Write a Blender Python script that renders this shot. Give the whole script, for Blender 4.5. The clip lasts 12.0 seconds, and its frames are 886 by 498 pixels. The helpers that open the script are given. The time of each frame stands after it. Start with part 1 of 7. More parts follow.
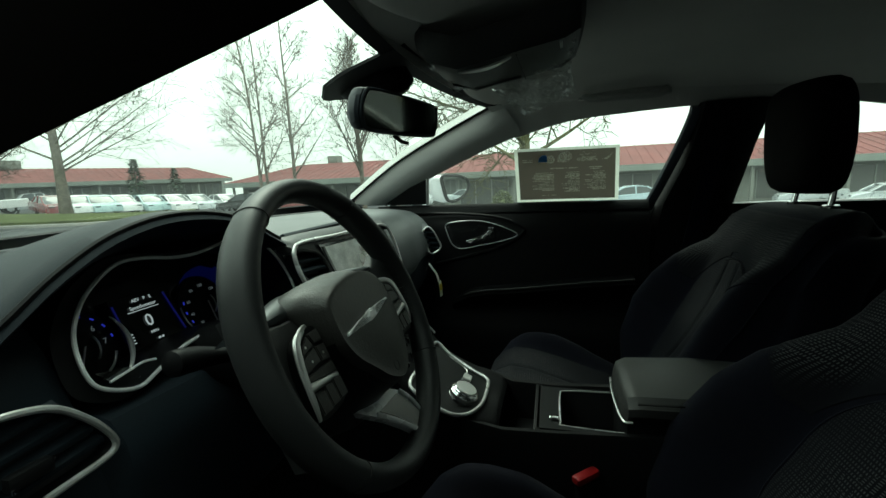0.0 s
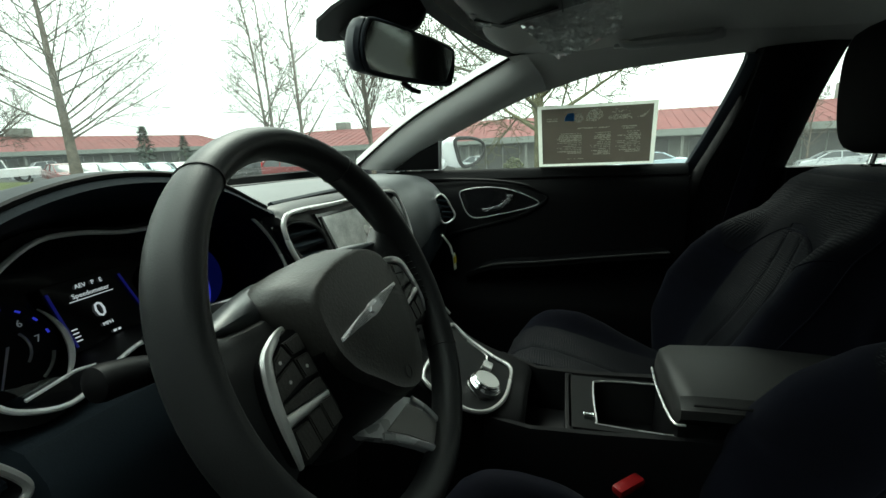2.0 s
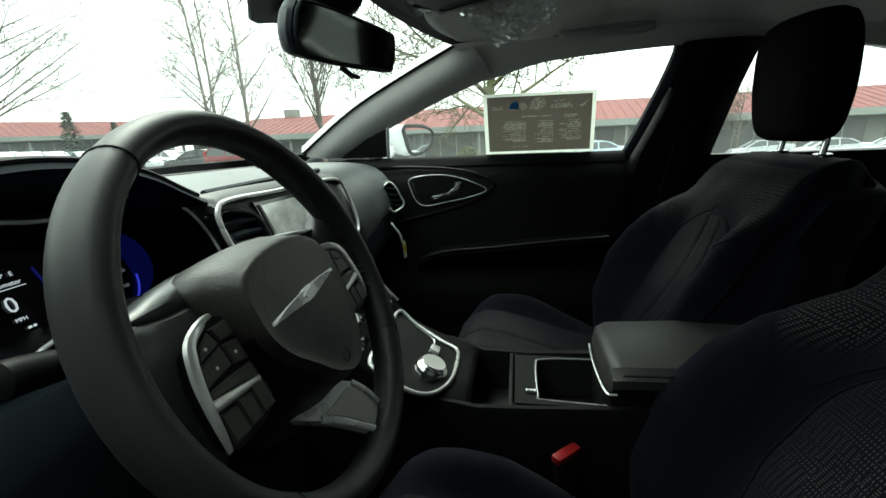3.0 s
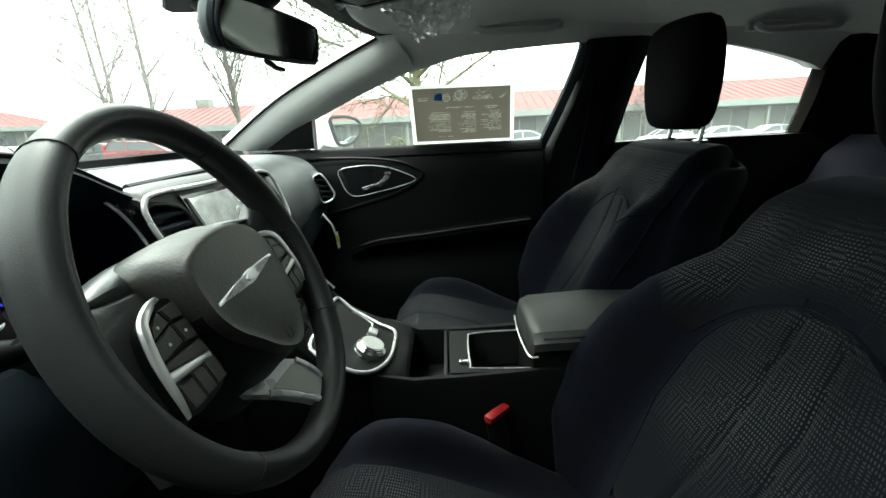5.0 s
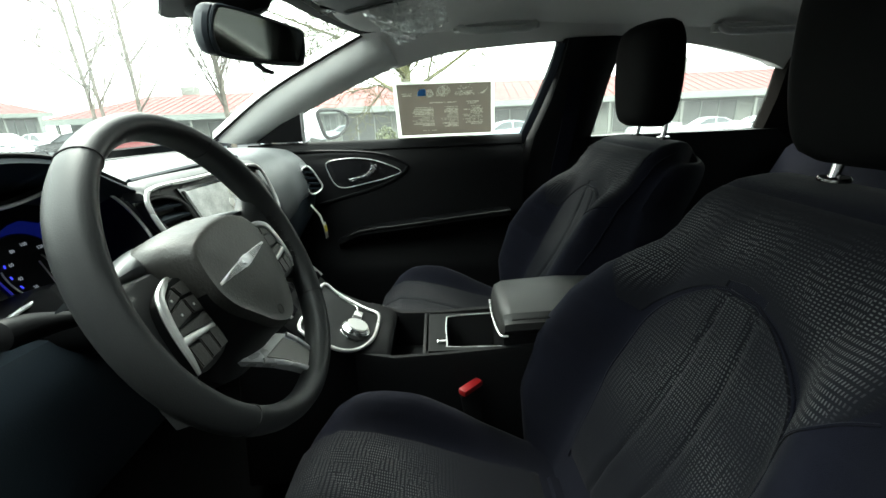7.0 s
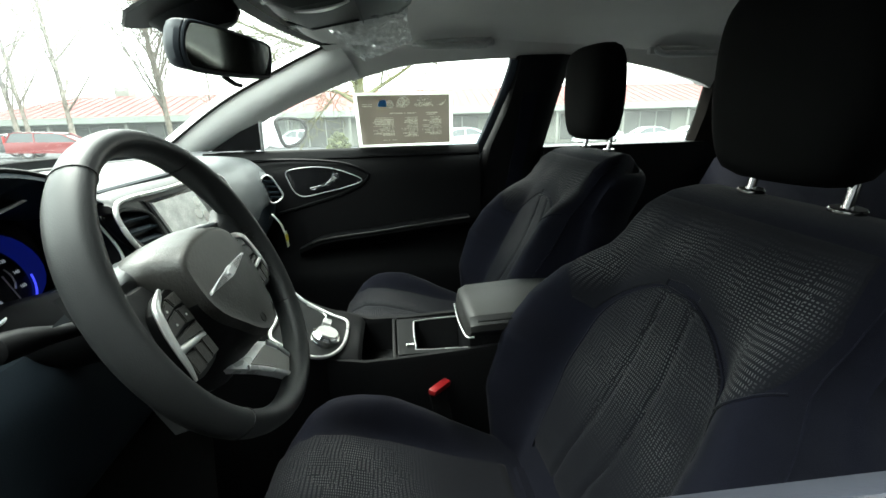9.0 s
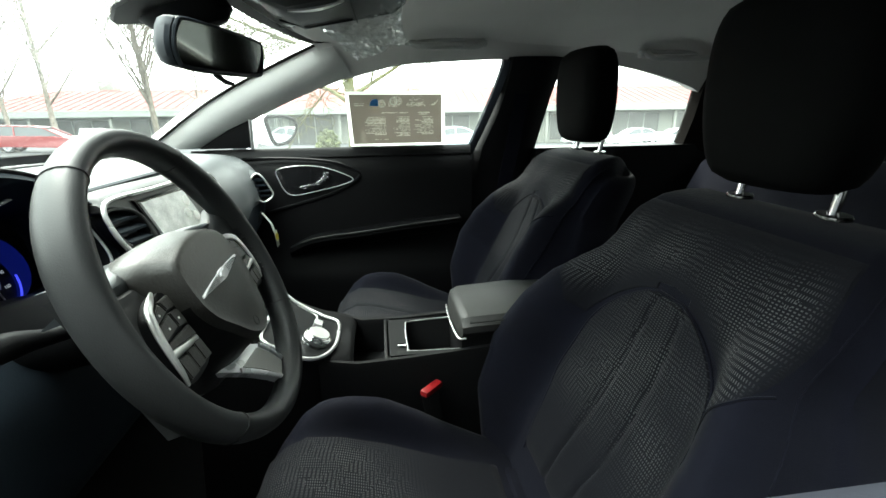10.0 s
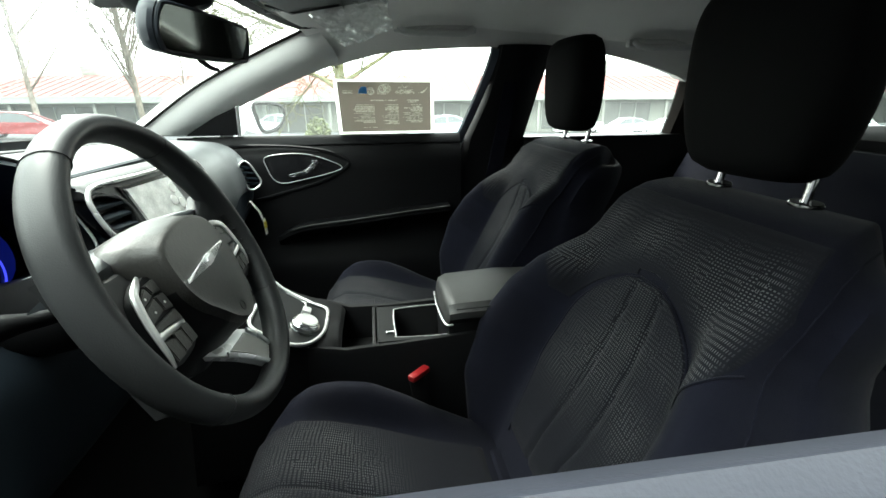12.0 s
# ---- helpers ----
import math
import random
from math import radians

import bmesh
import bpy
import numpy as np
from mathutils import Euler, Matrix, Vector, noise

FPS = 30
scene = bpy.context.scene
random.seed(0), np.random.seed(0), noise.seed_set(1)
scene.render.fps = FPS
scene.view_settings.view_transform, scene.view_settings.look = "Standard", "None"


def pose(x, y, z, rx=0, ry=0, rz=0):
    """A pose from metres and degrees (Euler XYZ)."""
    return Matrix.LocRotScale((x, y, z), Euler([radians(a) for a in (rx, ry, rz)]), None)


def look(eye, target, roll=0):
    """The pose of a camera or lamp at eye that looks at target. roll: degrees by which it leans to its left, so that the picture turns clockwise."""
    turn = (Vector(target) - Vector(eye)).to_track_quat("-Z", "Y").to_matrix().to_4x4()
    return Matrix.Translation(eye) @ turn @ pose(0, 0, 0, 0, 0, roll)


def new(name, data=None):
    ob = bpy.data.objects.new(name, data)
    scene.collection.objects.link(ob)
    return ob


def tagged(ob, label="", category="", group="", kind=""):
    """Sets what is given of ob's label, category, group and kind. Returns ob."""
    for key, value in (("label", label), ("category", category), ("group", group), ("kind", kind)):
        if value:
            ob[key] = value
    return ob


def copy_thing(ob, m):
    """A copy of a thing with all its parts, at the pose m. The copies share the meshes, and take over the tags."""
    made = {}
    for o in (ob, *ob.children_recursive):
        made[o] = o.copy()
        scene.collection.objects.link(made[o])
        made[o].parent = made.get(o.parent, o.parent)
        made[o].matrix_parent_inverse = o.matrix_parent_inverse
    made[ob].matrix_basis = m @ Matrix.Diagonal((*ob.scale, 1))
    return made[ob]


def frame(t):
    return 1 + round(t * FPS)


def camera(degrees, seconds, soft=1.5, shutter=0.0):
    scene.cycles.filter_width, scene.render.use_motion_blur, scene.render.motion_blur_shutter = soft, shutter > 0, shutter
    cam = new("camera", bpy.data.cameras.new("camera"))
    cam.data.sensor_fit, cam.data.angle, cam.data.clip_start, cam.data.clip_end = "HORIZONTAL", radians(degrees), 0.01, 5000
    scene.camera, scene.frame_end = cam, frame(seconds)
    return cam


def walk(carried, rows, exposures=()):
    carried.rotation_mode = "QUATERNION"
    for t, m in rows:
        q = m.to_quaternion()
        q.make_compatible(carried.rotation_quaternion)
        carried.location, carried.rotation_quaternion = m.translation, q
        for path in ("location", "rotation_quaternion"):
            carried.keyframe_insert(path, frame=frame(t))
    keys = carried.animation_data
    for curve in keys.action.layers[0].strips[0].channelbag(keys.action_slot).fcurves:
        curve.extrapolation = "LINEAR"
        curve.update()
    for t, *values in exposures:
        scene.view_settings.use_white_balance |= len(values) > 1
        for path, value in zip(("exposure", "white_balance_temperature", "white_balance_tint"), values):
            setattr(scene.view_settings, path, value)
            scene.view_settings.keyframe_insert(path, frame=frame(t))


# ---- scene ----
cam = camera(91.5, 12.0)
PATH = [
    (0, (-0.798, -0.297, 1.079), (1.113, 0.197, 0.754), -2.5),
    (0.5, (-0.73, -0.282, 1.076), (1.056, 0.542, 0.715), -2.3),
    (0.8, (-0.708, -0.271, 1.077), (1.052, 0.601, 0.698), -2.1),
    (1, (-0.695, -0.266, 1.072), (1.083, 0.564, 0.688), -2.7),
    (1.5, (-0.68, -0.254, 1.065), (1.157, 0.395, 0.616), -2.6),
    (2, (-0.686, -0.254, 1.064), (1.183, 0.282, 0.597), -2.7),
    (2.5, (-0.687, -0.265, 1.061), (1.202, 0.157, 0.558), -2.5),
    (3, (-0.691, -0.275, 1.06), (1.21, 0.063, 0.536), -2.5),
    (5, (-0.738, -0.283, 1.061), (1.177, -0.248, 0.484), -2.8),
    (5.5, (-0.746, -0.287, 1.061), (1.16, -0.296, 0.454), -2.6),
    (6, (-0.763, -0.294, 1.063), (1.139, -0.34, 0.445), -2.9),
    (6.5, (-0.78, -0.31, 1.069), (1.116, -0.323, 0.432), -2.9),
    (7, (-0.803, -0.307, 1.077), (1.098, -0.313, 0.455), -2.5),
    (9, (-0.839, -0.282, 1.092), (1.056, -0.497, 0.489), -1.6),
    (9.5, (-0.834, -0.28, 1.094), (1.061, -0.524, 0.501), -1.0),
    (10, (-0.837, -0.276, 1.097), (1.049, -0.539, 0.488), -0.8),
    (10.5, (-0.839, -0.274, 1.097), (1.033, -0.551, 0.449), -0.0),
    (11, (-0.84, -0.273, 1.099), (1.03, -0.547, 0.446), 0.1),
    (11.5, (-0.843, -0.274, 1.097), (1.022, -0.546, 0.429), 0.3),
    (12, (-0.848, -0.283, 1.096), (1.018, -0.582, 0.44), -0.4),
]
walk(cam, [(t, look(eye, target, roll)) for t, eye, target, roll in PATH],
     [(0.0, -0.55, 6500, -18), (1.0, -0.4, 6500, -14), (2.0, -0.15, 6500, -10), (3.0, 0.15, 6500, -8), (5.0, 1.05, 6500, -5), (7.0, 1.35, 6500, -3), (9.0, 1.55, 6500, -2), (12.0, 1.7, 6500, -1)])

# ---- light ----
world = bpy.data.worlds.new("overcast_sky")
scene.world = world
world.use_nodes = True
wn, wl = world.node_tree.nodes, world.node_tree.links
wn.clear()
sky = wn.new("ShaderNodeTexSky")
sky.sky_type, sky.sun_disc, sky.sun_elevation, sky.sun_rotation = "NISHITA", False, radians(50), radians(51)
sky.air_density, sky.dust_density = 1.0, 4.0
cloud = wn.new("ShaderNodeMixRGB")
cloud.inputs[0].default_value = 0.9
cloud.inputs[2].default_value = (31.0, 32.5, 32.5, 1)
# an overcast sky is about three times as bright overhead as at the horizon
where, height, lift = wn.new("ShaderNodeTexCoord"), wn.new("ShaderNodeSeparateXYZ"), wn.new("ShaderNodeMapRange")
lift.inputs["To Min"].default_value, lift.inputs["To Max"].default_value = 0.55, 1.5
over = wn.new("ShaderNodeVectorMath")
over.operation = "SCALE"
wl.new(where.outputs["Generated"], height.inputs[0])
wl.new(height.outputs[2], lift.inputs["Value"])
wl.new(lift.outputs[0], over.inputs["Scale"])
back = wn.new("ShaderNodeBackground")
back.inputs[1].default_value = 0.12
wout = wn.new("ShaderNodeOutputWorld")
wl.new(sky.outputs[0], cloud.inputs[1])
wl.new(cloud.outputs[0], over.inputs[0])
wl.new(over.outputs[0], back.inputs[0])
wl.new(back.outputs[0], wout.inputs[0])

sun = new("sun", bpy.data.lights.new("sun", "SUN"))
sun.data.energy, sun.data.angle, sun.data.color = 1.7, radians(25), (1.0, 0.97, 0.92)
sun.matrix_world = look((11, 9, 17), (0, 0, 0))


# ---- materials ----
def mat(name, color, rough=0.5, metal=0.0, grain=0.0, scale=200.0, bump=0.0, blotch=0.0, blotch_scale=4.0, coat=0.0, spec=0.5, sheen=0.0):
    """A principled material with fine grain, large blotches and bump, in metres."""
    m = bpy.data.materials.new(name)
    m.use_nodes = True
    nt = m.node_tree
    n, l = nt.nodes, nt.links
    b = n["Principled BSDF"]
    b.inputs["Base Color"].default_value = (*color, 1)
    b.inputs["Roughness"].default_value = rough
    b.inputs["Metallic"].default_value = metal
    b.inputs["Coat Weight"].default_value = coat
    b.inputs["Specular IOR Level"].default_value = spec
    b.inputs["Sheen Weight"].default_value = sheen
    tc = n.new("ShaderNodeTexCoord")
    fine = n.new("ShaderNodeTexNoise")
    fine.inputs["Scale"].default_value, fine.inputs["Detail"].default_value = scale, 3
    l.new(tc.outputs["Object"], fine.inputs["Vector"])
    big = n.new("ShaderNodeTexNoise")
    big.inputs["Scale"].default_value, big.inputs["Detail"].default_value = blotch_scale, 5
    l.new(tc.outputs["Object"], big.inputs["Vector"])
    if grain or blotch:
        f = n.new("ShaderNodeMapRange")
        f.inputs["To Min"].default_value, f.inputs["To Max"].default_value = 1 - grain, 1 + grain
        l.new(fine.outputs["Fac"], f.inputs["Value"])
        g = n.new("ShaderNodeMapRange")
        g.inputs["From Min"].default_value, g.inputs["From Max"].default_value = 0.3, 0.7
        g.inputs["To Min"].default_value, g.inputs["To Max"].default_value = 1 - blotch, 1 + blotch
        l.new(big.outputs["Fac"], g.inputs["Value"])
        k = n.new("ShaderNodeMath")
        k.operation = "MULTIPLY"
        l.new(f.outputs[0], k.inputs[0])
        l.new(g.outputs[0], k.inputs[1])
        c = n.new("ShaderNodeVectorMath")
        c.operation = "SCALE"
        c.inputs[0].default_value = color
        l.new(k.outputs[0], c.inputs["Scale"])
        l.new(c.outputs[0], b.inputs["Base Color"])
        r = n.new("ShaderNodeMapRange")
        r.inputs["To Min"].default_value, r.inputs["To Max"].default_value = max(0.02, rough - 0.12), min(1, rough + 0.12)
        l.new(big.outputs["Fac"], r.inputs["Value"])
        l.new(r.outputs[0], b.inputs["Roughness"])
    if bump:
        p = n.new("ShaderNodeBump")
        p.inputs["Strength"].default_value, p.inputs["Distance"].default_value = bump, 0.0008
        l.new(fine.outputs["Fac"], p.inputs["Height"])
        l.new(p.outputs[0], b.inputs["Normal"])
    return m


def glass_mat(name, tint, gloss, haze_share=0.006):
    m = bpy.data.materials.new(name)
    m.use_nodes = True
    n, l = m.node_tree.nodes, m.node_tree.links
    n.clear()
    out, mix = n.new("ShaderNodeOutputMaterial"), n.new("ShaderNodeMixShader")
    clear, shine = n.new("ShaderNodeBsdfTransparent"), n.new("ShaderNodeBsdfGlossy")
    clear.inputs[0].default_value = (*tint, 1)
    shine.inputs[0].default_value = (1, 1, 1, 1)
    shine.inputs["Roughness"].default_value = 0.02
    edge = n.new("ShaderNodeLayerWeight")
    edge.inputs[0].default_value = 0.5
    steep = n.new("ShaderNodeMath")
    steep.operation, steep.inputs[1].default_value = "POWER", 4.0
    l.new(edge.outputs["Facing"], steep.inputs[0])
    k = n.new("ShaderNodeMath")
    k.operation = "MULTIPLY_ADD"
    k.inputs[1].default_value, k.inputs[2].default_value = 0.5 * gloss, 0.02 * gloss
    l.new(steep.outputs[0], k.inputs[0])
    l.new(k.outputs[0], mix.inputs[0])
    l.new(clear.outputs[0], mix.inputs[1])
    l.new(shine.outputs[0], mix.inputs[2])
    haze_lobe, veil = n.new("ShaderNodeBsdfTranslucent"), n.new("ShaderNodeMixShader")
    haze_lobe.inputs[0].default_value = (0.95, 0.97, 0.96, 1)
    veil.inputs[0].default_value = haze_share  # pale haze added to wash out the view through the pane
    l.new(mix.outputs[0], veil.inputs[1])
    l.new(haze_lobe.outputs[0], veil.inputs[2])
    l.new(veil.outputs[0], out.inputs[0])
    return m


def film_mat(name):
    """Thin crinkled clear plastic wrap."""
    m = bpy.data.materials.new(name)
    m.use_nodes = True
    n, l = m.node_tree.nodes, m.node_tree.links
    n.clear()
    out, mix = n.new("ShaderNodeOutputMaterial"), n.new("ShaderNodeMixShader")
    clear, shine = n.new("ShaderNodeBsdfTransparent"), n.new("ShaderNodeBsdfGlossy")
    clear.inputs[0].default_value = (0.97, 0.98, 0.98, 1)
    shine.inputs[0].default_value = (0.95, 0.97, 0.97, 1)
    shine.inputs["Roughness"].default_value = 0.10
    tc, noi, bmp = n.new("ShaderNodeTexCoord"), n.new("ShaderNodeTexNoise"), n.new("ShaderNodeBump")
    noi.inputs["Scale"].default_value, noi.inputs["Detail"].default_value, noi.inputs["Distortion"].default_value = 22, 3, 1.8
    bmp.inputs["Distance"].default_value = 0.002
    bmp.inputs["Strength"].default_value = 0.03
    l.new(tc.outputs["Object"], noi.inputs["Vector"])
    l.new(noi.outputs["Fac"], bmp.inputs["Height"])
    l.new(bmp.outputs[0], shine.inputs["Normal"])
    mix.inputs[0].default_value = 0.34
    l.new(clear.outputs[0], mix.inputs[1])
    l.new(shine.outputs[0], mix.inputs[2])
    l.new(mix.outputs[0], out.inputs[0])
    return m


def glow_mat(name, color, power):
    m = bpy.data.materials.new(name)
    m.use_nodes = True
    b = m.node_tree.nodes["Principled BSDF"]
    b.inputs["Base Color"].default_value = (0.02, 0.02, 0.02, 1)
    b.inputs["Emission Color"].default_value = (*color, 1)
    b.inputs["Emission Strength"].default_value = power
    return m


def woven_mat(name, base, thread):
    """Dark seat cloth with short light stitches that run crosswise in patches; UV in metres."""
    m = mat(name, base, 0.95, grain=0.25, scale=900, bump=0.4, sheen=0.03, spec=0.2)
    nt = m.node_tree
    n, l = nt.nodes, nt.links
    b = n["Principled BSDF"]
    uv = n.new("ShaderNodeUVMap")
    uv.uv_map = "UVMap"
    warp = n.new("ShaderNodeTexNoise")
    warp.inputs["Scale"].default_value, warp.inputs["Detail"].default_value = 11, 1
    l.new(uv.outputs[0], warp.inputs["Vector"])
    off = n.new("ShaderNodeVectorMath")
    off.operation = "MULTIPLY_ADD"
    off.inputs[1].default_value = (0.009, 0.009, 0)
    l.new(warp.outputs["Color"], off.inputs[0])
    l.new(uv.outputs[0], off.inputs[2])
    sep = n.new("ShaderNodeSeparateXYZ")
    l.new(off.outputs[0], sep.inputs[0])

    def wave(src, period, lo, hi):
        k = n.new("ShaderNodeMath")
        k.operation, k.inputs[1].default_value = "MULTIPLY", 2 * math.pi / period
        s = n.new("ShaderNodeMath")
        s.operation = "SINE"
        r = n.new("ShaderNodeMapRange")
        r.inputs["From Min"].default_value, r.inputs["From Max"].default_value = lo, hi
        l.new(src, k.inputs[0])
        l.new(k.outputs[0], s.inputs[0])
        l.new(s.outputs[0], r.inputs["Value"])
        return r.outputs[0]

    def times(a, c):
        k = n.new("ShaderNodeMath")
        k.operation = "MULTIPLY"
        l.new(a, k.inputs[0])
        l.new(c, k.inputs[1])
        return k.outputs[0]

    rows = times(wave(sep.outputs[1], 0.0033, 0.0, 0.7), wave(sep.outputs[0], 0.0058, -0.5, 0.3))
    cols = times(wave(sep.outputs[0], 0.0033, 0.0, 0.7), wave(sep.outputs[1], 0.0058, -0.5, 0.3))
    pick = n.new("ShaderNodeTexVoronoi")
    pick.distance, pick.inputs["Scale"].default_value = "CHEBYCHEV", 62
    l.new(off.outputs[0], pick.inputs["Vector"])
    tone = n.new("ShaderNodeSeparateColor")
    l.new(pick.outputs["Color"], tone.inputs[0])
    step = n.new("ShaderNodeMath")
    step.operation, step.inputs[1].default_value = "GREATER_THAN", 0.5
    l.new(tone.outputs[0], step.inputs[0])
    mix = n.new("ShaderNodeMix")
    l.new(step.outputs[0], mix.inputs[0])
    l.new(rows, mix.inputs[2])
    l.new(cols, mix.inputs[3])
    fade = n.new("ShaderNodeTexNoise")
    fade.inputs["Scale"].default_value, fade.inputs["Detail"].default_value = 7, 1
    l.new(uv.outputs[0], fade.inputs["Vector"])
    fr = n.new("ShaderNodeMapRange")
    fr.inputs["From Min"].default_value, fr.inputs["From Max"].default_value = 0.32, 0.6
    fr.inputs["To Min"].default_value = 0.15
    l.new(fade.outputs["Fac"], fr.inputs["Value"])
    density = n.new("ShaderNodeUVMap")
    density.uv_map = "Weave"
    dens = n.new("ShaderNodeSeparateXYZ")
    l.new(density.outputs[0], dens.inputs[0])
    amount = times(times(mix.outputs[0], fr.outputs[0]), dens.outputs[0])
    col = n.new("ShaderNodeMixRGB")
    col.inputs[1].default_value, col.inputs[2].default_value = (*base, 1), (*thread, 1)
    l.new(amount, col.inputs[0])
    l.new(col.outputs[0], b.inputs["Base Color"])
    return m


def thin(m, color, amount):
    """Lets light from behind shine through a sheet."""
    n, l = m.node_tree.nodes, m.node_tree.links
    t, mx = n.new("ShaderNodeBsdfTranslucent"), n.new("ShaderNodeMixShader")
    t.inputs[0].default_value = (*color, 1)
    mx.inputs[0].default_value = amount
    l.new(n["Principled BSDF"].outputs[0], mx.inputs[1])
    l.new(t.outputs[0], mx.inputs[2])
    l.new(mx.outputs[0], n["Material Output"].inputs[0])
    return m


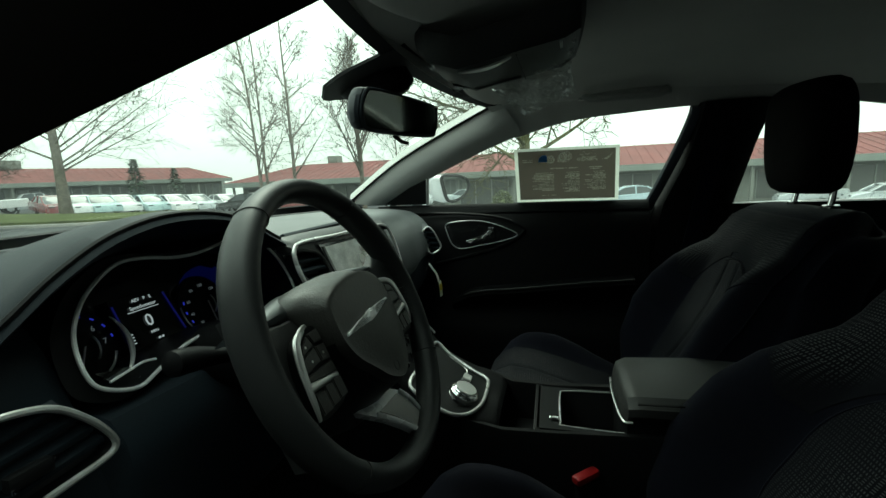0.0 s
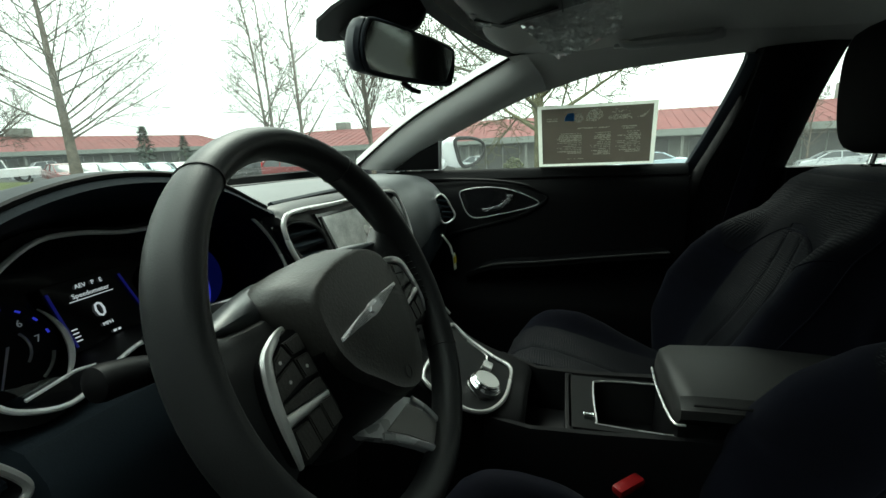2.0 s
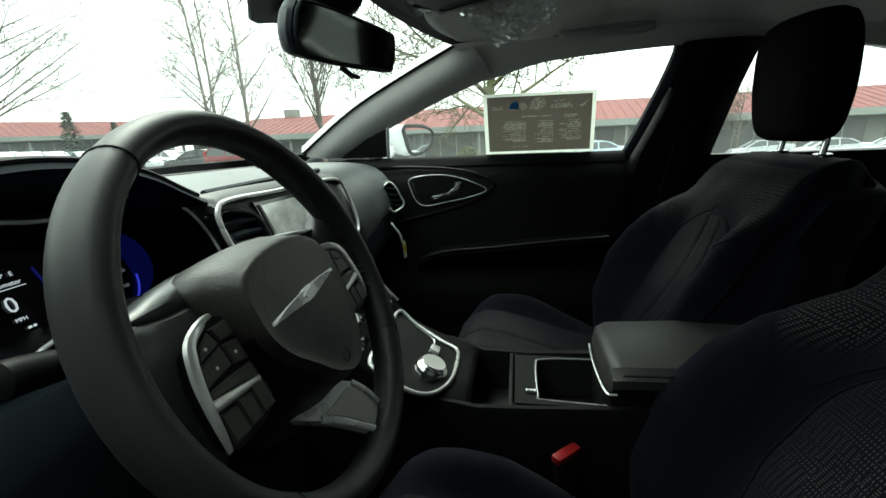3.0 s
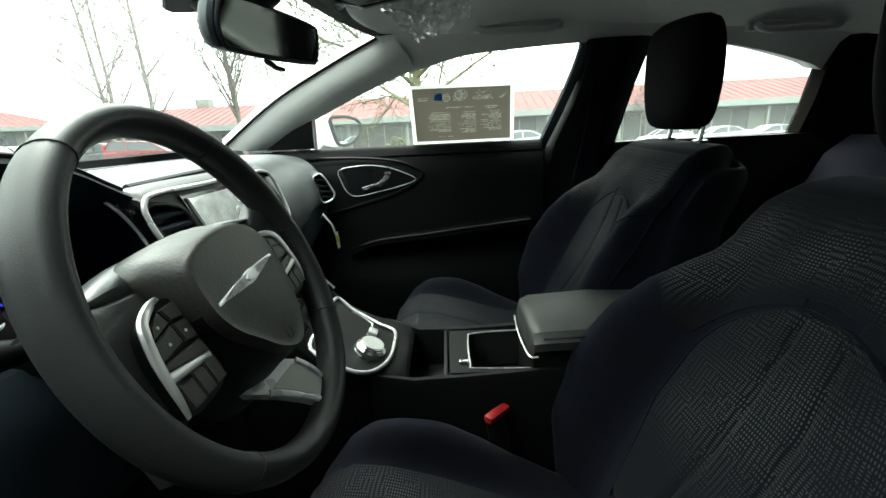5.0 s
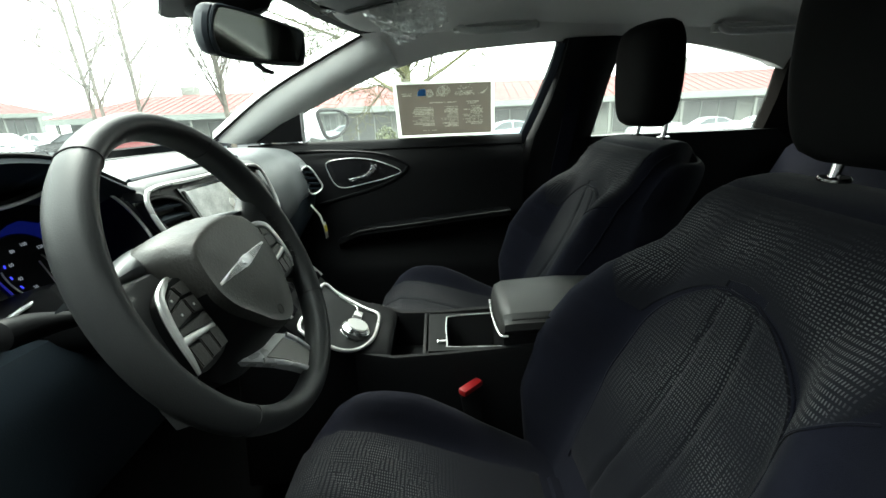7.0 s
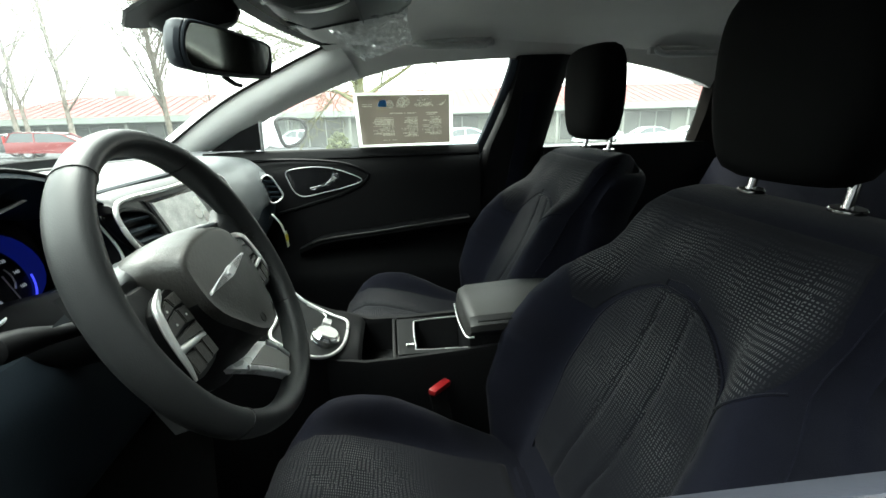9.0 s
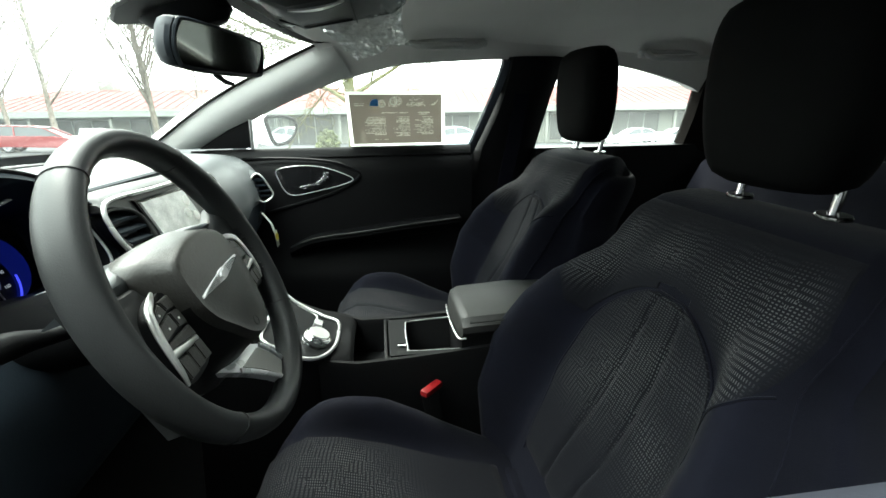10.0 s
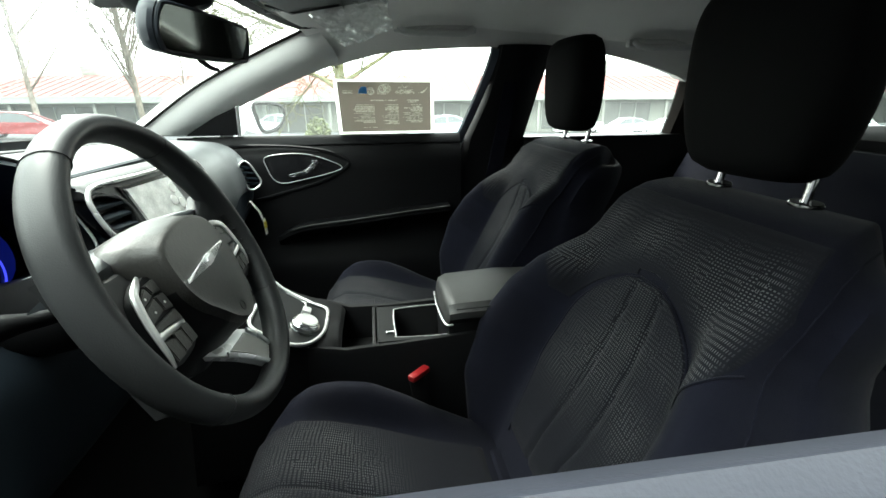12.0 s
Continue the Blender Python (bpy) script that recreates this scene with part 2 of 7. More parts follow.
M = dict(
    dash=mat("soft_black_dash", (0.0110, 0.0152, 0.0200), 0.50, grain=0.15, scale=700, bump=0.25, blotch=0.06, spec=0.11),
    dash_top=mat("dash_top_pad_sheen", (0.072, 0.077, 0.080), 0.44, grain=0.15, scale=700, bump=0.3, blotch=0.05, spec=0.38),
    plastic=mat("black_plastic", (0.0075, 0.0075, 0.0082), 0.5, grain=0.1, scale=500, bump=0.12, blotch=0.05, spec=0.14),
    gloss=mat("gloss_black", (0.008, 0.008, 0.009), 0.12, blotch=0.02),
    leather=mat("wheel_leather", (0.024, 0.025, 0.026), 0.46, grain=0.15, scale=900, bump=0.2, blotch=0.08, blotch_scale=25, spec=0.36),
    hub=mat("hub_vinyl", (0.037, 0.0358, 0.033), 0.42, grain=0.18, scale=420, bump=0.5, blotch=0.06, spec=0.42),
    # the hub's vinyl again, blackened for the shade below the lip
    hub_shade=mat("hub_shade_black", (0.011, 0.011, 0.0115), 0.40, grain=0.08, scale=500, spec=0.25),
    satin_black=mat("satin_black_trim", (0.012, 0.0125, 0.013), 0.5, grain=0.08, scale=500, spec=0.12),
    # hub vinyl in a bluer tone that holds the windshield's light
    hub_top=mat("smooth_hub_vinyl_lit", (0.036, 0.041, 0.045), 0.34, grain=0.10, scale=600, bump=0.12, spec=0.8),
    chrome=mat("chrome", (0.85, 0.86, 0.87), 0.1, 1.0),
    bright=mat("bright_silver_trim", (0.80, 0.81, 0.82), 0.26, 0.25, grain=0.04, scale=800, spec=0.7),
    satin=mat("satin_silver", (0.62, 0.62, 0.61), 0.30, 0.55, grain=0.05, scale=800),
    cloth=mat("black_seat_cloth", (0.0042, 0.0046, 0.0100), 0.85, grain=0.3, scale=1200, bump=0.5, blotch=0.15, blotch_scale=9, sheen=0.04, spec=0.10),
    woven=woven_mat("woven_seat_insert", (0.0040, 0.0043, 0.0075), (0.088, 0.088, 0.091)),
    vinyl=mat("armrest_vinyl", (0.029, 0.029, 0.0285), 0.5, grain=0.15, scale=600, bump=0.35, blotch=0.05),
    liner=mat("grey_headliner", (0.68, 0.665, 0.64), 0.95, grain=0.12, scale=1100, bump=0.4, blotch=0.05),
    pillar=mat("grey_pillar_trim", (0.50, 0.50, 0.485), 0.8, grain=0.12, scale=900, bump=0.3, blotch=0.04),
    seal=mat("black_rubber_seal", (0.012, 0.012, 0.013), 0.6, grain=0.1, scale=400),
    carpet=mat("black_carpet", (0.011, 0.011, 0.0115), 1.0, grain=0.4, scale=900, bump=0.8, blotch=0.2, spec=0.05),
    paint=mat("white_car_paint", (0.72, 0.74, 0.76), 0.25, coat=0.6, blotch=0.02),
    sill=mat("grey_sill_trim", (0.028, 0.030, 0.041), 0.6, grain=0.1, scale=500, bump=0.2, blotch=0.05, spec=0.3),
    glass=glass_mat("window_glass", (0.95, 0.958, 0.95), 0.8),
    side_glass=glass_mat("side_window_glass", (0.95, 0.955, 0.945), 0.8, 0.014),
    rear_glass=glass_mat("rear_window_glass", (0.30, 0.32, 0.31), 0.8),
    mirror=mat("mirror_glass", (0.16, 0.165, 0.15), 0.07, 1.0),
    side_mirror=mat("side_mirror_glass", (0.85, 0.88, 0.88), 0.02, 1.0),
    film=film_mat("clear_plastic_wrap"),
    red=mat("red_buckle_plastic", (0.28, 0.009, 0.012), 0.4, grain=0.1, scale=300),
    paper=thin(mat("white_paper", (0.75, 0.76, 0.74), 0.7, grain=0.04, scale=300), (0.9, 0.92, 0.88), 0.6),
    brown=thin(mat("brown_print", (0.055, 0.046, 0.041), 0.5, blotch=0.06, blotch_scale=20), (0.15, 0.128, 0.116), 0.65),
    words=thin(mat("pale_brown_print", (0.20, 0.18, 0.165), 0.5), (0.36, 0.335, 0.315), 0.65),
    print_light=thin(mat("pale_print", (0.8, 0.8, 0.78), 0.6), (0.95, 0.94, 0.9), 0.4),
    print_blue=thin(mat("blue_print", (0.06, 0.25, 0.7), 0.6), (0.2, 0.5, 0.95), 0.4),
    print_grey=thin(mat("grey_print", (0.26, 0.26, 0.25), 0.6, grain=0.4, scale=200), (0.42, 0.42, 0.40), 0.5),
    yellow=mat("yellow_print", (0.6, 0.5, 0.05), 0.6),
    frame_edge=mat("door_frame_gloss", (0.07, 0.082, 0.10), 0.22, spec=0.8, blotch=0.03),
    shade_trim=mat("black_trim_and_shade", (0.006, 0.005, 0.0045), 0.95, grain=0.1, scale=700, spec=0.05),
    number_glow=glow_mat("dial_number_light", (0.7, 0.75, 0.9), 0.12),
    white_glow=glow_mat("display_white", (0.85, 0.88, 1.0), 0.6),
    blue_glow=glow_mat("display_blue", (0.05, 0.06, 0.9), 0.5),
    needle_paint=mat("pale_needle_paint", (0.75, 0.70, 0.78), 0.5),
    side_glow=glow_mat("display_side_blue", (0.05, 0.05, 0.9), 0.08),
    haze=glow_mat("dial_backlight", (0.012, 0.035, 0.8), 0.032),
    door=mat("black_door_plastic", (0.0048, 0.0048, 0.0054), 0.5, grain=0.1, scale=500, bump=0.12, blotch=0.05, spec=0.12),
    # headrest cloth, darker than the seats' to stand for shade
    rest=mat("headrest_cloth_shade", (0.0030, 0.0031, 0.0033), 0.8, grain=0.2, scale=900, bump=0.3, blotch=0.1, spec=0.08),
    shell=mat("mirror_shell_plastic", (0.026, 0.031, 0.038), 0.5, grain=0.08, scale=500, spec=0.2),
    spoke_metal=mat("spoke_silver_paint", (0.50, 0.495, 0.47), 0.45, 0.1, grain=0.05, scale=800),
    # film over the screen; the bright sky reflection is put into its colour
    screen=mat("touchscreen_film_glare", (0.62, 0.63, 0.61), 0.22, 0.15, coat=1.0, grain=0.3, scale=420, blotch=0.25, blotch_scale=38),
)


# ---- mesh helpers ----
def origin_of(ob):
    p = Vector((0, 0, 0))
    while ob is not None:
        p = p + ob.location
        ob = ob.parent
    return p


def thing(name, loc, label, category, group="", kind=""):
    ob = new(name)
    ob.location = loc
    ob.empty_display_size = 0.05
    return tagged(ob, label, category, group, kind)


def part(name, bm, material, parent, label="", smooth=True, local=False):
    """Links a bmesh, given in the world's axes, as one mesh under its thing or part."""
    if parent is not None and not local:
        bm.transform(Matrix.Translation(-origin_of(parent)))
    bmesh.ops.recalc_face_normals(bm, faces=bm.faces)
    me = bpy.data.meshes.new(name)
    bm.to_mesh(me)
    bm.free()
    me.materials.append(M[material] if isinstance(material, str) else material)
    if smooth:
        me.polygons.foreach_set("use_smooth", [True] * len(me.polygons))
        me.set_sharp_from_angle(angle=radians(38))
    ob = new(name, me)
    ob.parent = parent
    if label:
        ob["label"] = label
    return ob


def solid(name, bm, material, label, category, kind="", group="", smooth=True):
    """A thing or a piece of the setting that is one mesh; its origin goes to its base."""
    bm.verts.ensure_lookup_table()
    lo = Vector([min(v.co[i] for v in bm.verts) for i in range(3)])
    hi = Vector([max(v.co[i] for v in bm.verts) for i in range(3)])
    base = Vector(((lo.x + hi.x) / 2, (lo.y + hi.y) / 2, lo.z))
    bm.transform(Matrix.Translation(-base))
    ob = part(name, bm, material, None, smooth=smooth)
    ob.location = base
    return tagged(ob, label, category, group, kind)


def box(size, center=(0, 0, 0), bevel=0.0, seg=2, turn=None):
    bm = bmesh.new()
    bmesh.ops.create_cube(bm, size=1)
    bm.transform(Matrix.Diagonal((*size, 1)))
    if bevel:
        bmesh.ops.bevel(bm, geom=list(bm.edges), offset=bevel, segments=seg, profile=0.6, affect="EDGES")
    if turn is not None:
        bm.transform(turn.to_4x4())
    bm.transform(Matrix.Translation(center))
    return bm


def cyl(r1, r2, h, m, n=24, bevel=0.0):
    """A cylinder or cone along the local z of m, from 0 to h."""
    bm = bmesh.new()
    bmesh.ops.create_cone(bm, cap_ends=True, segments=n, radius1=r1, radius2=r2, depth=h)
    bm.transform(Matrix.Translation((0, 0, h / 2)))
    if bevel:
        rim = [e for e in bm.edges if len(e.link_faces) == 2 and e.calc_face_angle(0) > 1]
        bmesh.ops.bevel(bm, geom=rim, offset=bevel, segments=2, affect="EDGES")
    bm.transform(m)
    return bm


def join(*some):
    bm = bmesh.new()
    for other in some:
        me = bpy.data.meshes.new("joined")
        other.to_mesh(me)
        other.free()
        bm.from_mesh(me)
        bpy.data.meshes.remove(me)
    return bm


def smooth_line(pts, per=6, closed=False):
    """Catmull-Rom through the points."""
    p = [Vector(q) for q in pts]
    n = len(p)
    out = []
    for i in range(n if closed else n - 1):
        a = p[(i - 1) % n] if closed or i > 0 else p[0] * 2 - p[1]
        b, c = p[i], p[(i + 1) % n]
        d = p[(i + 2) % n] if closed or i + 2 < n else p[-1] * 2 - p[-2]
        for k in range(per):
            t = k / per
            out.append(0.5 * ((2 * b) + (c - a) * t + (2 * a - 5 * b + 4 * c - d) * t * t + (3 * b - a - 3 * c + d) * t ** 3))
    if not closed:
        out.append(p[-1].copy())
    return out


def skin(rings, closed_ring=False, caps=False, uv=None, weave=None):
    """Faces between rows of points."""
    bm = bmesh.new()
    rows = [[bm.verts.new(q) for q in ring] for ring in rings]
    n = len(rows[0])
    layer = bm.loops.layers.uv.new("UVMap") if uv else None
    dense = bm.loops.layers.uv.new("Weave") if weave else None
    for i in range(len(rows) - 1):
        for j in range(n if closed_ring else n - 1):
            k = (j + 1) % n
            f = bm.faces.new((rows[i][j], rows[i][k], rows[i + 1][k], rows[i + 1][j]))
            if uv:
                for loop, (a, c) in zip(f.loops, ((i, j), (i, k), (i + 1, k), (i + 1, j))):
                    loop[layer].uv = uv[a][c]
                    if weave:
                        loop[dense].uv = (weave[a][c], 0)
    if caps:
        bm.faces.new(rows[0][::-1])
        bm.faces.new(rows[-1])
    return bm


def tube(pts, radius, n=10, closed=False, flat=1.0, up=None):
    """A tube along a line; radius a number or one for each point; flat squeezes it along up."""
    p = [Vector(q) for q in pts]
    rad = radius if isinstance(radius, (list, tuple)) else [radius] * len(p)
    rings = []
    side = None
    for i, q in enumerate(p):
        if closed:
            d = p[(i + 1) % len(p)] - p[i - 1]
        else:
            d = p[min(i + 1, len(p) - 1)] - p[max(i - 1, 0)]
        d.normalize()
        ref = Vector(up) if up is not None else (side if side is not None else (Vector((0, 0, 1)) if abs(d.z) < 0.9 else Vector((1, 0, 0))))
        a = ref - d * ref.dot(d)
        a.normalize()
        side = a
        b = d.cross(a)
        rings.append([q + (a * math.cos(w) * flat + b * math.sin(w)) * rad[i] for w in (2 * math.pi * k / n for k in range(n))])
    if closed:
        rings.append(rings[0])
        bm = skin(rings, closed_ring=True)
        bmesh.ops.remove_doubles(bm, verts=bm.verts, dist=1e-6)
        return bm
    return skin(rings, closed_ring=True, caps=True)


def slab(outline, back, bevel=0.0):
    """A closed outline of points, thickened by the vector back."""
    bm = bmesh.new()
    a = [bm.verts.new(q) for q in outline]
    b = [bm.verts.new(Vector(q) + Vector(back)) for q in outline]
    n = len(a)
    top = bm.faces.new(a)
    bm.faces.new(b[::-1])
    for i in range(n):
        bm.faces.new((a[i], b[i], b[(i + 1) % n], a[(i + 1) % n]))
    if bevel:
        bmesh.ops.bevel(bm, geom=list(top.edges), offset=bevel, segments=2, affect="EDGES")
    return bm


def ribbon(line_a, line_b, thick, across=1):
    """A thick band between two lines of as many points, thickened by the vector thick."""
    thick = Vector(thick)
    rows = []
    for a, b in zip(line_a, line_b):
        a, b = Vector(a), Vector(b)
        near = [a.lerp(b, k / across) for k in range(across + 1)]
        rows.append(near + [q + thick for q in reversed(near)])
    return skin(rows, closed_ring=True, caps=True)


def mirror_x(bm):
    bm.transform(Matrix.Diagonal((-1, 1, 1, 1)))
    return bm


def mix(a, b, t):
    return a + (b - a) * t


def ease(t):
    t = max(0.0, min(1.0, t))
    return t * t * (3 - 2 * t)


def table_at(table, x):
    """Linear look-up in rows of (x, value)."""
    if x <= table[0][0]:
        return table[0][1]
    for (a, u), (b, v) in zip(table, table[1:]):
        if x <= b:
            return mix(u, v, (x - a) / (b - a))
    return table[-1][1]


# ---- the car's shell ----
def side_x(z):
    """How far out the side glass lies at a height."""
    return 0.742 - 0.47 * (z - 1.0)


def on_side(y, z, out=0.0):
    return Vector((side_x(z) + out, y, z))


# lines in the plane of the side glass, by (y, z)
FRONT_TOP = [(0.149, 1.052), (0.124, 1.079), (-0.057, 1.155), (-0.184, 1.196), (-0.342, 1.233), (-0.52, 1.246), (-0.685, 1.252), (-0.78, 1.25), (-0.90, 1.246)]
RAIL = [(0.30, 1.06), (0.235, 1.105), (0.03, 1.225), (-0.10, 1.288), (-0.32, 1.294), (-0.52, 1.300), (-0.665, 1.302), (-0.78, 1.302), (-0.90, 1.300)]
REAR_TOP = [(-0.89, 1.245), (-1.05, 1.238), (-1.211, 1.212), (-1.37, 1.172), (-1.425, 1.15)]
REAR_RAIL = [(-0.89, 1.300), (-1.06, 1.298), (-1.23, 1.283), (-1.42, 1.260), (-1.60, 1.215)]
WS_EDGE = [(0.708, 0.445, 1.026), (0.672, 0.30, 1.10), (0.640, 0.16, 1.170), (0.610, 0.02, 1.238), (0.583, -0.115, 1.291)]
SILL_Z = 0.978


def both_sides(name, build, material, label, category="trim", kind="structure"):
    for flip in (False, True):
        bm = build()
        if flip:
            mirror_x(bm)
        solid(name, bm, material, label, category, kind)


# passenger A-pillar trim, from the windshield's edge to the door opening
top_line = smooth_line([on_side(*q) for q in FRONT_TOP[:4]], 6)
ws_line = smooth_line(WS_EDGE, 6)
pick = [ws_line[round(i * (len(ws_line) - 1) / (len(top_line) - 1))] for i in range(len(top_line))]
pick = [Vector(q) for q in pick]
door_edge = smooth_line([(0.752, 0.30, 0.99), (0.705, 0.124, 1.079), (0.669, -0.057, 1.155), (0.645, -0.20, 1.205)], 6)
pick = smooth_line([(0.722, 0.455, 1.0), (0.655, 0.235, 1.133), (0.612, 0.03, 1.228), (0.578, -0.14, 1.298)], 6)


def pillar_band(edge_a, edge_b, bulge, thick):
    rows = []
    for a, b in zip(edge_a, edge_b):
        ring = []
        for k in range(7):
            t = k / 6
            ring.append(a.lerp(b, t) + Vector(bulge) * math.sin(math.pi * t))
        ring += [b + Vector(thick), a + Vector(thick)]
        rows.append(ring)
    return skin(rows, closed_ring=True, caps=True)


solid("pillar_trim", pillar_band(pick, door_edge, (-0.022, -0.012, -0.006), (0.05, 0.02, 0.03)), "pillar",
      "light grey fabric-covered windshield pillar trim", "pillar trim", "structure")
# black ceramic border along the glass
solid("windshield_border", tube([q + Vector((-0.003, 0.0, 0.002)) for q in pick], 0.0042, 8), "shade_trim",
      "thin black border along the windshield edge", "trim", "structure")
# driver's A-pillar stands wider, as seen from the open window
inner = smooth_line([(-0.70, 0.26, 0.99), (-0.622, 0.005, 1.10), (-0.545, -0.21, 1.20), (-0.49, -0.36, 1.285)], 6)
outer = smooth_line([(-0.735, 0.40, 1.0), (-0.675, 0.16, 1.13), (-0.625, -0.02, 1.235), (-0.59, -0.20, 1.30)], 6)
# near-black holds this pillar's shade; the opposite trim is light grey
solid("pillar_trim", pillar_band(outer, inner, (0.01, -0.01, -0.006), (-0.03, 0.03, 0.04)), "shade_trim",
      "windshield pillar trim above the driver's window, darkened for shade", "pillar trim", "structure")


# roof rails above the doors, door frames, pillars
def rail_front():
    return ribbon(smooth_line([on_side(*q) for q in FRONT_TOP[3:]], 5), smooth_line([on_side(*q, -0.035) for q in RAIL[3:]], 5), (0.07, 0, 0.012))


def rail_rear():
    return ribbon(smooth_line([on_side(*q) for q in REAR_TOP], 5), smooth_line([on_side(*q, -0.035) for q in REAR_RAIL], 5), (0.07, 0, 0.012))


both_sides("roof_rail", rail_front, "liner", "grey roof rail trim above the front door", "roof rail")
both_sides("roof_rail", rail_rear, "liner", "grey roof rail trim above the rear door", "roof rail")


def b_pillar():
    low, high = 0.45, 1.258
    rows = []
    for k in range(15):
        t = k / 14
        z = mix(low, high, t)
        xx = side_x(max(z, 0.93)) - 0.03 - (0.0 if z > 0.93 else 0.035 * (0.93 - z) / 0.48)
        fy = table_at([(0.45, -0.56), (0.958, -0.630), (1.114, -0.684), (1.25, -0.70), (1.3, -0.70)], z)
        by = table_at([(0.45, -0.84), (0.955, -0.847), (1.151, -0.868), (1.3, -0.895)], z)
        rows.append([(xx + 0.03, fy, z), (xx + 0.008, fy - 0.012, z), (xx - 0.004, fy - 0.05, z), (xx - 0.004, by + 0.05, z), (xx + 0.02, by, z), (xx + 0.085, by, z), (xx + 0.085, fy, z)])
    return skin(rows, closed_ring=True, caps=True)


both_sides("door_pillar", b_pillar, "plastic", "black plastic pillar trim between the doors", "pillar")


def door_frame():
    line = smooth_line([on_side(-0.600, 0.95, -0.004), on_side(-0.638, 1.05, -0.004), on_side(-0.675, 1.16, -0.004), on_side(-0.692, 1.225, -0.004), on_side(-0.694, 1.250, -0.004)], 5)
    return tube(line, 0.017, 8, flat=0.6, up=(1, 0, 0.4))


# the edge's highlight is put into its paler blue-grey colour
solid("door_frame", door_frame(), "frame_edge", "glossy dark edge of the passenger door's window frame, paled for a highlight", "door frame", "structure")


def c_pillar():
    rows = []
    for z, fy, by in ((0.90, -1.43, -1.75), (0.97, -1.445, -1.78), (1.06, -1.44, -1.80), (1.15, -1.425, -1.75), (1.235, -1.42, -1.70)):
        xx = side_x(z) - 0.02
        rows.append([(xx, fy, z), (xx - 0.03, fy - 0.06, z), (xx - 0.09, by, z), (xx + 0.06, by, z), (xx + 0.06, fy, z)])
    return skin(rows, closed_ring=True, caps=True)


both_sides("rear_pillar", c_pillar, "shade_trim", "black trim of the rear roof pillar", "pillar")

# headliner, roof skin, windshield header
ROOF_Y = [-0.045, -0.10, -0.3, -0.6, -0.95, -1.25, -1.55, -1.78]
ROOF_MID = [1.290, 1.318, 1.345, 1.352, 1.348, 1.325, 1.285, 1.24]


def roof_half(y):
    return table_at([(-1.78, 0.52), (-1.5, 0.575), (-1.2, 0.60), (-0.6, 0.602), (-0.3, 0.606), (-0.10, 0.60), (-0.045, 0.585)], y)


def roof_grid(lift, grow):
    rows = []
    for y, mid in zip(ROOF_Y, ROOF_MID):
        row = []
        for k in range(25):
            u = k / 12 - 1
            w = (roof_half(y) + grow) * u
            bow = y - (0.07 if y > -0.05 else 0.04 if y > -0.15 else 0) * u * u
            edge = table_at([(-1.78, 1.19), (-1.4, 1.238), (-1.2, 1.268), (-0.6, 1.290), (-0.3, 1.275), (-0.045, 1.295)], y)
            row.append((w, bow, mix(mid, edge, abs(u) ** 3.2) + lift))
        rows.append(row)
    return rows


def roof_shell(lift, grow, thick):
    low, high = roof_grid(lift, grow), roof_grid(lift + thick, grow)
    return skin([a + b[::-1] for a, b in zip(low, high)], closed_ring=True, caps=True)


solid("ceiling", roof_shell(0, 0, 0.02), "liner", "light grey fabric headliner", "ceiling", "structure")
solid("roof", roof_shell(0.03, 0.05, 0.012), "paint", "white painted car roof", "roof", "structure")


# windshield
def ws_point(u, v):
    low = Vector((0.745 * u, 0.86 - 0.40 * u * u, 0.985 - 0.012 * (1 - u * u)))
    high = Vector((0.582 * u, -0.055 - 0.07 * u * u, 1.305))
    p = low.lerp(high, v)
    return p + Vector((0, 0.012, 0.009)) * math.sin(math.pi * v)


def sheet(fn, nu, nv, thick):
    rows = []
    for i in range(nv + 1):
        near = [Vector(fn(2 * k / nu - 1, i / nv)) for k in range(nu + 1)]
        rows.append(near + [q + Vector(thick) for q in reversed(near)])
    return skin(rows, closed_ring=True, caps=True)


ws = solid("window_windshield", sheet(ws_point, 16, 10, (0, 0.003, 0.004)), "glass", "clear laminated windshield", "windshield", "structure")
ws.visible_shadow = False
solid("windshield_header", sheet(lambda u, v: ws_point(u, mix(0.955, 1.0, v)) + Vector((0, -0.006, -0.006)), 16, 2, (0, 0.004, 0.004)), "seal",
      "black band along the top of the windshield", "trim", "structure")


solid("windshield_cowl", sheet(lambda u, v: ws_point(u, mix(0.004, 0.075, v)) + Vector((0, -0.006, -0.006)), 24, 3, (0, 0.004, 0.004)), "seal",
      "black band along the foot of the windshield", "trim", "structure")


# side windows of the passenger's side; the driver's own window is lowered
def pane_front():
    pts = [on_side(y, z, 0.028) for y, z in ((0.17, 0.95), *FRONT_TOP[:-2], (-0.68, 1.16), (-0.61, 0.95))]
    return slab(pts, (0.004, 0, 0.002))


def pane_rear():
    pts = [on_side(y, z, 0.028) for y, z in ((-0.82, 0.95), (-0.87, 1.15), *REAR_TOP, (-1.45, 0.95))]
    return slab(pts, (0.004, 0, 0.002))


for name, bm, text in (("window_front", pane_front(), "clear front side window"), ("window_rear", pane_rear(), "clear rear side window"),
                       ("window_rear", mirror_x(pane_rear()), "clear rear side window")):
    pane = solid(name, bm, "side_glass", text, "window", "structure", smooth=False)
    pane.visible_shadow = False


def rear_glass(u, v):
    low, high = Vector((0.60 * u, -2.35 + 0.12 * u * u, 0.99)), Vector((0.50 * u, -1.78, 1.235))
    return low.lerp(high, v)


# unseen pane; its dark tint is added to dim light from behind
pane = solid("window_back", sheet(rear_glass, 8, 4, (0, -0.003, 0.003)), "rear_glass", "unseen rear window, tint added to cut light from behind", "window", "structure")
pane.visible_shadow = False


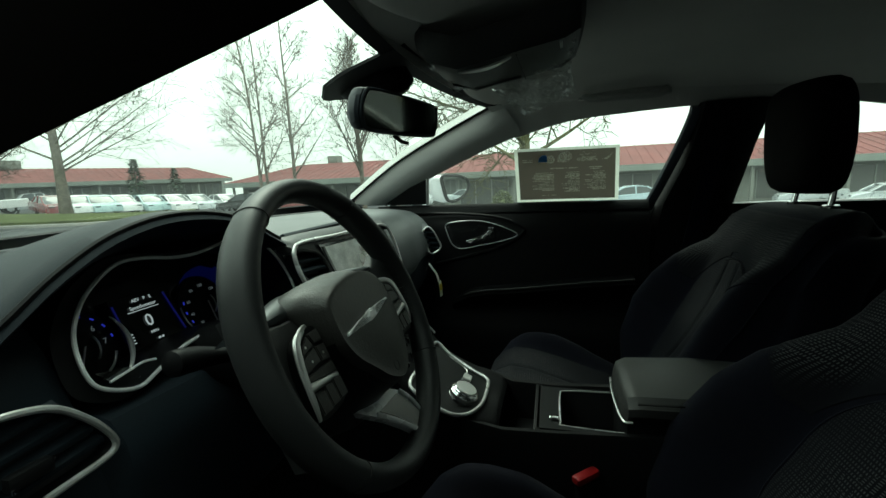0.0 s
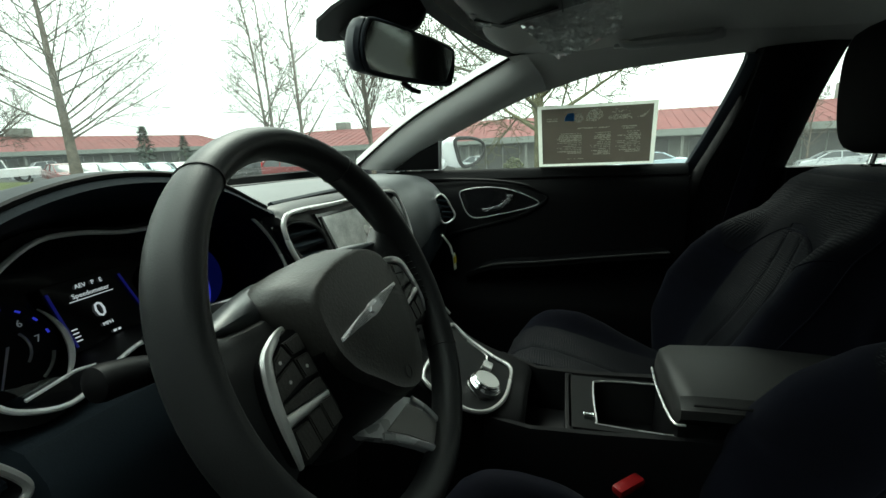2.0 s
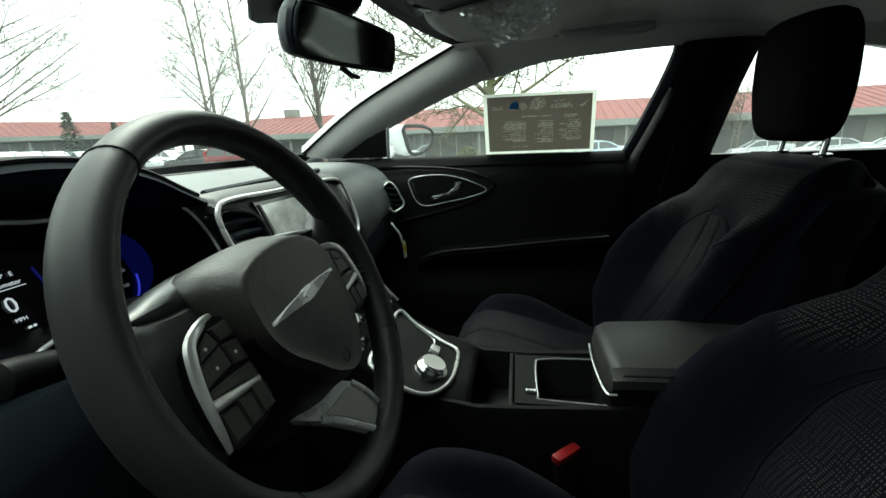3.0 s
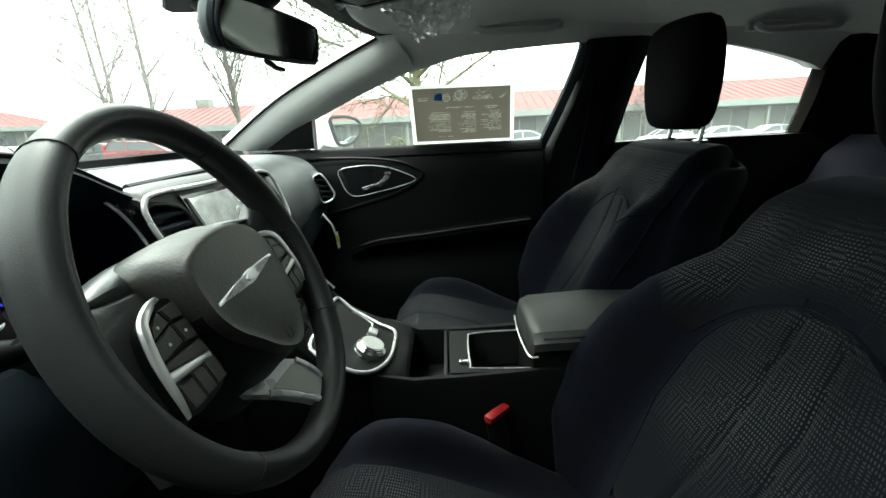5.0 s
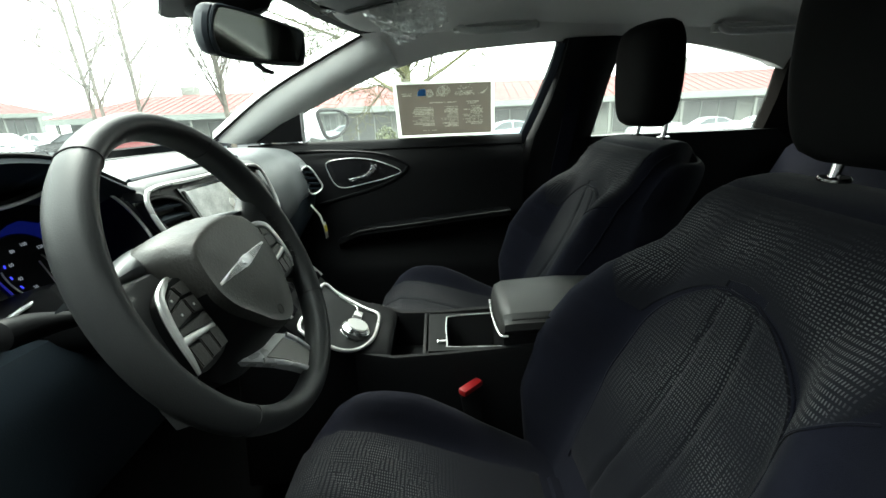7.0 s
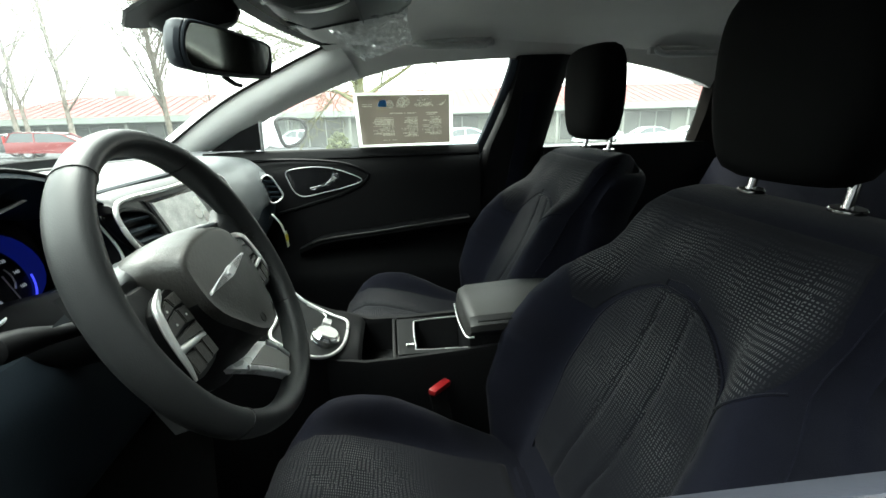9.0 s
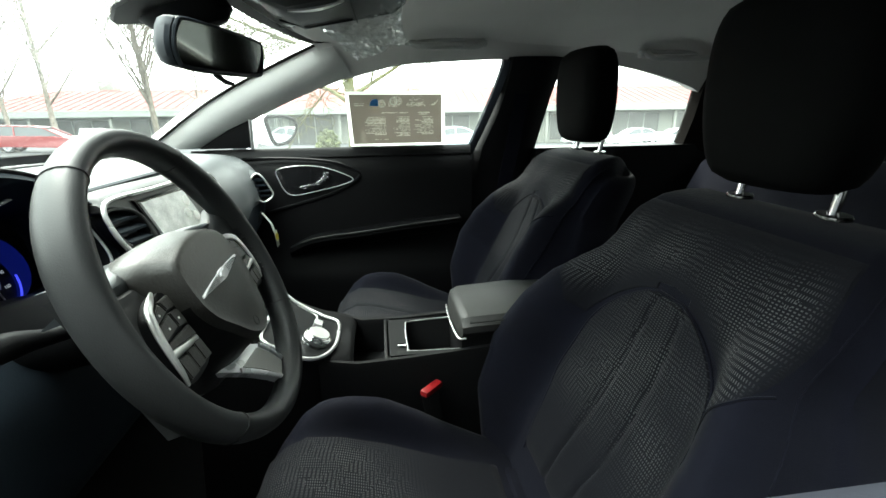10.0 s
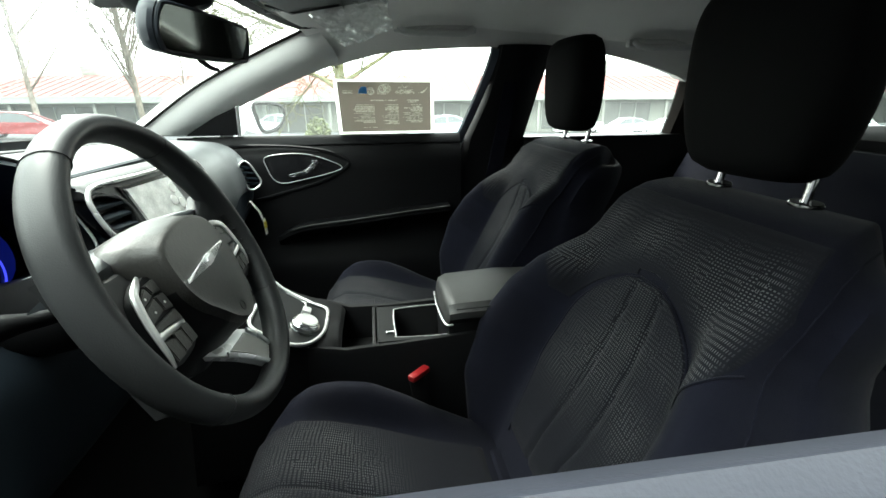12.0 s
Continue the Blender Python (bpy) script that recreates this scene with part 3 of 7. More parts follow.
# floor, firewall, parcel shelf, outer body
solid("floor", box((1.46, 2.9, 0.04), (0, -0.75, 0.26), 0.01), "carpet", "black carpeted car floor", "floor", "structure")
solid("firewall", box((1.5, 0.04, 0.72), (0, 0.62, 0.60), 0.01), "carpet", "black carpeted wall below the dashboard", "firewall", "structure")
solid("parcel_shelf", box((1.3, 0.78, 0.03), (0, -1.99, 0.97), 0.01), "carpet", "black rear parcel shelf", "shelf", "structure")
solid("wall_rear", box((1.4, 0.05, 0.72), (0, -2.2, 0.60), 0.01), "carpet", "black wall behind the rear seat", "wall", "structure")


def outer_side():
    rows = []
    for y, bulge, sill in ((0.95, -0.02, 0.945), (0.5, 0.0, 0.955), (0.15, 0.01, 0.955), (-0.4, 0.02, 0.955), (-1.0, 0.02, 0.96), (-1.5, 0.0, 0.965), (-2.35, -0.05, 0.97)):
        ring = [(0.80 + bulge, y, sill), (0.85 + bulge, y, sill - 0.06), (0.90 + bulge, y, 0.78), (0.905 + bulge, y, 0.55), (0.87 + bulge, y, 0.30), (0.78, y, 0.22)]
        rows.append([Vector(q) for q in ring] + [Vector(q) - Vector((0.02, 0, 0)) for q in reversed(ring)])
    return skin(rows, closed_ring=True, caps=True)


both_sides("body_panel", outer_side, "paint", "white painted car door and body side", "car body")


def bonnet(u, v):
    return Vector((mix(0.76, 0.68, v) * u, mix(0.92, 2.0, v) - 0.32 * u * u * (1 - v) - 0.25 * u * u * v, mix(0.935, 0.76, v ** 1.4) - 0.04 * u * u))


solid("bonnet", sheet(bonnet, 14, 8, (0, 0, -0.012)), "paint", "white painted car bonnet", "bonnet", "structure")
solid("body_nose", box((1.5, 1.1, 0.45), (0, 1.42, 0.44), 0.08, 3), "paint", "white painted front of the car body", "car body", "structure")
solid("boot_lid", box((1.3, 0.6, 0.5), (0, -2.58, 0.70), 0.1, 3), "paint", "white painted boot of the car", "car body", "structure")
for wx in (-0.79, 0.79):
    for wy in (1.25, -1.72):
        m = Matrix.Translation((wx - 0.1, wy, 0.32 - 0.045 * wx + 0.0175 * wy)) @ Matrix.Rotation(radians(90), 4, "Y")
        solid("tyre", cyl(0.33, 0.33, 0.2, m, 32, 0.03), "seal", "black rubber tyre under the car", "tyre", "structure")


# ---- doors ----
def door_panel(parent_label, flip):
    d = thing("passenger_door" if not flip else "driver_door", (0.72 if not flip else -0.72, -0.2, 0.30), parent_label, "car door")
    s = mirror_x if flip else (lambda b: b)

    def face(y, z):
        """The inner face of the panel."""
        x = 0.700 + 0.03 * ease((z - 0.90) / 0.08) - 0.035 * ease((0.62 - z) / 0.1)
        return x + 0.02 * ease((0.02 - y) / -0.3) if y > 0.02 else x

    rows = []
    for k in range(18):
        z = mix(0.32, SILL_Z - (0.05 if flip else 0), k / 17)
        ring = [(face(y, z) + (0.018 if k == 17 else 0), y, z) for y in [mix(0.36, -0.60, j / 16) for j in range(17)]]
        rows.append(ring + [(0.775, -0.60, z), (0.775, 0.36, z)])
    part("panel", s(skin(rows, closed_ring=True, caps=True)), "door", d)
    top = 0.9955 if flip else 0.982
    inx = 0.765 if flip else 0.738
    line = smooth_line([(inx + 0.004, 0.30, top), (inx, 0.0, top), (inx, -0.3, top), (inx + 0.004, -0.60, top)], 5)
    sill = smooth_line([(0.80, 0.30, 0.968), (0.80, 0.0, 0.968), (0.80, -0.3, 0.968), (0.80, -0.60, 0.968)], 5)
    rows = []
    for a, b in zip(line, sill):
        ring = [a + Vector((-0.022, 0, -0.03)), a + Vector((-0.013, 0, -0.008)), a, a.lerp(b, 0.5) + Vector((0, 0, 0.003)), b, b + Vector((0, 0, -0.03))]
        rows.append(ring)
    part("sill", s(skin(rows, closed_ring=True, caps=True)), "sill" if flip else "door", d)
    # armrest with a rib lightened to draw its highlight
    arm = smooth_line([(0.69, 0.06, 0.63), (0.658, -0.034, 0.672), (0.65, -0.20, 0.690), (0.65, -0.364, 0.708), (0.655, -0.55, 0.724)], 5)
    rows = []
    for q in arm:
        rows.append([q + Vector(o) for o in ((0.05, 0, 0.012), (0.015, 0, 0.012), (-0.008, 0, 0.010), (-0.010, 0, -0.006), (0.02, 0, -0.04), (0.05, 0, -0.05))])
    part("armrest", s(skin(rows, closed_ring=True, caps=True)), "door", d)
    part("armrest_edge", s(tube([q + Vector((-0.011, 0, 0.010)) for q in arm[3:]], 0.003, 6)), "vinyl", d, "front edge of the armrest, lightened as a highlight")
    pocket = slab([(0.668, y, z) for y, z in ((0.10, 0.36), (0.10, 0.50), (0.02, 0.535), (-0.4, 0.535), (-0.5, 0.50), (-0.5, 0.36))], (0.05, 0, 0), 0.01)
    part("map_pocket", s(pocket), "door", d)
    # handle bezel: a leaf-shaped recess with a bright edge
    leaf = smooth_line([(0.696, y, z) for y, z in ((0.072, 0.915), (0.0, 0.926), (-0.07, 0.921), (-0.135, 0.90), (-0.178, 0.874), (-0.12, 0.852), (-0.05, 0.838), (0.02, 0.826), (0.052, 0.84), (0.07, 0.88))], 4, closed=True)
    bez = part("handle_bezel", s(slab([q + Vector((0.002, 0, 0)) for q in leaf], (0.012, 0, 0))), "gloss", d, "black leaf-shaped handle recess")
    part("bezel_trim", s(tube(leaf, 0.0015, 6, closed=True)), "satin", bez, "thin satin silver edge")
    lever = smooth_line([(0.688, 0.0, 0.853), (0.682, -0.03, 0.858), (0.680, -0.058, 0.864), (0.684, -0.078, 0.88), (0.692, -0.09, 0.893)], 4)
    part("door_handle", s(tube(lever, [0.004 + 0.0035 * min(1, k / 10) for k in range(len(lever))], 8, flat=0.55, up=(1, 0, 0))), "chrome", d, "chrome inner door handle")
    part("handle_base", s(box((0.012, 0.022, 0.022), (0.692, -0.088, 0.893), 0.004)), "chrome", d, "chrome handle pivot")
    # panel line sweeping down from the sill
    crease = smooth_line([(0.703, 0.32, 0.955), (0.699, 0.05, 0.952), (0.699, -0.10, 0.938), (0.699, -0.17, 0.915), (0.699, -0.20, 0.885), (0.699, -0.12, 0.835), (0.699, 0.02, 0.795), (0.70, 0.12, 0.77)], 6)
    part("panel_crease", s(tube(crease, 0.005, 6)), "door", d)
    # mirror sail
    sailp = [(0.722, 0.315, 0.985), (0.722, 0.15, 0.985), (0.688, 0.135, 1.075), (0.70, 0.21, 1.045)]
    part("mirror_sail", s(slab(sailp, (0.03, 0, 0.012), 0.004)), "plastic", d, "black triangular cover inside the mirror")
    part("sail_edge", s(tube([(0.728, 0.148, 0.985), (0.688, 0.133, 1.08)], 0.006, 6)), "satin", d, "grey upright edge of the window")
    return d


door_panel("black passenger door trim with armrest and chrome handle", False)
door_panel("black driver door trim with grey window sill", True)


def rear_panel():
    rows = []
    for k in range(8):
        z = mix(0.30, 0.962, k / 7)
        rows.append([(0.70 + 0.02 * k / 7, y, z) for y in (-0.84, -1.0, -1.2, -1.4, -1.6, -1.8)] + [(0.775, -1.8, z), (0.775, -0.84, z)])
    return skin(rows, closed_ring=True, caps=True)


for flip in (False, True):
    bm = rear_panel()
    d = solid("rear_door", mirror_x(bm) if flip else bm, "door", "black rear door trim panel", "car door")


# wing mirror outside the passenger window
wm = thing("side_mirror", (0.90, 0.14, 0.93), "white wing mirror with a rounded glass", "side mirror")
shell = smooth_line([(0.0, y, z) for y, z in ((-0.078, 0.050), (-0.03, 0.058), (0.04, 0.052), (0.080, 0.032), (0.086, 0.005), (0.066, -0.030), (0.02, -0.056), (-0.03, -0.062), (-0.055, -0.045), (-0.070, 0.0))], 5, closed=True)


def mirror_place(p, out):
    """Local mirror: p.y runs across the glass, p.z up."""
    across, facing = Vector((0.93, -0.37, 0)), Vector((-0.37, -0.93, 0))
    return Vector((0.992, 0.105, 1.040)) + across * p.y * 1.22 + Vector((0, 0, p.z * 0.90 - 0.004)) + facing * out


rings = []
for out, k in ((0.0, 0.93), (0.004, 1.0), (-0.03, 1.08), (-0.07, 0.98), (-0.10, 0.7), (-0.11, 0.3)):
    rings.append([mirror_place(p * k, out) for p in shell])
part("shell", skin(rings, closed_ring=True, caps=True), "paint", wm)
part("mirror_rim", tube([mirror_place(p * 0.97, 0.004) for p in shell], 0.0075, 8, closed=True), "plastic", wm, "black rim")
part("mirror_glass", slab([mirror_place(p * 0.95, 0.006) for p in shell], (0.001, 0.002, 0)), "side_mirror", wm, "mirror glass")
part("bracket", tube([(0.76, 0.20, 0.985), (0.85, 0.21, 0.985), (0.93, 0.20, 0.995)], 0.022, 10), "paint", wm)


# ---- dashboard ----
dash = thing("dashboard", (0, 0.35, 0.55), "black soft-touch dashboard with chrome-edged trim", "dashboard")
DASH = [
    (-0.73, ((0.50, 0.945), (0.30, 0.942), (0.16, 0.938), (0.115, 0.92), (0.105, 0.88), (0.10, 0.82), (0.11, 0.74), (0.17, 0.66), (0.28, 0.56), (0.45, 0.48))),
    (-0.62, ((0.62, 0.955), (0.36, 0.958), (0.17, 0.955), (0.118, 0.93), (0.108, 0.885), (0.10, 0.82), (0.10, 0.74), (0.15, 0.66), (0.27, 0.56), (0.45, 0.48))),
    (-0.535, ((0.69, 0.962), (0.44, 0.972), (0.20, 0.975), (0.15, 0.955), (0.12, 0.90), (0.10, 0.84), (0.09, 0.76), (0.13, 0.66), (0.26, 0.56), (0.45, 0.48))),
    (-0.52, ((0.70, 0.962), (0.50, 0.968), (0.30, 0.972), (0.27, 0.95), (0.265, 0.875), (0.098, 0.872), (0.085, 0.76), (0.12, 0.66), (0.26, 0.56), (0.45, 0.48))),
    (-0.36, ((0.78, 0.968), (0.52, 0.972), (0.32, 0.975), (0.27, 0.95), (0.265, 0.875), (0.085, 0.872), (0.07, 0.76), (0.11, 0.66), (0.25, 0.56), (0.45, 0.48))),
    (-0.195, ((0.80, 0.968), (0.52, 0.974), (0.30, 0.980), (0.27, 0.95), (0.265, 0.875), (0.090, 0.870), (0.075, 0.76), (0.11, 0.66), (0.25, 0.56), (0.45, 0.48))),
    (-0.18, ((0.80, 0.968), (0.50, 0.978), (0.20, 0.986), (0.13, 0.984), (0.118, 0.93), (0.088, 0.86), (0.075, 0.76), (0.11, 0.66), (0.25, 0.56), (0.45, 0.48))),
    (0.0, ((0.82, 0.968), (0.50, 0.980), (0.20, 0.990), (0.125, 0.986), (0.108, 0.955), (0.078, 0.87), (0.065, 0.78), (0.09, 0.66), (0.22, 0.56), (0.45, 0.48))),
    (0.18, ((0.80, 0.968), (0.50, 0.982), (0.20, 0.990), (0.125, 0.984), (0.100, 0.94), (0.076, 0.86), (0.080, 0.78), (0.11, 0.68), (0.23, 0.56), (0.45, 0.48))),
    (0.36, ((0.72, 0.968), (0.46, 0.982), (0.215, 0.988), (0.142, 0.978), (0.106, 0.93), (0.090, 0.86), (0.098, 0.79), (0.13, 0.70), (0.25, 0.57), (0.45, 0.48))),
    (0.54, ((0.62, 0.970), (0.40, 0.980), (0.24, 0.980), (0.178, 0.968), (0.138, 0.925), (0.120, 0.86), (0.122, 0.80), (0.14, 0.71), (0.26, 0.58), (0.45, 0.48))),
    (0.66, ((0.52, 0.972), (0.36, 0.975), (0.24, 0.968), (0.180, 0.955), (0.138, 0.915), (0.115, 0.86), (0.115, 0.80), (0.15, 0.72), (0.26, 0.60), (0.45, 0.48))),
    (0.735, ((0.46, 0.972), (0.34, 0.968), (0.24, 0.955), (0.20, 0.94), (0.17, 0.90), (0.16, 0.85), (0.16, 0.80), (0.19, 0.72), (0.28, 0.60), (0.45, 0.48))),
]


def dash_profile(x):
    for (a, p), (b, q) in zip(DASH, DASH[1:]):
        if x <= b:
            t = ease((x - a) / (b - a)) * 0.4 + 0.6 * (x - a) / (b - a)
            return [(mix(u[0], v[0], t), mix(u[1], v[1], t)) for u, v in zip(p, q)]
    return DASH[-1][1]


rows = []
for x in sorted([mix(-0.73, 0.735, k / 60) for k in range(61)] + [-0.535, -0.52, -0.195, -0.18]):
    line = smooth_line([(x, y, z) for y, z in dash_profile(x)], 4)
    rows.append(line + [Vector((x, 0.62, 0.47)), Vector((x, max(line[0].y + 0.02, 0.60), line[0].z - 0.03))])
part("dash_body", skin(rows, closed_ring=True, caps=True), "dash", dash)

# top pad: a panel let into the top, right of the hood, lightened for sky sheen
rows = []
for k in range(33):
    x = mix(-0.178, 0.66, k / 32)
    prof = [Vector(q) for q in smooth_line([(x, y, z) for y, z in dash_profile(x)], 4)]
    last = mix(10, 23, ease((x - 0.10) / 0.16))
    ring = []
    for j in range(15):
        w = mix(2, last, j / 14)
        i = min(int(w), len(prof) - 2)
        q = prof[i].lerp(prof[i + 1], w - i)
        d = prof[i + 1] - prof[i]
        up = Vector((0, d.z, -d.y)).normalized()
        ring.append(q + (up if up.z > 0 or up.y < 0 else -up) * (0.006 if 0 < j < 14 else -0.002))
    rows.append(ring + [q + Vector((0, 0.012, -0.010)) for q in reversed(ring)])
part("top_pad", skin(rows, closed_ring=True, caps=True), "dash_top", dash, "black padded top lightened for sky sheen")
# crease along the pad's rear edge
line = []
for k in range(40):
    x = mix(-0.178, 0.60, k / 39)
    q = smooth_line([(x, y, z) for y, z in dash_profile(x)], 4)[11]
    line.append(q + Vector((0, -0.002, 0.005)))
part("pad_edge", tube(line[:18], 0.0055, 6), "dash", dash)

# hood over the instruments
LIP = [(-0.68, 0.085, 0.905), (-0.61, 0.10, 0.957), (-0.575, 0.10, 0.983), (-0.532, 0.10, 1.013), (-0.482, 0.10, 1.037), (-0.422, 0.10, 1.049), (-0.355, 0.10, 1.046), (-0.296, 0.10, 1.031), (-0.244, 0.105, 1.007), (-0.20, 0.112, 0.988)]
lip = smooth_line(LIP, 6)
rows = []
for q in lip:
    t = (q.x + 0.68) / 0.48
    tail_z = 0.965
    rows.append([
        q + Vector((0, 0.05, -0.020 if t > 0.72 else (-0.030 if t > 0.12 else -0.02))), q + Vector((0, 0.012, -0.007 if t > 0.72 else -0.014)), q + Vector((0, 0.0, -0.005)), q + Vector((0, 0.006, 0.002)),
        q + Vector((0, 0.03, 0.006)), Vector((q.x, 0.20, mix(q.z, tail_z, 0.08) + 0.003)), Vector((q.x, 0.30, mix(q.z, tail_z, 0.35))),
        Vector((q.x, 0.42, mix(q.z, tail_z, 0.75))), Vector((q.x, 0.52, tail_z - 0.004)), Vector((q.x, 0.50, tail_z - 0.012))])
hood = part("instrument_hood", skin(rows, closed_ring=True, caps=True), "dash", dash, "padded hood over the instruments")
part("hood_seam", tube([q + Vector((0, 0.006, 0.003)) for q in lip[4:-2]], 0.0028, 6), "plastic", hood)
# long ridge before the windshield on the driver's side
ridge = smooth_line([(-0.74, 0.36, 0.955), (-0.55, 0.52, 0.966), (-0.35, 0.62, 0.972), (-0.12, 0.67, 0.974), (0.2, 0.68, 0.974), (0.45, 0.56, 0.975), (0.66, 0.40, 0.978)], 6)
part("demist_ridge", tube(ridge, 0.014, 8, flat=0.6, up=(0, 0, 1)), "plastic", dash)

# instrument cluster
TILT20 = math.tan(radians(20))


def on_cluster(x, z, deep=0.0):
    return Vector((x, 0.12 + (z - 0.93) * TILT20 + deep, z))


CL = [(-0.519, 0.945), (-0.521, 0.912), (-0.509, 0.896), (-0.482, 0.886), (-0.455, 0.893), (-0.42, 0.903), (-0.36, 0.907), (-0.30, 0.903), (-0.262, 0.893), (-0.232, 0.886), (-0.205, 0.894),
      (-0.193, 0.912), (-0.196, 0.945), (-0.209, 0.975), (-0.232, 0.998), (-0.266, 1.008), (-0.30, 1.004), (-0.335, 0.999), (-0.358, 0.9975), (-0.385, 0.999), (-0.418, 1.005), (-0.45, 1.005), (-0.482, 0.990), (-0.505, 0.970)]
cluster = thing("instrument_cluster", (-0.357, 0.17, 0.88), "lit instrument cluster with chrome edge, digital display reading zero", "instrument cluster")
edge = smooth_line([on_cluster(x, z) for x, z in CL], 4, closed=True)
mid = Vector((-0.357, 0.12, 0.945))
part("bezel", tube(edge, 0.0022, 8, closed=True), "bright", cluster, "thin chrome bezel")


def inner_edge(share, back, drop):
    """The bezel's outline further back in the housing, whose floor falls away."""
    return [mid.lerp(q, share) + Vector((0, back, -drop if q.z < 0.93 else 0)) for q in edge]


rings = [inner_edge(1.10, 0.004, 0), inner_edge(1.0, 0.004, 0), inner_edge(0.985, 0.05, 0.010), inner_edge(0.97, 0.095, 0.020)]
part("housing", skin(rings, closed_ring=True), "plastic", cluster)
part("back_plate", slab(inner_edge(0.97, 0.088, 0.018), (0, 0.012, 0)), "gloss", cluster)


def on_dial(x, z, lift=0.0):
    return on_cluster(x, z, 0.084 - lift)


def ring_line(cx, cz, r, a0=0, a1=360, n=40, lift=0.0):
    return [on_dial(cx + r * math.cos(radians(mix(a0, a1, k / n))), cz + r * math.sin(radians(mix(a0, a1, k / n))), lift) for k in range(n + 1)]


CZ = 0.912  # height of the dials' middles
for cx, name in ((-0.4665, "rev_counter"), (-0.294, "speedometer")):
    g = part(name, slab(ring_line(cx, CZ, 0.041)[:-1], (0, 0.004, 0)), "plastic", cluster)
    part("inner_ring", tube(ring_line(cx, CZ, 0.018, -50, 35, 20, lift=0.003), 0.0011, 6), "satin", g)
    speed = name == "speedometer"
    ticks = [tube(ring_line(cx, CZ, 0.0350, a - 3, a + 3, 3, lift=0.003), 0.0010, 5) for a in (range(162, 251, 22) if speed else range(8, 231, 22))]
    part("blue_marks", join(*ticks), "blue_glow", g, "glowing blue dial marks")
    if speed:
        part("dial_ring", tube(ring_line(cx, CZ, 0.0420, 170, 290, lift=0.004), 0.0011, 6), "satin", g, "thin silver dial edge")
        part("glow_arc", tube(ring_line(cx, CZ, 0.0425, -66, -8, 30, lift=0.004), 0.0013, 5), "blue_glow", g, "glowing blue arc")
        part("backlight", slab([on_dial(cx + 0.024 + 0.056 * math.cos(a), 0.918 + 0.046 * math.sin(a), -0.006) for a in (k * math.pi / 12 for k in range(24))], (0, 0.002, 0)), "haze", g, "blue backlit plate")
        foot, tip = (0.0050, 0.0050), (0.0060, -0.0315)
    else:
        crescent = ring_line(cx - 0.0135, CZ + 0.005, 0.0430, -62, 40, lift=0.034)
        part("dial_ring", tube(crescent, [0.0006 + 0.0022 * math.sin(math.pi * k / (len(crescent) - 1)) for k in range(len(crescent))], 6), "bright", g, "silver crescent round the dial")
        part("lower_ring", tube(ring_line(cx, CZ, 0.0335, -62, -22, 20, lift=0.004), 0.0014, 6), "satin", g)
        foot, tip = (0.0028, 0.0040), (-0.0138, -0.0252)
    part("needle", slab([on_dial(cx + a + o, CZ + b, 0.006) for (a, b), o in ((foot, 0.0010), (foot, -0.0010), (tip, -0.0006), (tip, 0.0006))], (0, 0.001, 0)), "needle_paint", g, "pale needle")


def text_bm(words, size, place, right, up):
    cu = bpy.data.curves.new("words", "FONT")
    cu.body, cu.size, cu.align_x, cu.align_y, cu.extrude, cu.resolution_u = words, size, "CENTER", "CENTER", 0.0002, 2
    ob = new("words", cu)
    deps = bpy.context.evaluated_depsgraph_get()
    me = bpy.data.meshes.new_from_object(ob.evaluated_get(deps))
    bm = bmesh.new()
    bm.from_mesh(me)
    bpy.data.objects.remove(ob)
    bpy.data.meshes.remove(me)
    right, up = Vector(right).normalized(), Vector(up).normalized()
    m = Matrix((right, up, right.cross(up))).transposed().to_4x4()
    bm.transform(Matrix.Translation(place) @ m)
    return bm


UPC = (0, TILT20, 1)
disp = part("display", slab([on_dial(x, z, 0.006) for x, z in ((-0.424, 0.890), (-0.340, 0.890), (-0.345, 0.953), (-0.424, 0.953))], (0, 0.004, 0)), "gloss", cluster, "black digital display")
part("speed_digit", text_bm("0", 0.022, on_dial(-0.3865, 0.9195, 0.008), (1, 0, 0), UPC), "white_glow", disp, "white glowing digit", smooth=False)
part("speed_unit", text_bm("MPH", 0.0052, on_dial(-0.3855, 0.9055, 0.008), (1, 0, 0), UPC), "white_glow", disp, smooth=False)
part("heading", text_bm("Speedometer", 0.0066, on_dial(-0.3865, 0.9383, 0.008), (1, 0, 0), UPC), "white_glow", disp, smooth=False)
part("gear_letters", text_bm("AEV   P   E", 0.006, on_dial(-0.3850, 0.9465, 0.008), (1, 0, 0), UPC), "white_glow", disp, smooth=False)
part("display_rule", slab([on_dial(x, z, 0.008) for x, z in ((-0.408, 0.9338), (-0.366, 0.9338), (-0.366, 0.9343), (-0.408, 0.9343))], (0, 0.001, 0)), "white_glow", disp)
part("trip_marks", join(*[box((w, 0.001, 0.0022), on_dial(x, 0.8965, 0.008)) for w, x in ((0.003, -0.383), (0.0025, -0.3785))]), "white_glow", disp)
part("display_bars", join(*[box((0.005, 0.001, 0.0009), on_dial(-0.4155, 0.9000 + 0.0035 * k, 0.008)) for k in range(4)]), "white_glow", disp)
for side_line in ([-0.4225, -0.4215, -0.4195], [-0.3540, -0.3500, -0.3440]):
    part("display_edge", tube([on_dial(side_line[0], 0.947, 0.008), on_dial(side_line[1], 0.925, 0.008), on_dial(side_line[2], 0.895, 0.008)], 0.0013, 5), "side_glow", disp, "glowing blue side line")
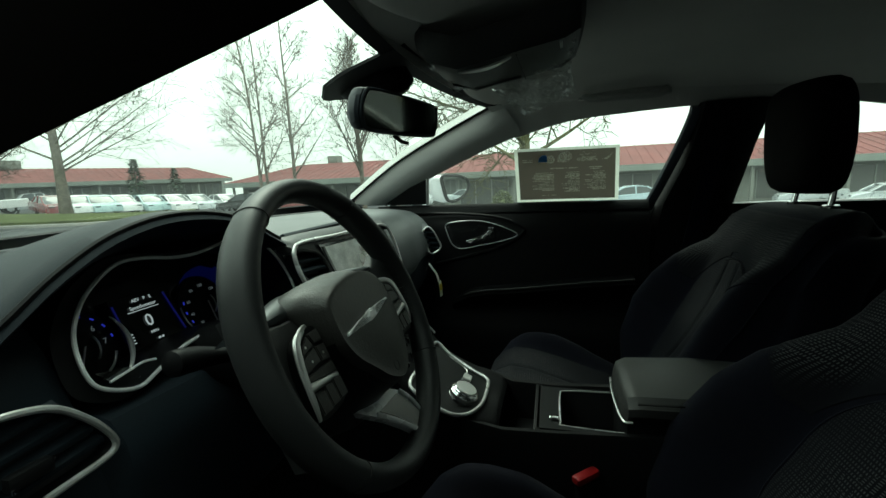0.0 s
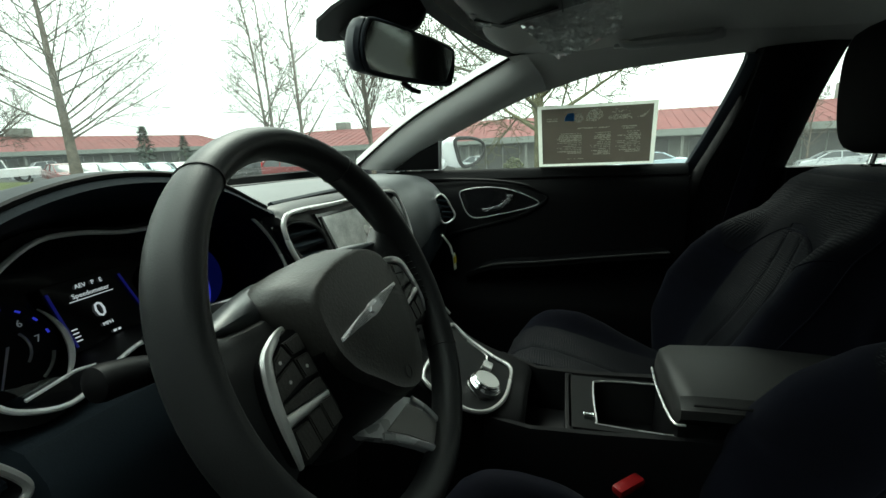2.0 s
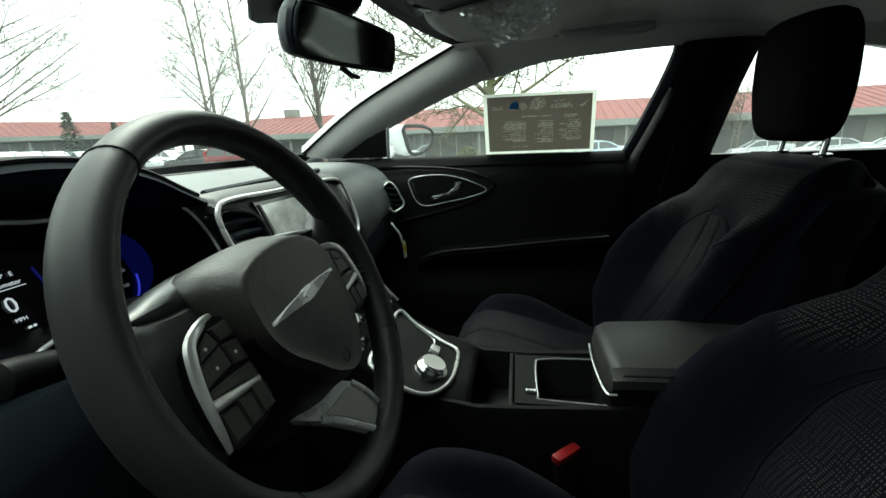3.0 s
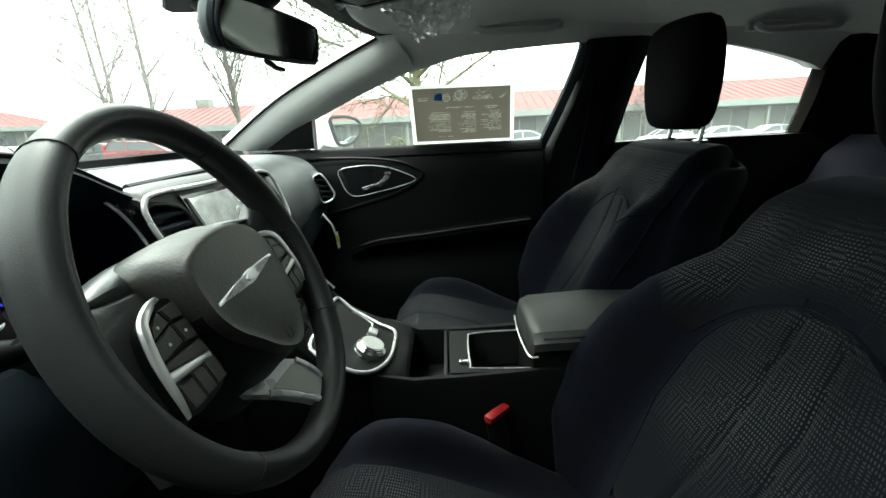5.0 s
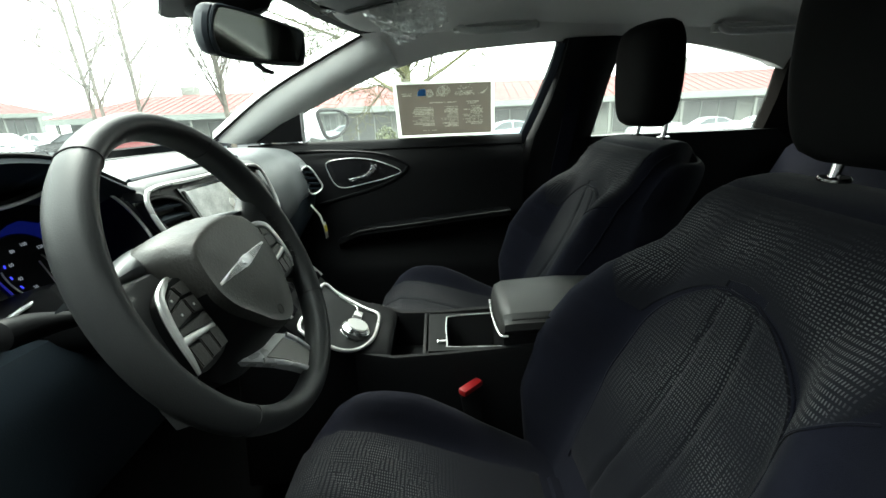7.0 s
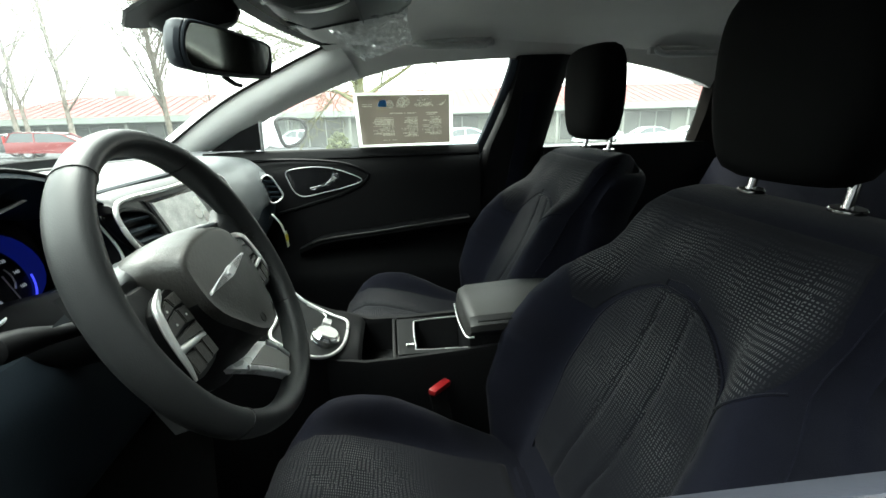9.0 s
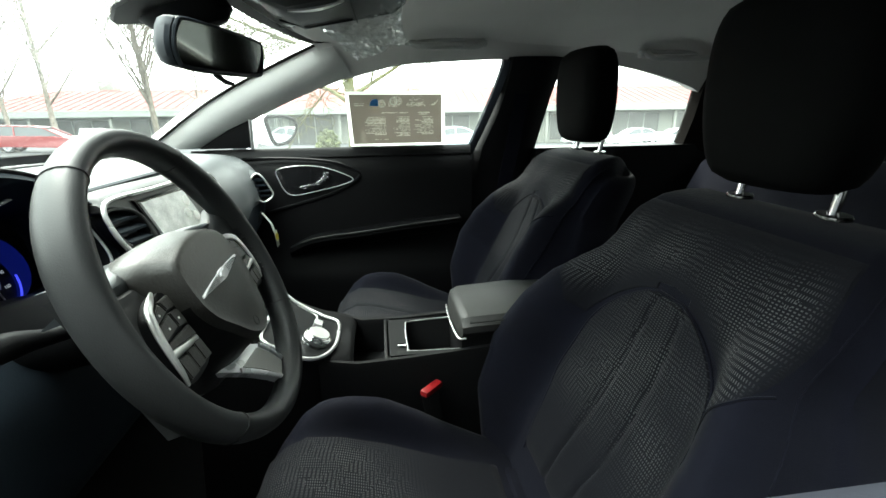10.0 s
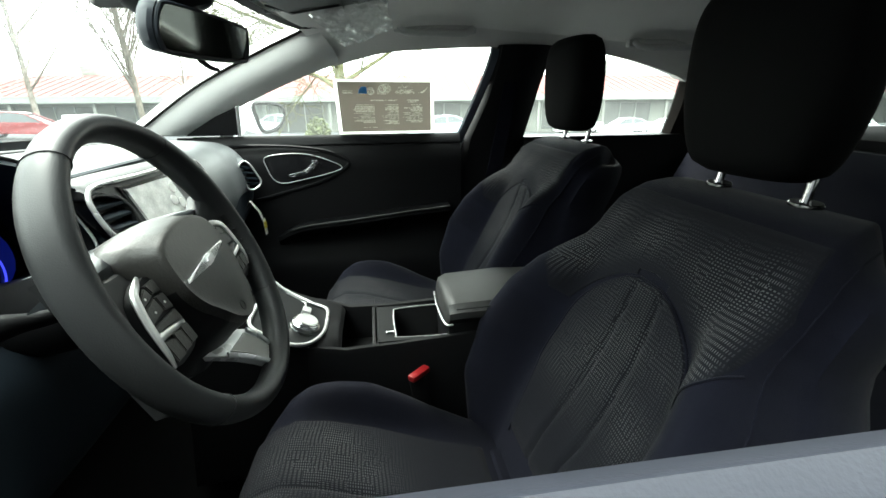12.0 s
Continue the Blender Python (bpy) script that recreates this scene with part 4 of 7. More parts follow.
for word, ang in (("5", 86), ("6", 44), ("7", 3)):
    part("dial_number", text_bm(word, 0.009, on_dial(-0.4665 + 0.0255 * math.cos(radians(ang)), CZ + 0.0255 * math.sin(radians(ang)), 0.003), (1, 0, 0), UPC), "number_glow", cluster, "pale dial number", smooth=False)
for word, ang in (("0", 272), ("20", 231), ("40", 194), ("60", 158), ("80", 121), ("100", 83), ("120", 43), ("140", 5), ("160", -32)):
    part("dial_number", text_bm(word, 0.0062, on_dial(-0.294 + 0.0275 * math.cos(radians(ang)), CZ + 0.0275 * math.sin(radians(ang)), 0.003), (1, 0, 0), UPC), "number_glow", cluster, "pale dial number", smooth=False)
# glinting edge of the clear film drawn as a bright tube
part("film_edge_glint", tube(smooth_line([on_cluster(-0.504, 0.9010, 0.002), on_cluster(-0.486, 0.9035, 0.001), on_cluster(-0.469, 0.9058, 0.0), on_cluster(-0.455, 0.9035, 0.0)], 5), 0.0015, 6), "bright", cluster, "bright tube for a glinting edge of clear film")


glare = [on_cluster(-0.508, 0.912, 0.012), on_cluster(-0.495, 0.896, 0.012), on_cluster(-0.470, 0.892, 0.012), on_cluster(-0.472, 0.903, 0.012)]


def cluster_film(u, v):
    a = glare[0].lerp(glare[3], v)
    b = glare[1].lerp(glare[2], v)
    return a.lerp(b, (u + 1) / 2)


# air vents
def vent(name, outline, slat_rows, label, inward=(0, 0.035, 0), trim="chrome"):
    """outline: points on the dash's face; slat_rows: pairs of end points."""
    loop = smooth_line(outline, 4, closed=True)
    c = sum((Vector(q) for q in outline), Vector()) / len(outline)
    v = thing(name, c + Vector(inward), label, "air vent")
    part("trim_ring", tube(loop, 0.0030, 8, closed=True), trim, v, "bright trim ring")
    rings = [[Vector(q) for q in loop], [c.lerp(q, 0.95) + Vector(inward) * 0.3 for q in loop], [c.lerp(q, 0.9) + Vector(inward) for q in loop]]
    part("duct", skin(rings, closed_ring=True, caps=False), "plastic", v)
    part("duct_back", slab([c.lerp(q, 0.92) + Vector(inward) for q in loop], Vector(inward) * 0.1), "seal", v)
    for a, b in slat_rows:
        a, b = Vector(a), Vector(b)
        part("slat", ribbon([a, b], [a + Vector(inward) * 0.7 + Vector((0, 0, 0.004)), b + Vector(inward) * 0.7 + Vector((0, 0, 0.004))], (0, 0, 0.004)), "dash", v)
    return v


LV = [(-0.70, 0.079, 0.912), (-0.66, 0.078, 0.925), (-0.624, 0.077, 0.928), (-0.597, 0.077, 0.925), (-0.572, 0.077, 0.915), (-0.549, 0.078, 0.892), (-0.535, 0.079, 0.871), (-0.531, 0.080, 0.858), (-0.540, 0.080, 0.852), (-0.566, 0.080, 0.850), (-0.60, 0.080, 0.848), (-0.66, 0.080, 0.842), (-0.70, 0.080, 0.838)]
lv = vent("air_vent", LV, [((-0.697, 0.081, z - 0.012), (x1, 0.080, z)) for x1, z in ((-0.567, 0.911), (-0.556, 0.896), (-0.547, 0.881), (-0.540, 0.867))], "black air vent with a satin silver ring at the driver's side", inward=(0, 0.012, 0), trim="satin")
part("vent_tab", box((0.030, 0.010, 0.012), (-0.596, 0.078, 0.877), 0.003), "plastic", lv)
# glints on the tab set in as small chrome blocks
for x_, z_ in ((-0.582, 0.881), (-0.609, 0.872)):
    part("tab_glint", box((0.003, 0.003, 0.004), (x_, 0.0735, z_), 0.001), "chrome", lv, "chrome block for a glint on the tab")
CV = [(-0.190, 0.966), (-0.165, 0.971), (-0.122, 0.958), (-0.107, 0.93), (-0.113, 0.887), (-0.132, 0.880), (-0.174, 0.914), (-0.190, 0.942)]


CSHIFT = -0.012


def on_centre(x, z, lift=0.0):
    x = x + CSHIFT
    return Vector((x, 0.10 + (z - 0.95) * TILT20 - lift, z))


vent("air_vent", [on_centre(x, z, 0.004) for x, z in CV], [(on_centre(x0, z, 0.002), on_centre(-0.113, z - 0.004, 0.002)) for x0, z in ((-0.186, 0.952), (-0.183, 0.935), (-0.170, 0.918), (-0.150, 0.902))], "black centre air vent beside the touchscreen", inward=(0, 0.022, 0.002), trim="vinyl")
RV = [(0.571, 0.126, 0.899), (0.583, 0.110, 0.919), (0.594, 0.095, 0.904), (0.604, 0.081, 0.872), (0.609, 0.074, 0.852), (0.604, 0.082, 0.836), (0.588, 0.103, 0.828), (0.579, 0.115, 0.851)]
rv = vent("air_vent", RV, [((0.5735 + 0.0035 * i, 0.1185 - 0.0035 * i, z), (0.596 + 0.004 * i, 0.0885 - 0.005 * i, z - 0.006)) for i, z in enumerate((0.899, 0.881, 0.863, 0.846))], "black air vent with a chrome ring at the passenger's side", inward=(0.016, 0.012, 0), trim="satin")
loop = smooth_line(RV, 4, closed=True)
c = sum(loop, Vector()) / len(loop)
part("vent_body", skin([[q + Vector((0.001, 0.001, 0)) for q in loop], [c.lerp(q, 1.10) + Vector((0.006, 0.006, 0)) for q in loop], [c.lerp(q, 1.28) + Vector((0.045, 0.040, 0)) for q in loop]], closed_ring=True), "dash_top", rv, "padded vent surround")


# centre panel, chrome surround, touchscreen
centre = thing("infotainment_unit", (0, 0.09, 0.86), "black centre panel with silver surround and touchscreen", "dashboard panel")
SUR = [(-0.20, 0.925), (-0.203, 0.955), (-0.195, 0.976), (-0.165, 0.985), (-0.06, 0.982), (0.06, 0.980), (0.16, 0.977), (0.195, 0.962), (0.20, 0.92), (0.185, 0.875), (0.13, 0.862), (-0.09, 0.862), (-0.14, 0.87), (-0.18, 0.895)]
sur = smooth_line([on_centre(x, z, 0.012) for x, z in SUR], 4, closed=True)
PANEL = [(-0.195, 0.976), (-0.165, 0.985), (-0.06, 0.982), (0.06, 0.980), (0.16, 0.977), (0.195, 0.962), (0.20, 0.92), (0.185, 0.875), (0.13, 0.862), (-0.09, 0.862), (-0.128, 0.868), (-0.132, 0.880), (-0.113, 0.887), (-0.107, 0.93), (-0.122, 0.958), (-0.165, 0.971), (-0.19, 0.968)]
part("panel", slab([on_centre(x, z, 0.002) for x, z in PANEL], (0, 0.02, 0)), "vinyl", centre)
part("surround", tube(sur, 0.0036, 8, closed=True), "satin", centre, "satin silver surround")
hood_rows = []
for q in smooth_line([on_centre(-0.195, 0.976), on_centre(-0.165, 0.987), on_centre(0.0, 0.985), on_centre(0.165, 0.98), on_centre(0.197, 0.965)], 6):
    hood_rows.append([q + Vector(o) for o in ((0, -0.010, -0.004), (0, -0.012, 0.0), (0, -0.004, 0.006), (0, 0.02, 0.008), (0, 0.02, -0.004))])
part("panel_brow", skin(hood_rows, closed_ring=True, caps=True), "vinyl", centre)
scr = [on_centre(x, z, 0.010) for x, z in ((-0.103, 0.967), (0.040, 0.963), (0.066, 0.872), (-0.092, 0.880))]
scr = smooth_line([scr[0].lerp(scr[1], 0.04), scr[0].lerp(scr[1], 0.5), scr[0].lerp(scr[1], 0.97), scr[1].lerp(scr[2], 0.05), scr[1].lerp(scr[2], 0.5), scr[1].lerp(scr[2], 0.97), scr[2].lerp(scr[3], 0.05), scr[2].lerp(scr[3], 0.5), scr[2].lerp(scr[3], 0.97), scr[3].lerp(scr[0], 0.05), scr[3].lerp(scr[0], 0.5), scr[3].lerp(scr[0], 0.97)], 2, closed=True)
cs = sum(scr, Vector()) / len(scr)
tb = part("screen_bezel", slab([cs.lerp(q, 1.10) + Vector((0, 0.004, 0)) for q in scr], (0, 0.014, 0)), "gloss", centre, "glossy black screen frame")
part("touchscreen", slab(scr, (0, 0.004, 0)), "screen", tb, "touchscreen under dirt-specked protective film, whitened for sky glare")
for px_, pz in ((0.012, 0.925), (0.036, 0.915), (0.03, 0.945)):
    part("film_mark", slab([on_centre(px_ + 0.011 * math.cos(a), pz + 0.009 * math.sin(a), 0.0115) for a in (k * math.pi / 8 for k in range(16))], (0, 0.001, 0)), "print_light", tb, "round pale mark on the film")

# glovebox line and tag hanging below the passenger's dash
gl = smooth_line([(0.24, 0.088, 0.80), (0.24, 0.128, 0.70), (0.40, 0.142, 0.695), (0.56, 0.152, 0.70), (0.59, 0.11, 0.80)], 5)
part("glovebox_seam", tube(gl, 0.003, 6), "seal", dash)
tag = thing("paper_tag", (0.56, 0.07, 0.68), "white and yellow paper tag hanging on a string", "tag")
part("string", tube(smooth_line([(0.50, 0.086, 0.81), (0.515, 0.078, 0.79), (0.545, 0.075, 0.765), (0.565, 0.075, 0.735)], 5), 0.0035, 6), "paper", tag, "white string loop")
part("card", slab([(0.555, 0.072, 0.740), (0.578, 0.070, 0.738), (0.592, 0.070, 0.682), (0.570, 0.072, 0.682)], (0, 0.0015, 0)), "paper", tag)
part("card_band", slab([(0.559, 0.0705, 0.728), (0.5815, 0.0685, 0.726), (0.587, 0.0685, 0.704), (0.563, 0.0705, 0.706)], (0, 0.001, 0)), "yellow", tag, "yellow printed band")


# ---- centre console ----
con = thing("centre_console", (0, -0.35, 0.28), "black centre console with cup holders and rotary shifter", "centre console")
STACK = [(-0.20, 0.632), (-0.185, 0.645), (-0.12, 0.664), (-0.06, 0.695), (-0.015, 0.745), (0.02, 0.80), (0.05, 0.862)]


def stack_z(y):
    return table_at([(a, b) for a, b in STACK], y)


rows = []
for q in smooth_line([(0, y, z) for y, z in STACK], 5):
    w = table_at([(-0.20, 0.095), (-0.16, 0.108), (-0.05, 0.118), (0.05, 0.125)], q.y)
    rows.append([(-w, q.y + 0.0, q.z - 0.05), (-w, q.y, q.z - 0.008), (-w + 0.012, q.y, q.z + 0.002), (0, q.y, q.z + 0.004), (w - 0.012, q.y, q.z + 0.002), (w, q.y, q.z - 0.008), (w, q.y, q.z - 0.05), (0.8 * w, q.y + 0.06, 0.35), (-0.8 * w, q.y + 0.06, 0.35)])
part("control_panel", skin(rows, closed_ring=True, caps=True), "plastic", con)
BEZ = [(-0.118, -0.05), (-0.124, -0.10), (-0.120, -0.130), (-0.098, -0.153), (-0.056, -0.167), (0.0, -0.169), (0.036, -0.166), (0.049, -0.156), (0.056, -0.135), (0.068, -0.105), (0.078, -0.072), (0.080, -0.045), (0, -0.045), (-0.06, -0.045)]
bez = smooth_line([(x, y, stack_z(y) + 0.008) for x, y in BEZ], 4, closed=True)
part("shifter_bezel", tube(bez, 0.0036, 8, closed=True), "satin", con, "chrome loop round the shifter")
part("shifter_plate", slab([q - Vector((0, 0, 0.003)) for q in bez], (0, 0, -0.006)), "satin_black", con)
kn = (Vector((0, -0.42, 0.9))).normalized()
km = Matrix.Translation((-0.05, -0.128, 0.664)) @ kn.to_track_quat("Z", "Y").to_matrix().to_4x4()
knob = part("shifter_knob", join(cyl(0.0285, 0.0275, 0.016, km, 40, 0.002), cyl(0.024, 0.0235, 0.022, km, 40, 0.002)), "chrome", con, "chrome rotary gear knob")
part("knob_top", cyl(0.0205, 0.0205, 0.0018, km @ Matrix.Translation((0, 0, 0.0222)), 40, 0.0006), "satin", knob, "satin knob face")
part("knob_collar", cyl(0.033, 0.031, 0.006, km, 40, 0.0015), "gloss", con)
rec = part("button_recess", slab([(x, y, stack_z(y) + 0.0068) for x, y in ((0.012, -0.078), (0.062, -0.078), (0.045, -0.116), (0.004, -0.114))], (0, 0, -0.002)), "seal", con, "dark recess above the knob")
part("recess_trim", tube(smooth_line([(x, y, stack_z(y) + 0.0085) for x, y in ((0.066, -0.078), (0.049, -0.119), (0.002, -0.117))], 3), 0.0014, 6), "satin", rec, "silver edge")
part("start_button", box((0.022, 0.018, 0.008), (0.016, -0.126, stack_z(-0.126) + 0.010), 0.003, turn=Matrix.Rotation(radians(24), 3, "X")), "satin", con, "small silver button")
for y, cols in ((-0.012, 5), (0.022, 4), (-0.03, 4)):
    for c in range(cols):
        x = mix(-0.085, 0.085, c / (cols - 1))
        part("climate_button", box((0.026, 0.015, 0.006), (x, y, stack_z(y) + 0.009), 0.002, turn=Matrix.Rotation(radians(55), 3, "X")), "gloss", con)
for x in (-0.10, 0.10):
    part("stack_trim", tube(smooth_line([(x, 0.045, stack_z(0.045) + 0.008), (x, 0.0, stack_z(0.0) + 0.009), (x * 1.05, -0.035, stack_z(-0.035) + 0.009)], 5), 0.0035, 6), "satin", con, "silver side strip")
part("dial_left", cyl(0.017, 0.016, 0.014, Matrix.Translation((-0.075, 0.0, stack_z(0.0))) @ Vector((0, -0.75, 0.6)).to_track_quat("Z", "Y").to_matrix().to_4x4(), 24, 0.002), "satin", con, "silver-ringed climate dial")

# side walls that sweep back to the armrest
for sgn in (-1, 1):
    rows = []
    for y, z, x in ((-0.14, 0.655, 0.112), (-0.18, 0.645, 0.108), (-0.21, 0.636, 0.103), (-0.30, 0.636, 0.098), (-0.42, 0.642, 0.096), (-0.52, 0.650, 0.098), (-0.75, 0.65, 0.10)):
        ring = [(x - 0.018, y, 0.45), (x - 0.018, y, z - 0.01), (x - 0.014, y, z), (x - 0.004, y, z + 0.001), (x, y, z - 0.008), (x + 0.012, y, 0.50), (x + 0.012, y, 0.28), (x - 0.018, y, 0.28)]
        rows.append([(sgn * a, b, c) for a, b, c in ring])
    part("console_side", skin(rows, closed_ring=True, caps=True), "plastic", con)
part("bin_floor", box((0.17, 0.62, 0.02), (0, -0.46, 0.545), 0.004), "seal", con)
part("bin_back", box((0.17, 0.012, 0.09), (0, -0.268, 0.59), 0.002), "plastic", con)
cup_out = [(-0.078, -0.268), (0.078, -0.268), (0.078, -0.56), (-0.078, -0.56)]
cup_in = smooth_line([(-0.064, -0.318), (-0.050, -0.31), (0.045, -0.31), (0.066, -0.325), (0.072, -0.42), (0.072, -0.53), (-0.070, -0.53), (-0.070, -0.42)], 4, closed=True)
bm = bmesh.new()
vo = [bm.verts.new((x, y, 0.629)) for x, y in cup_out]
vi = [bm.verts.new((q[0], q[1], 0.629)) for q in [(p.x, p.y) for p in [Vector((*q, 0)) if len(q) == 2 else q for q in cup_in]]]
eo = [bm.edges.new((vo[i], vo[(i + 1) % 4])) for i in range(4)]
ei = [bm.edges.new((vi[i], vi[(i + 1) % len(vi)])) for i in range(len(vi))]
bmesh.ops.triangle_fill(bm, use_beauty=True, edges=eo + ei)
bmesh.ops.solidify(bm, geom=list(bm.faces), thickness=0.006)
part("cup_plate", bm, "satin_black", con, "grey-black cup holder plate")
cup_loop = [Vector((q[0], q[1], 0.634)) for q in cup_in]
part("cup_trim", tube(cup_loop, 0.0018, 8, closed=True), "satin", con, "chrome edge of the cup holder")
part("cup_well", skin([[Vector((q.x, q.y, 0.63)) for q in cup_loop], [Vector((q.x * 0.9, -0.42 + (q.y + 0.42) * 0.92, 0.56)) for q in cup_loop]], closed_ring=True), "seal", con)
part("door_catch", box((0.012, 0.016, 0.008), (-0.045, -0.298, 0.636), 0.002), "chrome", con, "small chrome catch")
ar = part("armrest_lid", skin([[(x * w, y, z0 + (0.012 if abs(x) < 0.9 else 0) * 1.0 - 0.010 * x * x) for x in (-1, -0.97, -0.85, -0.5, 0, 0.5, 0.85, 0.97, 1)] + [(w, y, z0 - 0.024), (0.85 * w, y, z0 - 0.042), (-0.85 * w, y, z0 - 0.042), (-w, y, z0 - 0.024)]
                              for y, w, z0 in ((-0.412, 0.070, 0.690), (-0.418, 0.086, 0.698), (-0.435, 0.094, 0.704), (-0.55, 0.098, 0.709), (-0.70, 0.098, 0.709), (-0.74, 0.094, 0.699))], closed_ring=True, caps=True), "vinyl", con, "padded grey-black armrest lid")
part("lid_lip", tube(smooth_line([(0.07, -0.408, 0.668), (0.0, -0.404, 0.668), (-0.08, -0.409, 0.666), (-0.092, -0.424, 0.668)], 5), 0.0019, 6), "satin", ar, "pale lip under the lid")
part("lid_seam", tube([(-0.0965, -0.43, 0.704), (-0.0995, -0.55, 0.709), (-0.0995, -0.70, 0.709)], 0.0018, 5), "seal", ar)
part("armrest_box", box((0.165, 0.33, 0.26), (0, -0.58, 0.54), 0.01), "plastic", con)


# ---- steering wheel ----
WC, WT, WY = Vector((-0.3697, -0.0811, 0.9241)), radians(23.9), radians(1.0)
WX, WU = Vector((math.cos(WY), math.sin(WY), 0)), Vector((-math.sin(WT) * math.sin(WY), math.sin(WT) * math.cos(WY), math.cos(WT)))
WN = WX.cross(WU)  # away from the dash, towards the driver
if WN.y > 0:
    WN = -WN


def on_wheel(a, b, out=0.0):
    """a to the right, b up in the wheel's plane, out towards the driver."""
    return WC + WX * a + WU * b + WN * out


wheel = thing("steering_wheel", WC - WN * 0.12, "black leather steering wheel with silver spokes and winged emblem", "steering wheel")
RIM, NSEG = 0.1614, 96
DEEP = 1.38  # the rim is deeper than it is wide


def rim_radius(ang):
    """Half thickness of the rim, thicker at the grips."""
    grip = math.exp(-((abs(((ang - 35) + 180) % 360 - 180) - 0) / 22) ** 2) + math.exp(-((abs(((ang - 145) + 180) % 360 - 180)) / 22) ** 2)
    return 0.0128 + 0.0014 * grip


rows = []
for k in range(NSEG):
    ang = 360 * k / NSEG
    c, s_ = math.cos(radians(ang)), math.sin(radians(ang))
    r = rim_radius(ang)
    ring = []
    for j in range(16):
        w = 2 * math.pi * j / 16
        ring.append(on_wheel((RIM + r * math.cos(w)) * c, (RIM + r * math.cos(w)) * s_, DEEP * r * math.sin(w)))
    rows.append(ring)
rows.append(rows[0])
bm = skin(rows, closed_ring=True)
bmesh.ops.remove_doubles(bm, verts=bm.verts, dist=1e-6)
rim = part("rim", bm, "leather", wheel, "smooth black leather rim")
for ang in (123, 55, -37, -137):
    c, s_ = math.cos(radians(ang)), math.sin(radians(ang))
    r = rim_radius(ang) + 0.0002
    loop = [on_wheel((RIM + r * math.cos(w)) * c, (RIM + r * math.cos(w)) * s_, DEEP * r * math.sin(w)) for w in (2 * math.pi * j / 28 for j in range(28))]
    part("rim_seam", tube(loop, 0.0007, 5, closed=True), "seal", rim)
for base_ang in (-4, 184):
    for k in range(9):
        ang = base_ang + (k - 4) * 3.1
        c, s_ = math.cos(radians(ang)), math.sin(radians(ang))
        part("stitch", tube([on_wheel((RIM - 0.0125) * c, (RIM - 0.0125) * s_, 0.006), on_wheel((RIM - 0.0133) * c, (RIM - 0.0133) * s_, -0.003)], 0.0012, 5), "seal", rim)

# hub pad: a domed shield whose middle panel ends in a creased lip
HUB = [(-0.078, 0.030), (-0.072, 0.050), (-0.052, 0.060), (0, 0.064), (0.052, 0.060), (0.072, 0.050), (0.078, 0.030), (0.077, -0.014), (0.073, -0.050), (0.068, -0.076), (0.047, -0.097), (0, -0.108), (-0.047, -0.097), (-0.068, -0.076), (-0.073, -0.050), (-0.077, -0.014)]
LIP = [(-0.066, 0.022), (-0.058, 0.038), (-0.032, 0.047), (0, 0.050), (0.032, 0.048), (0.058, 0.039), (0.068, 0.022), (0.070, 0.002), (0.068, -0.018), (0.061, -0.039), (0.049, -0.062), (0.032, -0.079), (0.012, -0.0835), (-0.014, -0.072), (-0.036, -0.051), (-0.056, -0.031), (-0.0665, -0.012), (-0.068, 0.005)]
HC = Vector((0, -0.012, 0))


def spoke_of(line, ang):
    """How far a closed outline lies from the hub's middle at an angle."""
    best, far = 9, 0.05
    for q in line:
        d = abs((math.atan2(q.y - HC.y, q.x) - ang + math.pi) % (2 * math.pi) - math.pi)
        if d < best:
            best, far = d, (q - HC).length
    return far


hub_line = smooth_line([Vector((a, b, 0)) for a, b in HUB], 24, closed=True)
lip_line = smooth_line([Vector((a, b, 0)) for a, b in LIP], 24, closed=True)
rings = [[] for k in range(13)]
for j in range(96):
    ang = 2 * math.pi * j / 96
    ro, rl = spoke_of(hub_line, ang), spoke_of(lip_line, ang)
    low = 1 - ease((math.sin(ang) + 0.1) / 0.9)  # the lip fades out along the top
    profile = ((ro * 0.95, -0.075), (ro, -0.040 - 0.022 * low), (ro, -0.024 - 0.022 * low), (mix(ro, rl, 0.35), -0.008 - 0.022 * low), (mix(ro, rl, 0.7), 0.004 - 0.014 * low),
               (rl * 1.03, 0.0125 - 0.004 * low), (rl, 0.0155 - 0.0005 * low), (rl * 0.97, 0.0172 + 0.0018 * low), (rl * 0.92, 0.0176 + 0.0006 * low),
               (rl * 0.82, 0.0176), (rl * 0.55, 0.0186), (rl * 0.3, 0.0194), (rl * 0.02, 0.0197))
    for i, (r, o) in enumerate(profile):
        rings[i].append(on_wheel(r * math.cos(ang), HC.y + r * math.sin(ang), o))
hubp = part("hub_pad", skin(rings, closed_ring=True, caps=True), "hub", wheel, "grained black airbag cover with a creased lip")
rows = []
for j in range(46, 99):  # black skin for shade under the lip, from one side to the other
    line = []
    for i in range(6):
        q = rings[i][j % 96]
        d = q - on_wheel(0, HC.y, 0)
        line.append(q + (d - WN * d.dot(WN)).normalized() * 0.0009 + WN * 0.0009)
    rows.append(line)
part("hub_lower", skin(rows), "hub_shade", hubp, "lower hub, blackened for the shade under its lip")
# winged emblem drawn as a plain shape
wing = [(-0.064, -0.0006), (-0.063, 0.0016), (-0.03, 0.0038), (-0.012, 0.0040), (-0.006, 0.0052), (0.006, 0.0052), (0.012, 0.0040), (0.03, 0.0038), (0.063, 0.0016), (0.064, -0.0006), (0.03, -0.0026), (0.012, -0.0038), (0.006, -0.0050), (-0.006, -0.0050), (-0.012, -0.0038), (-0.03, -0.0026)]
ER = radians(3.2)


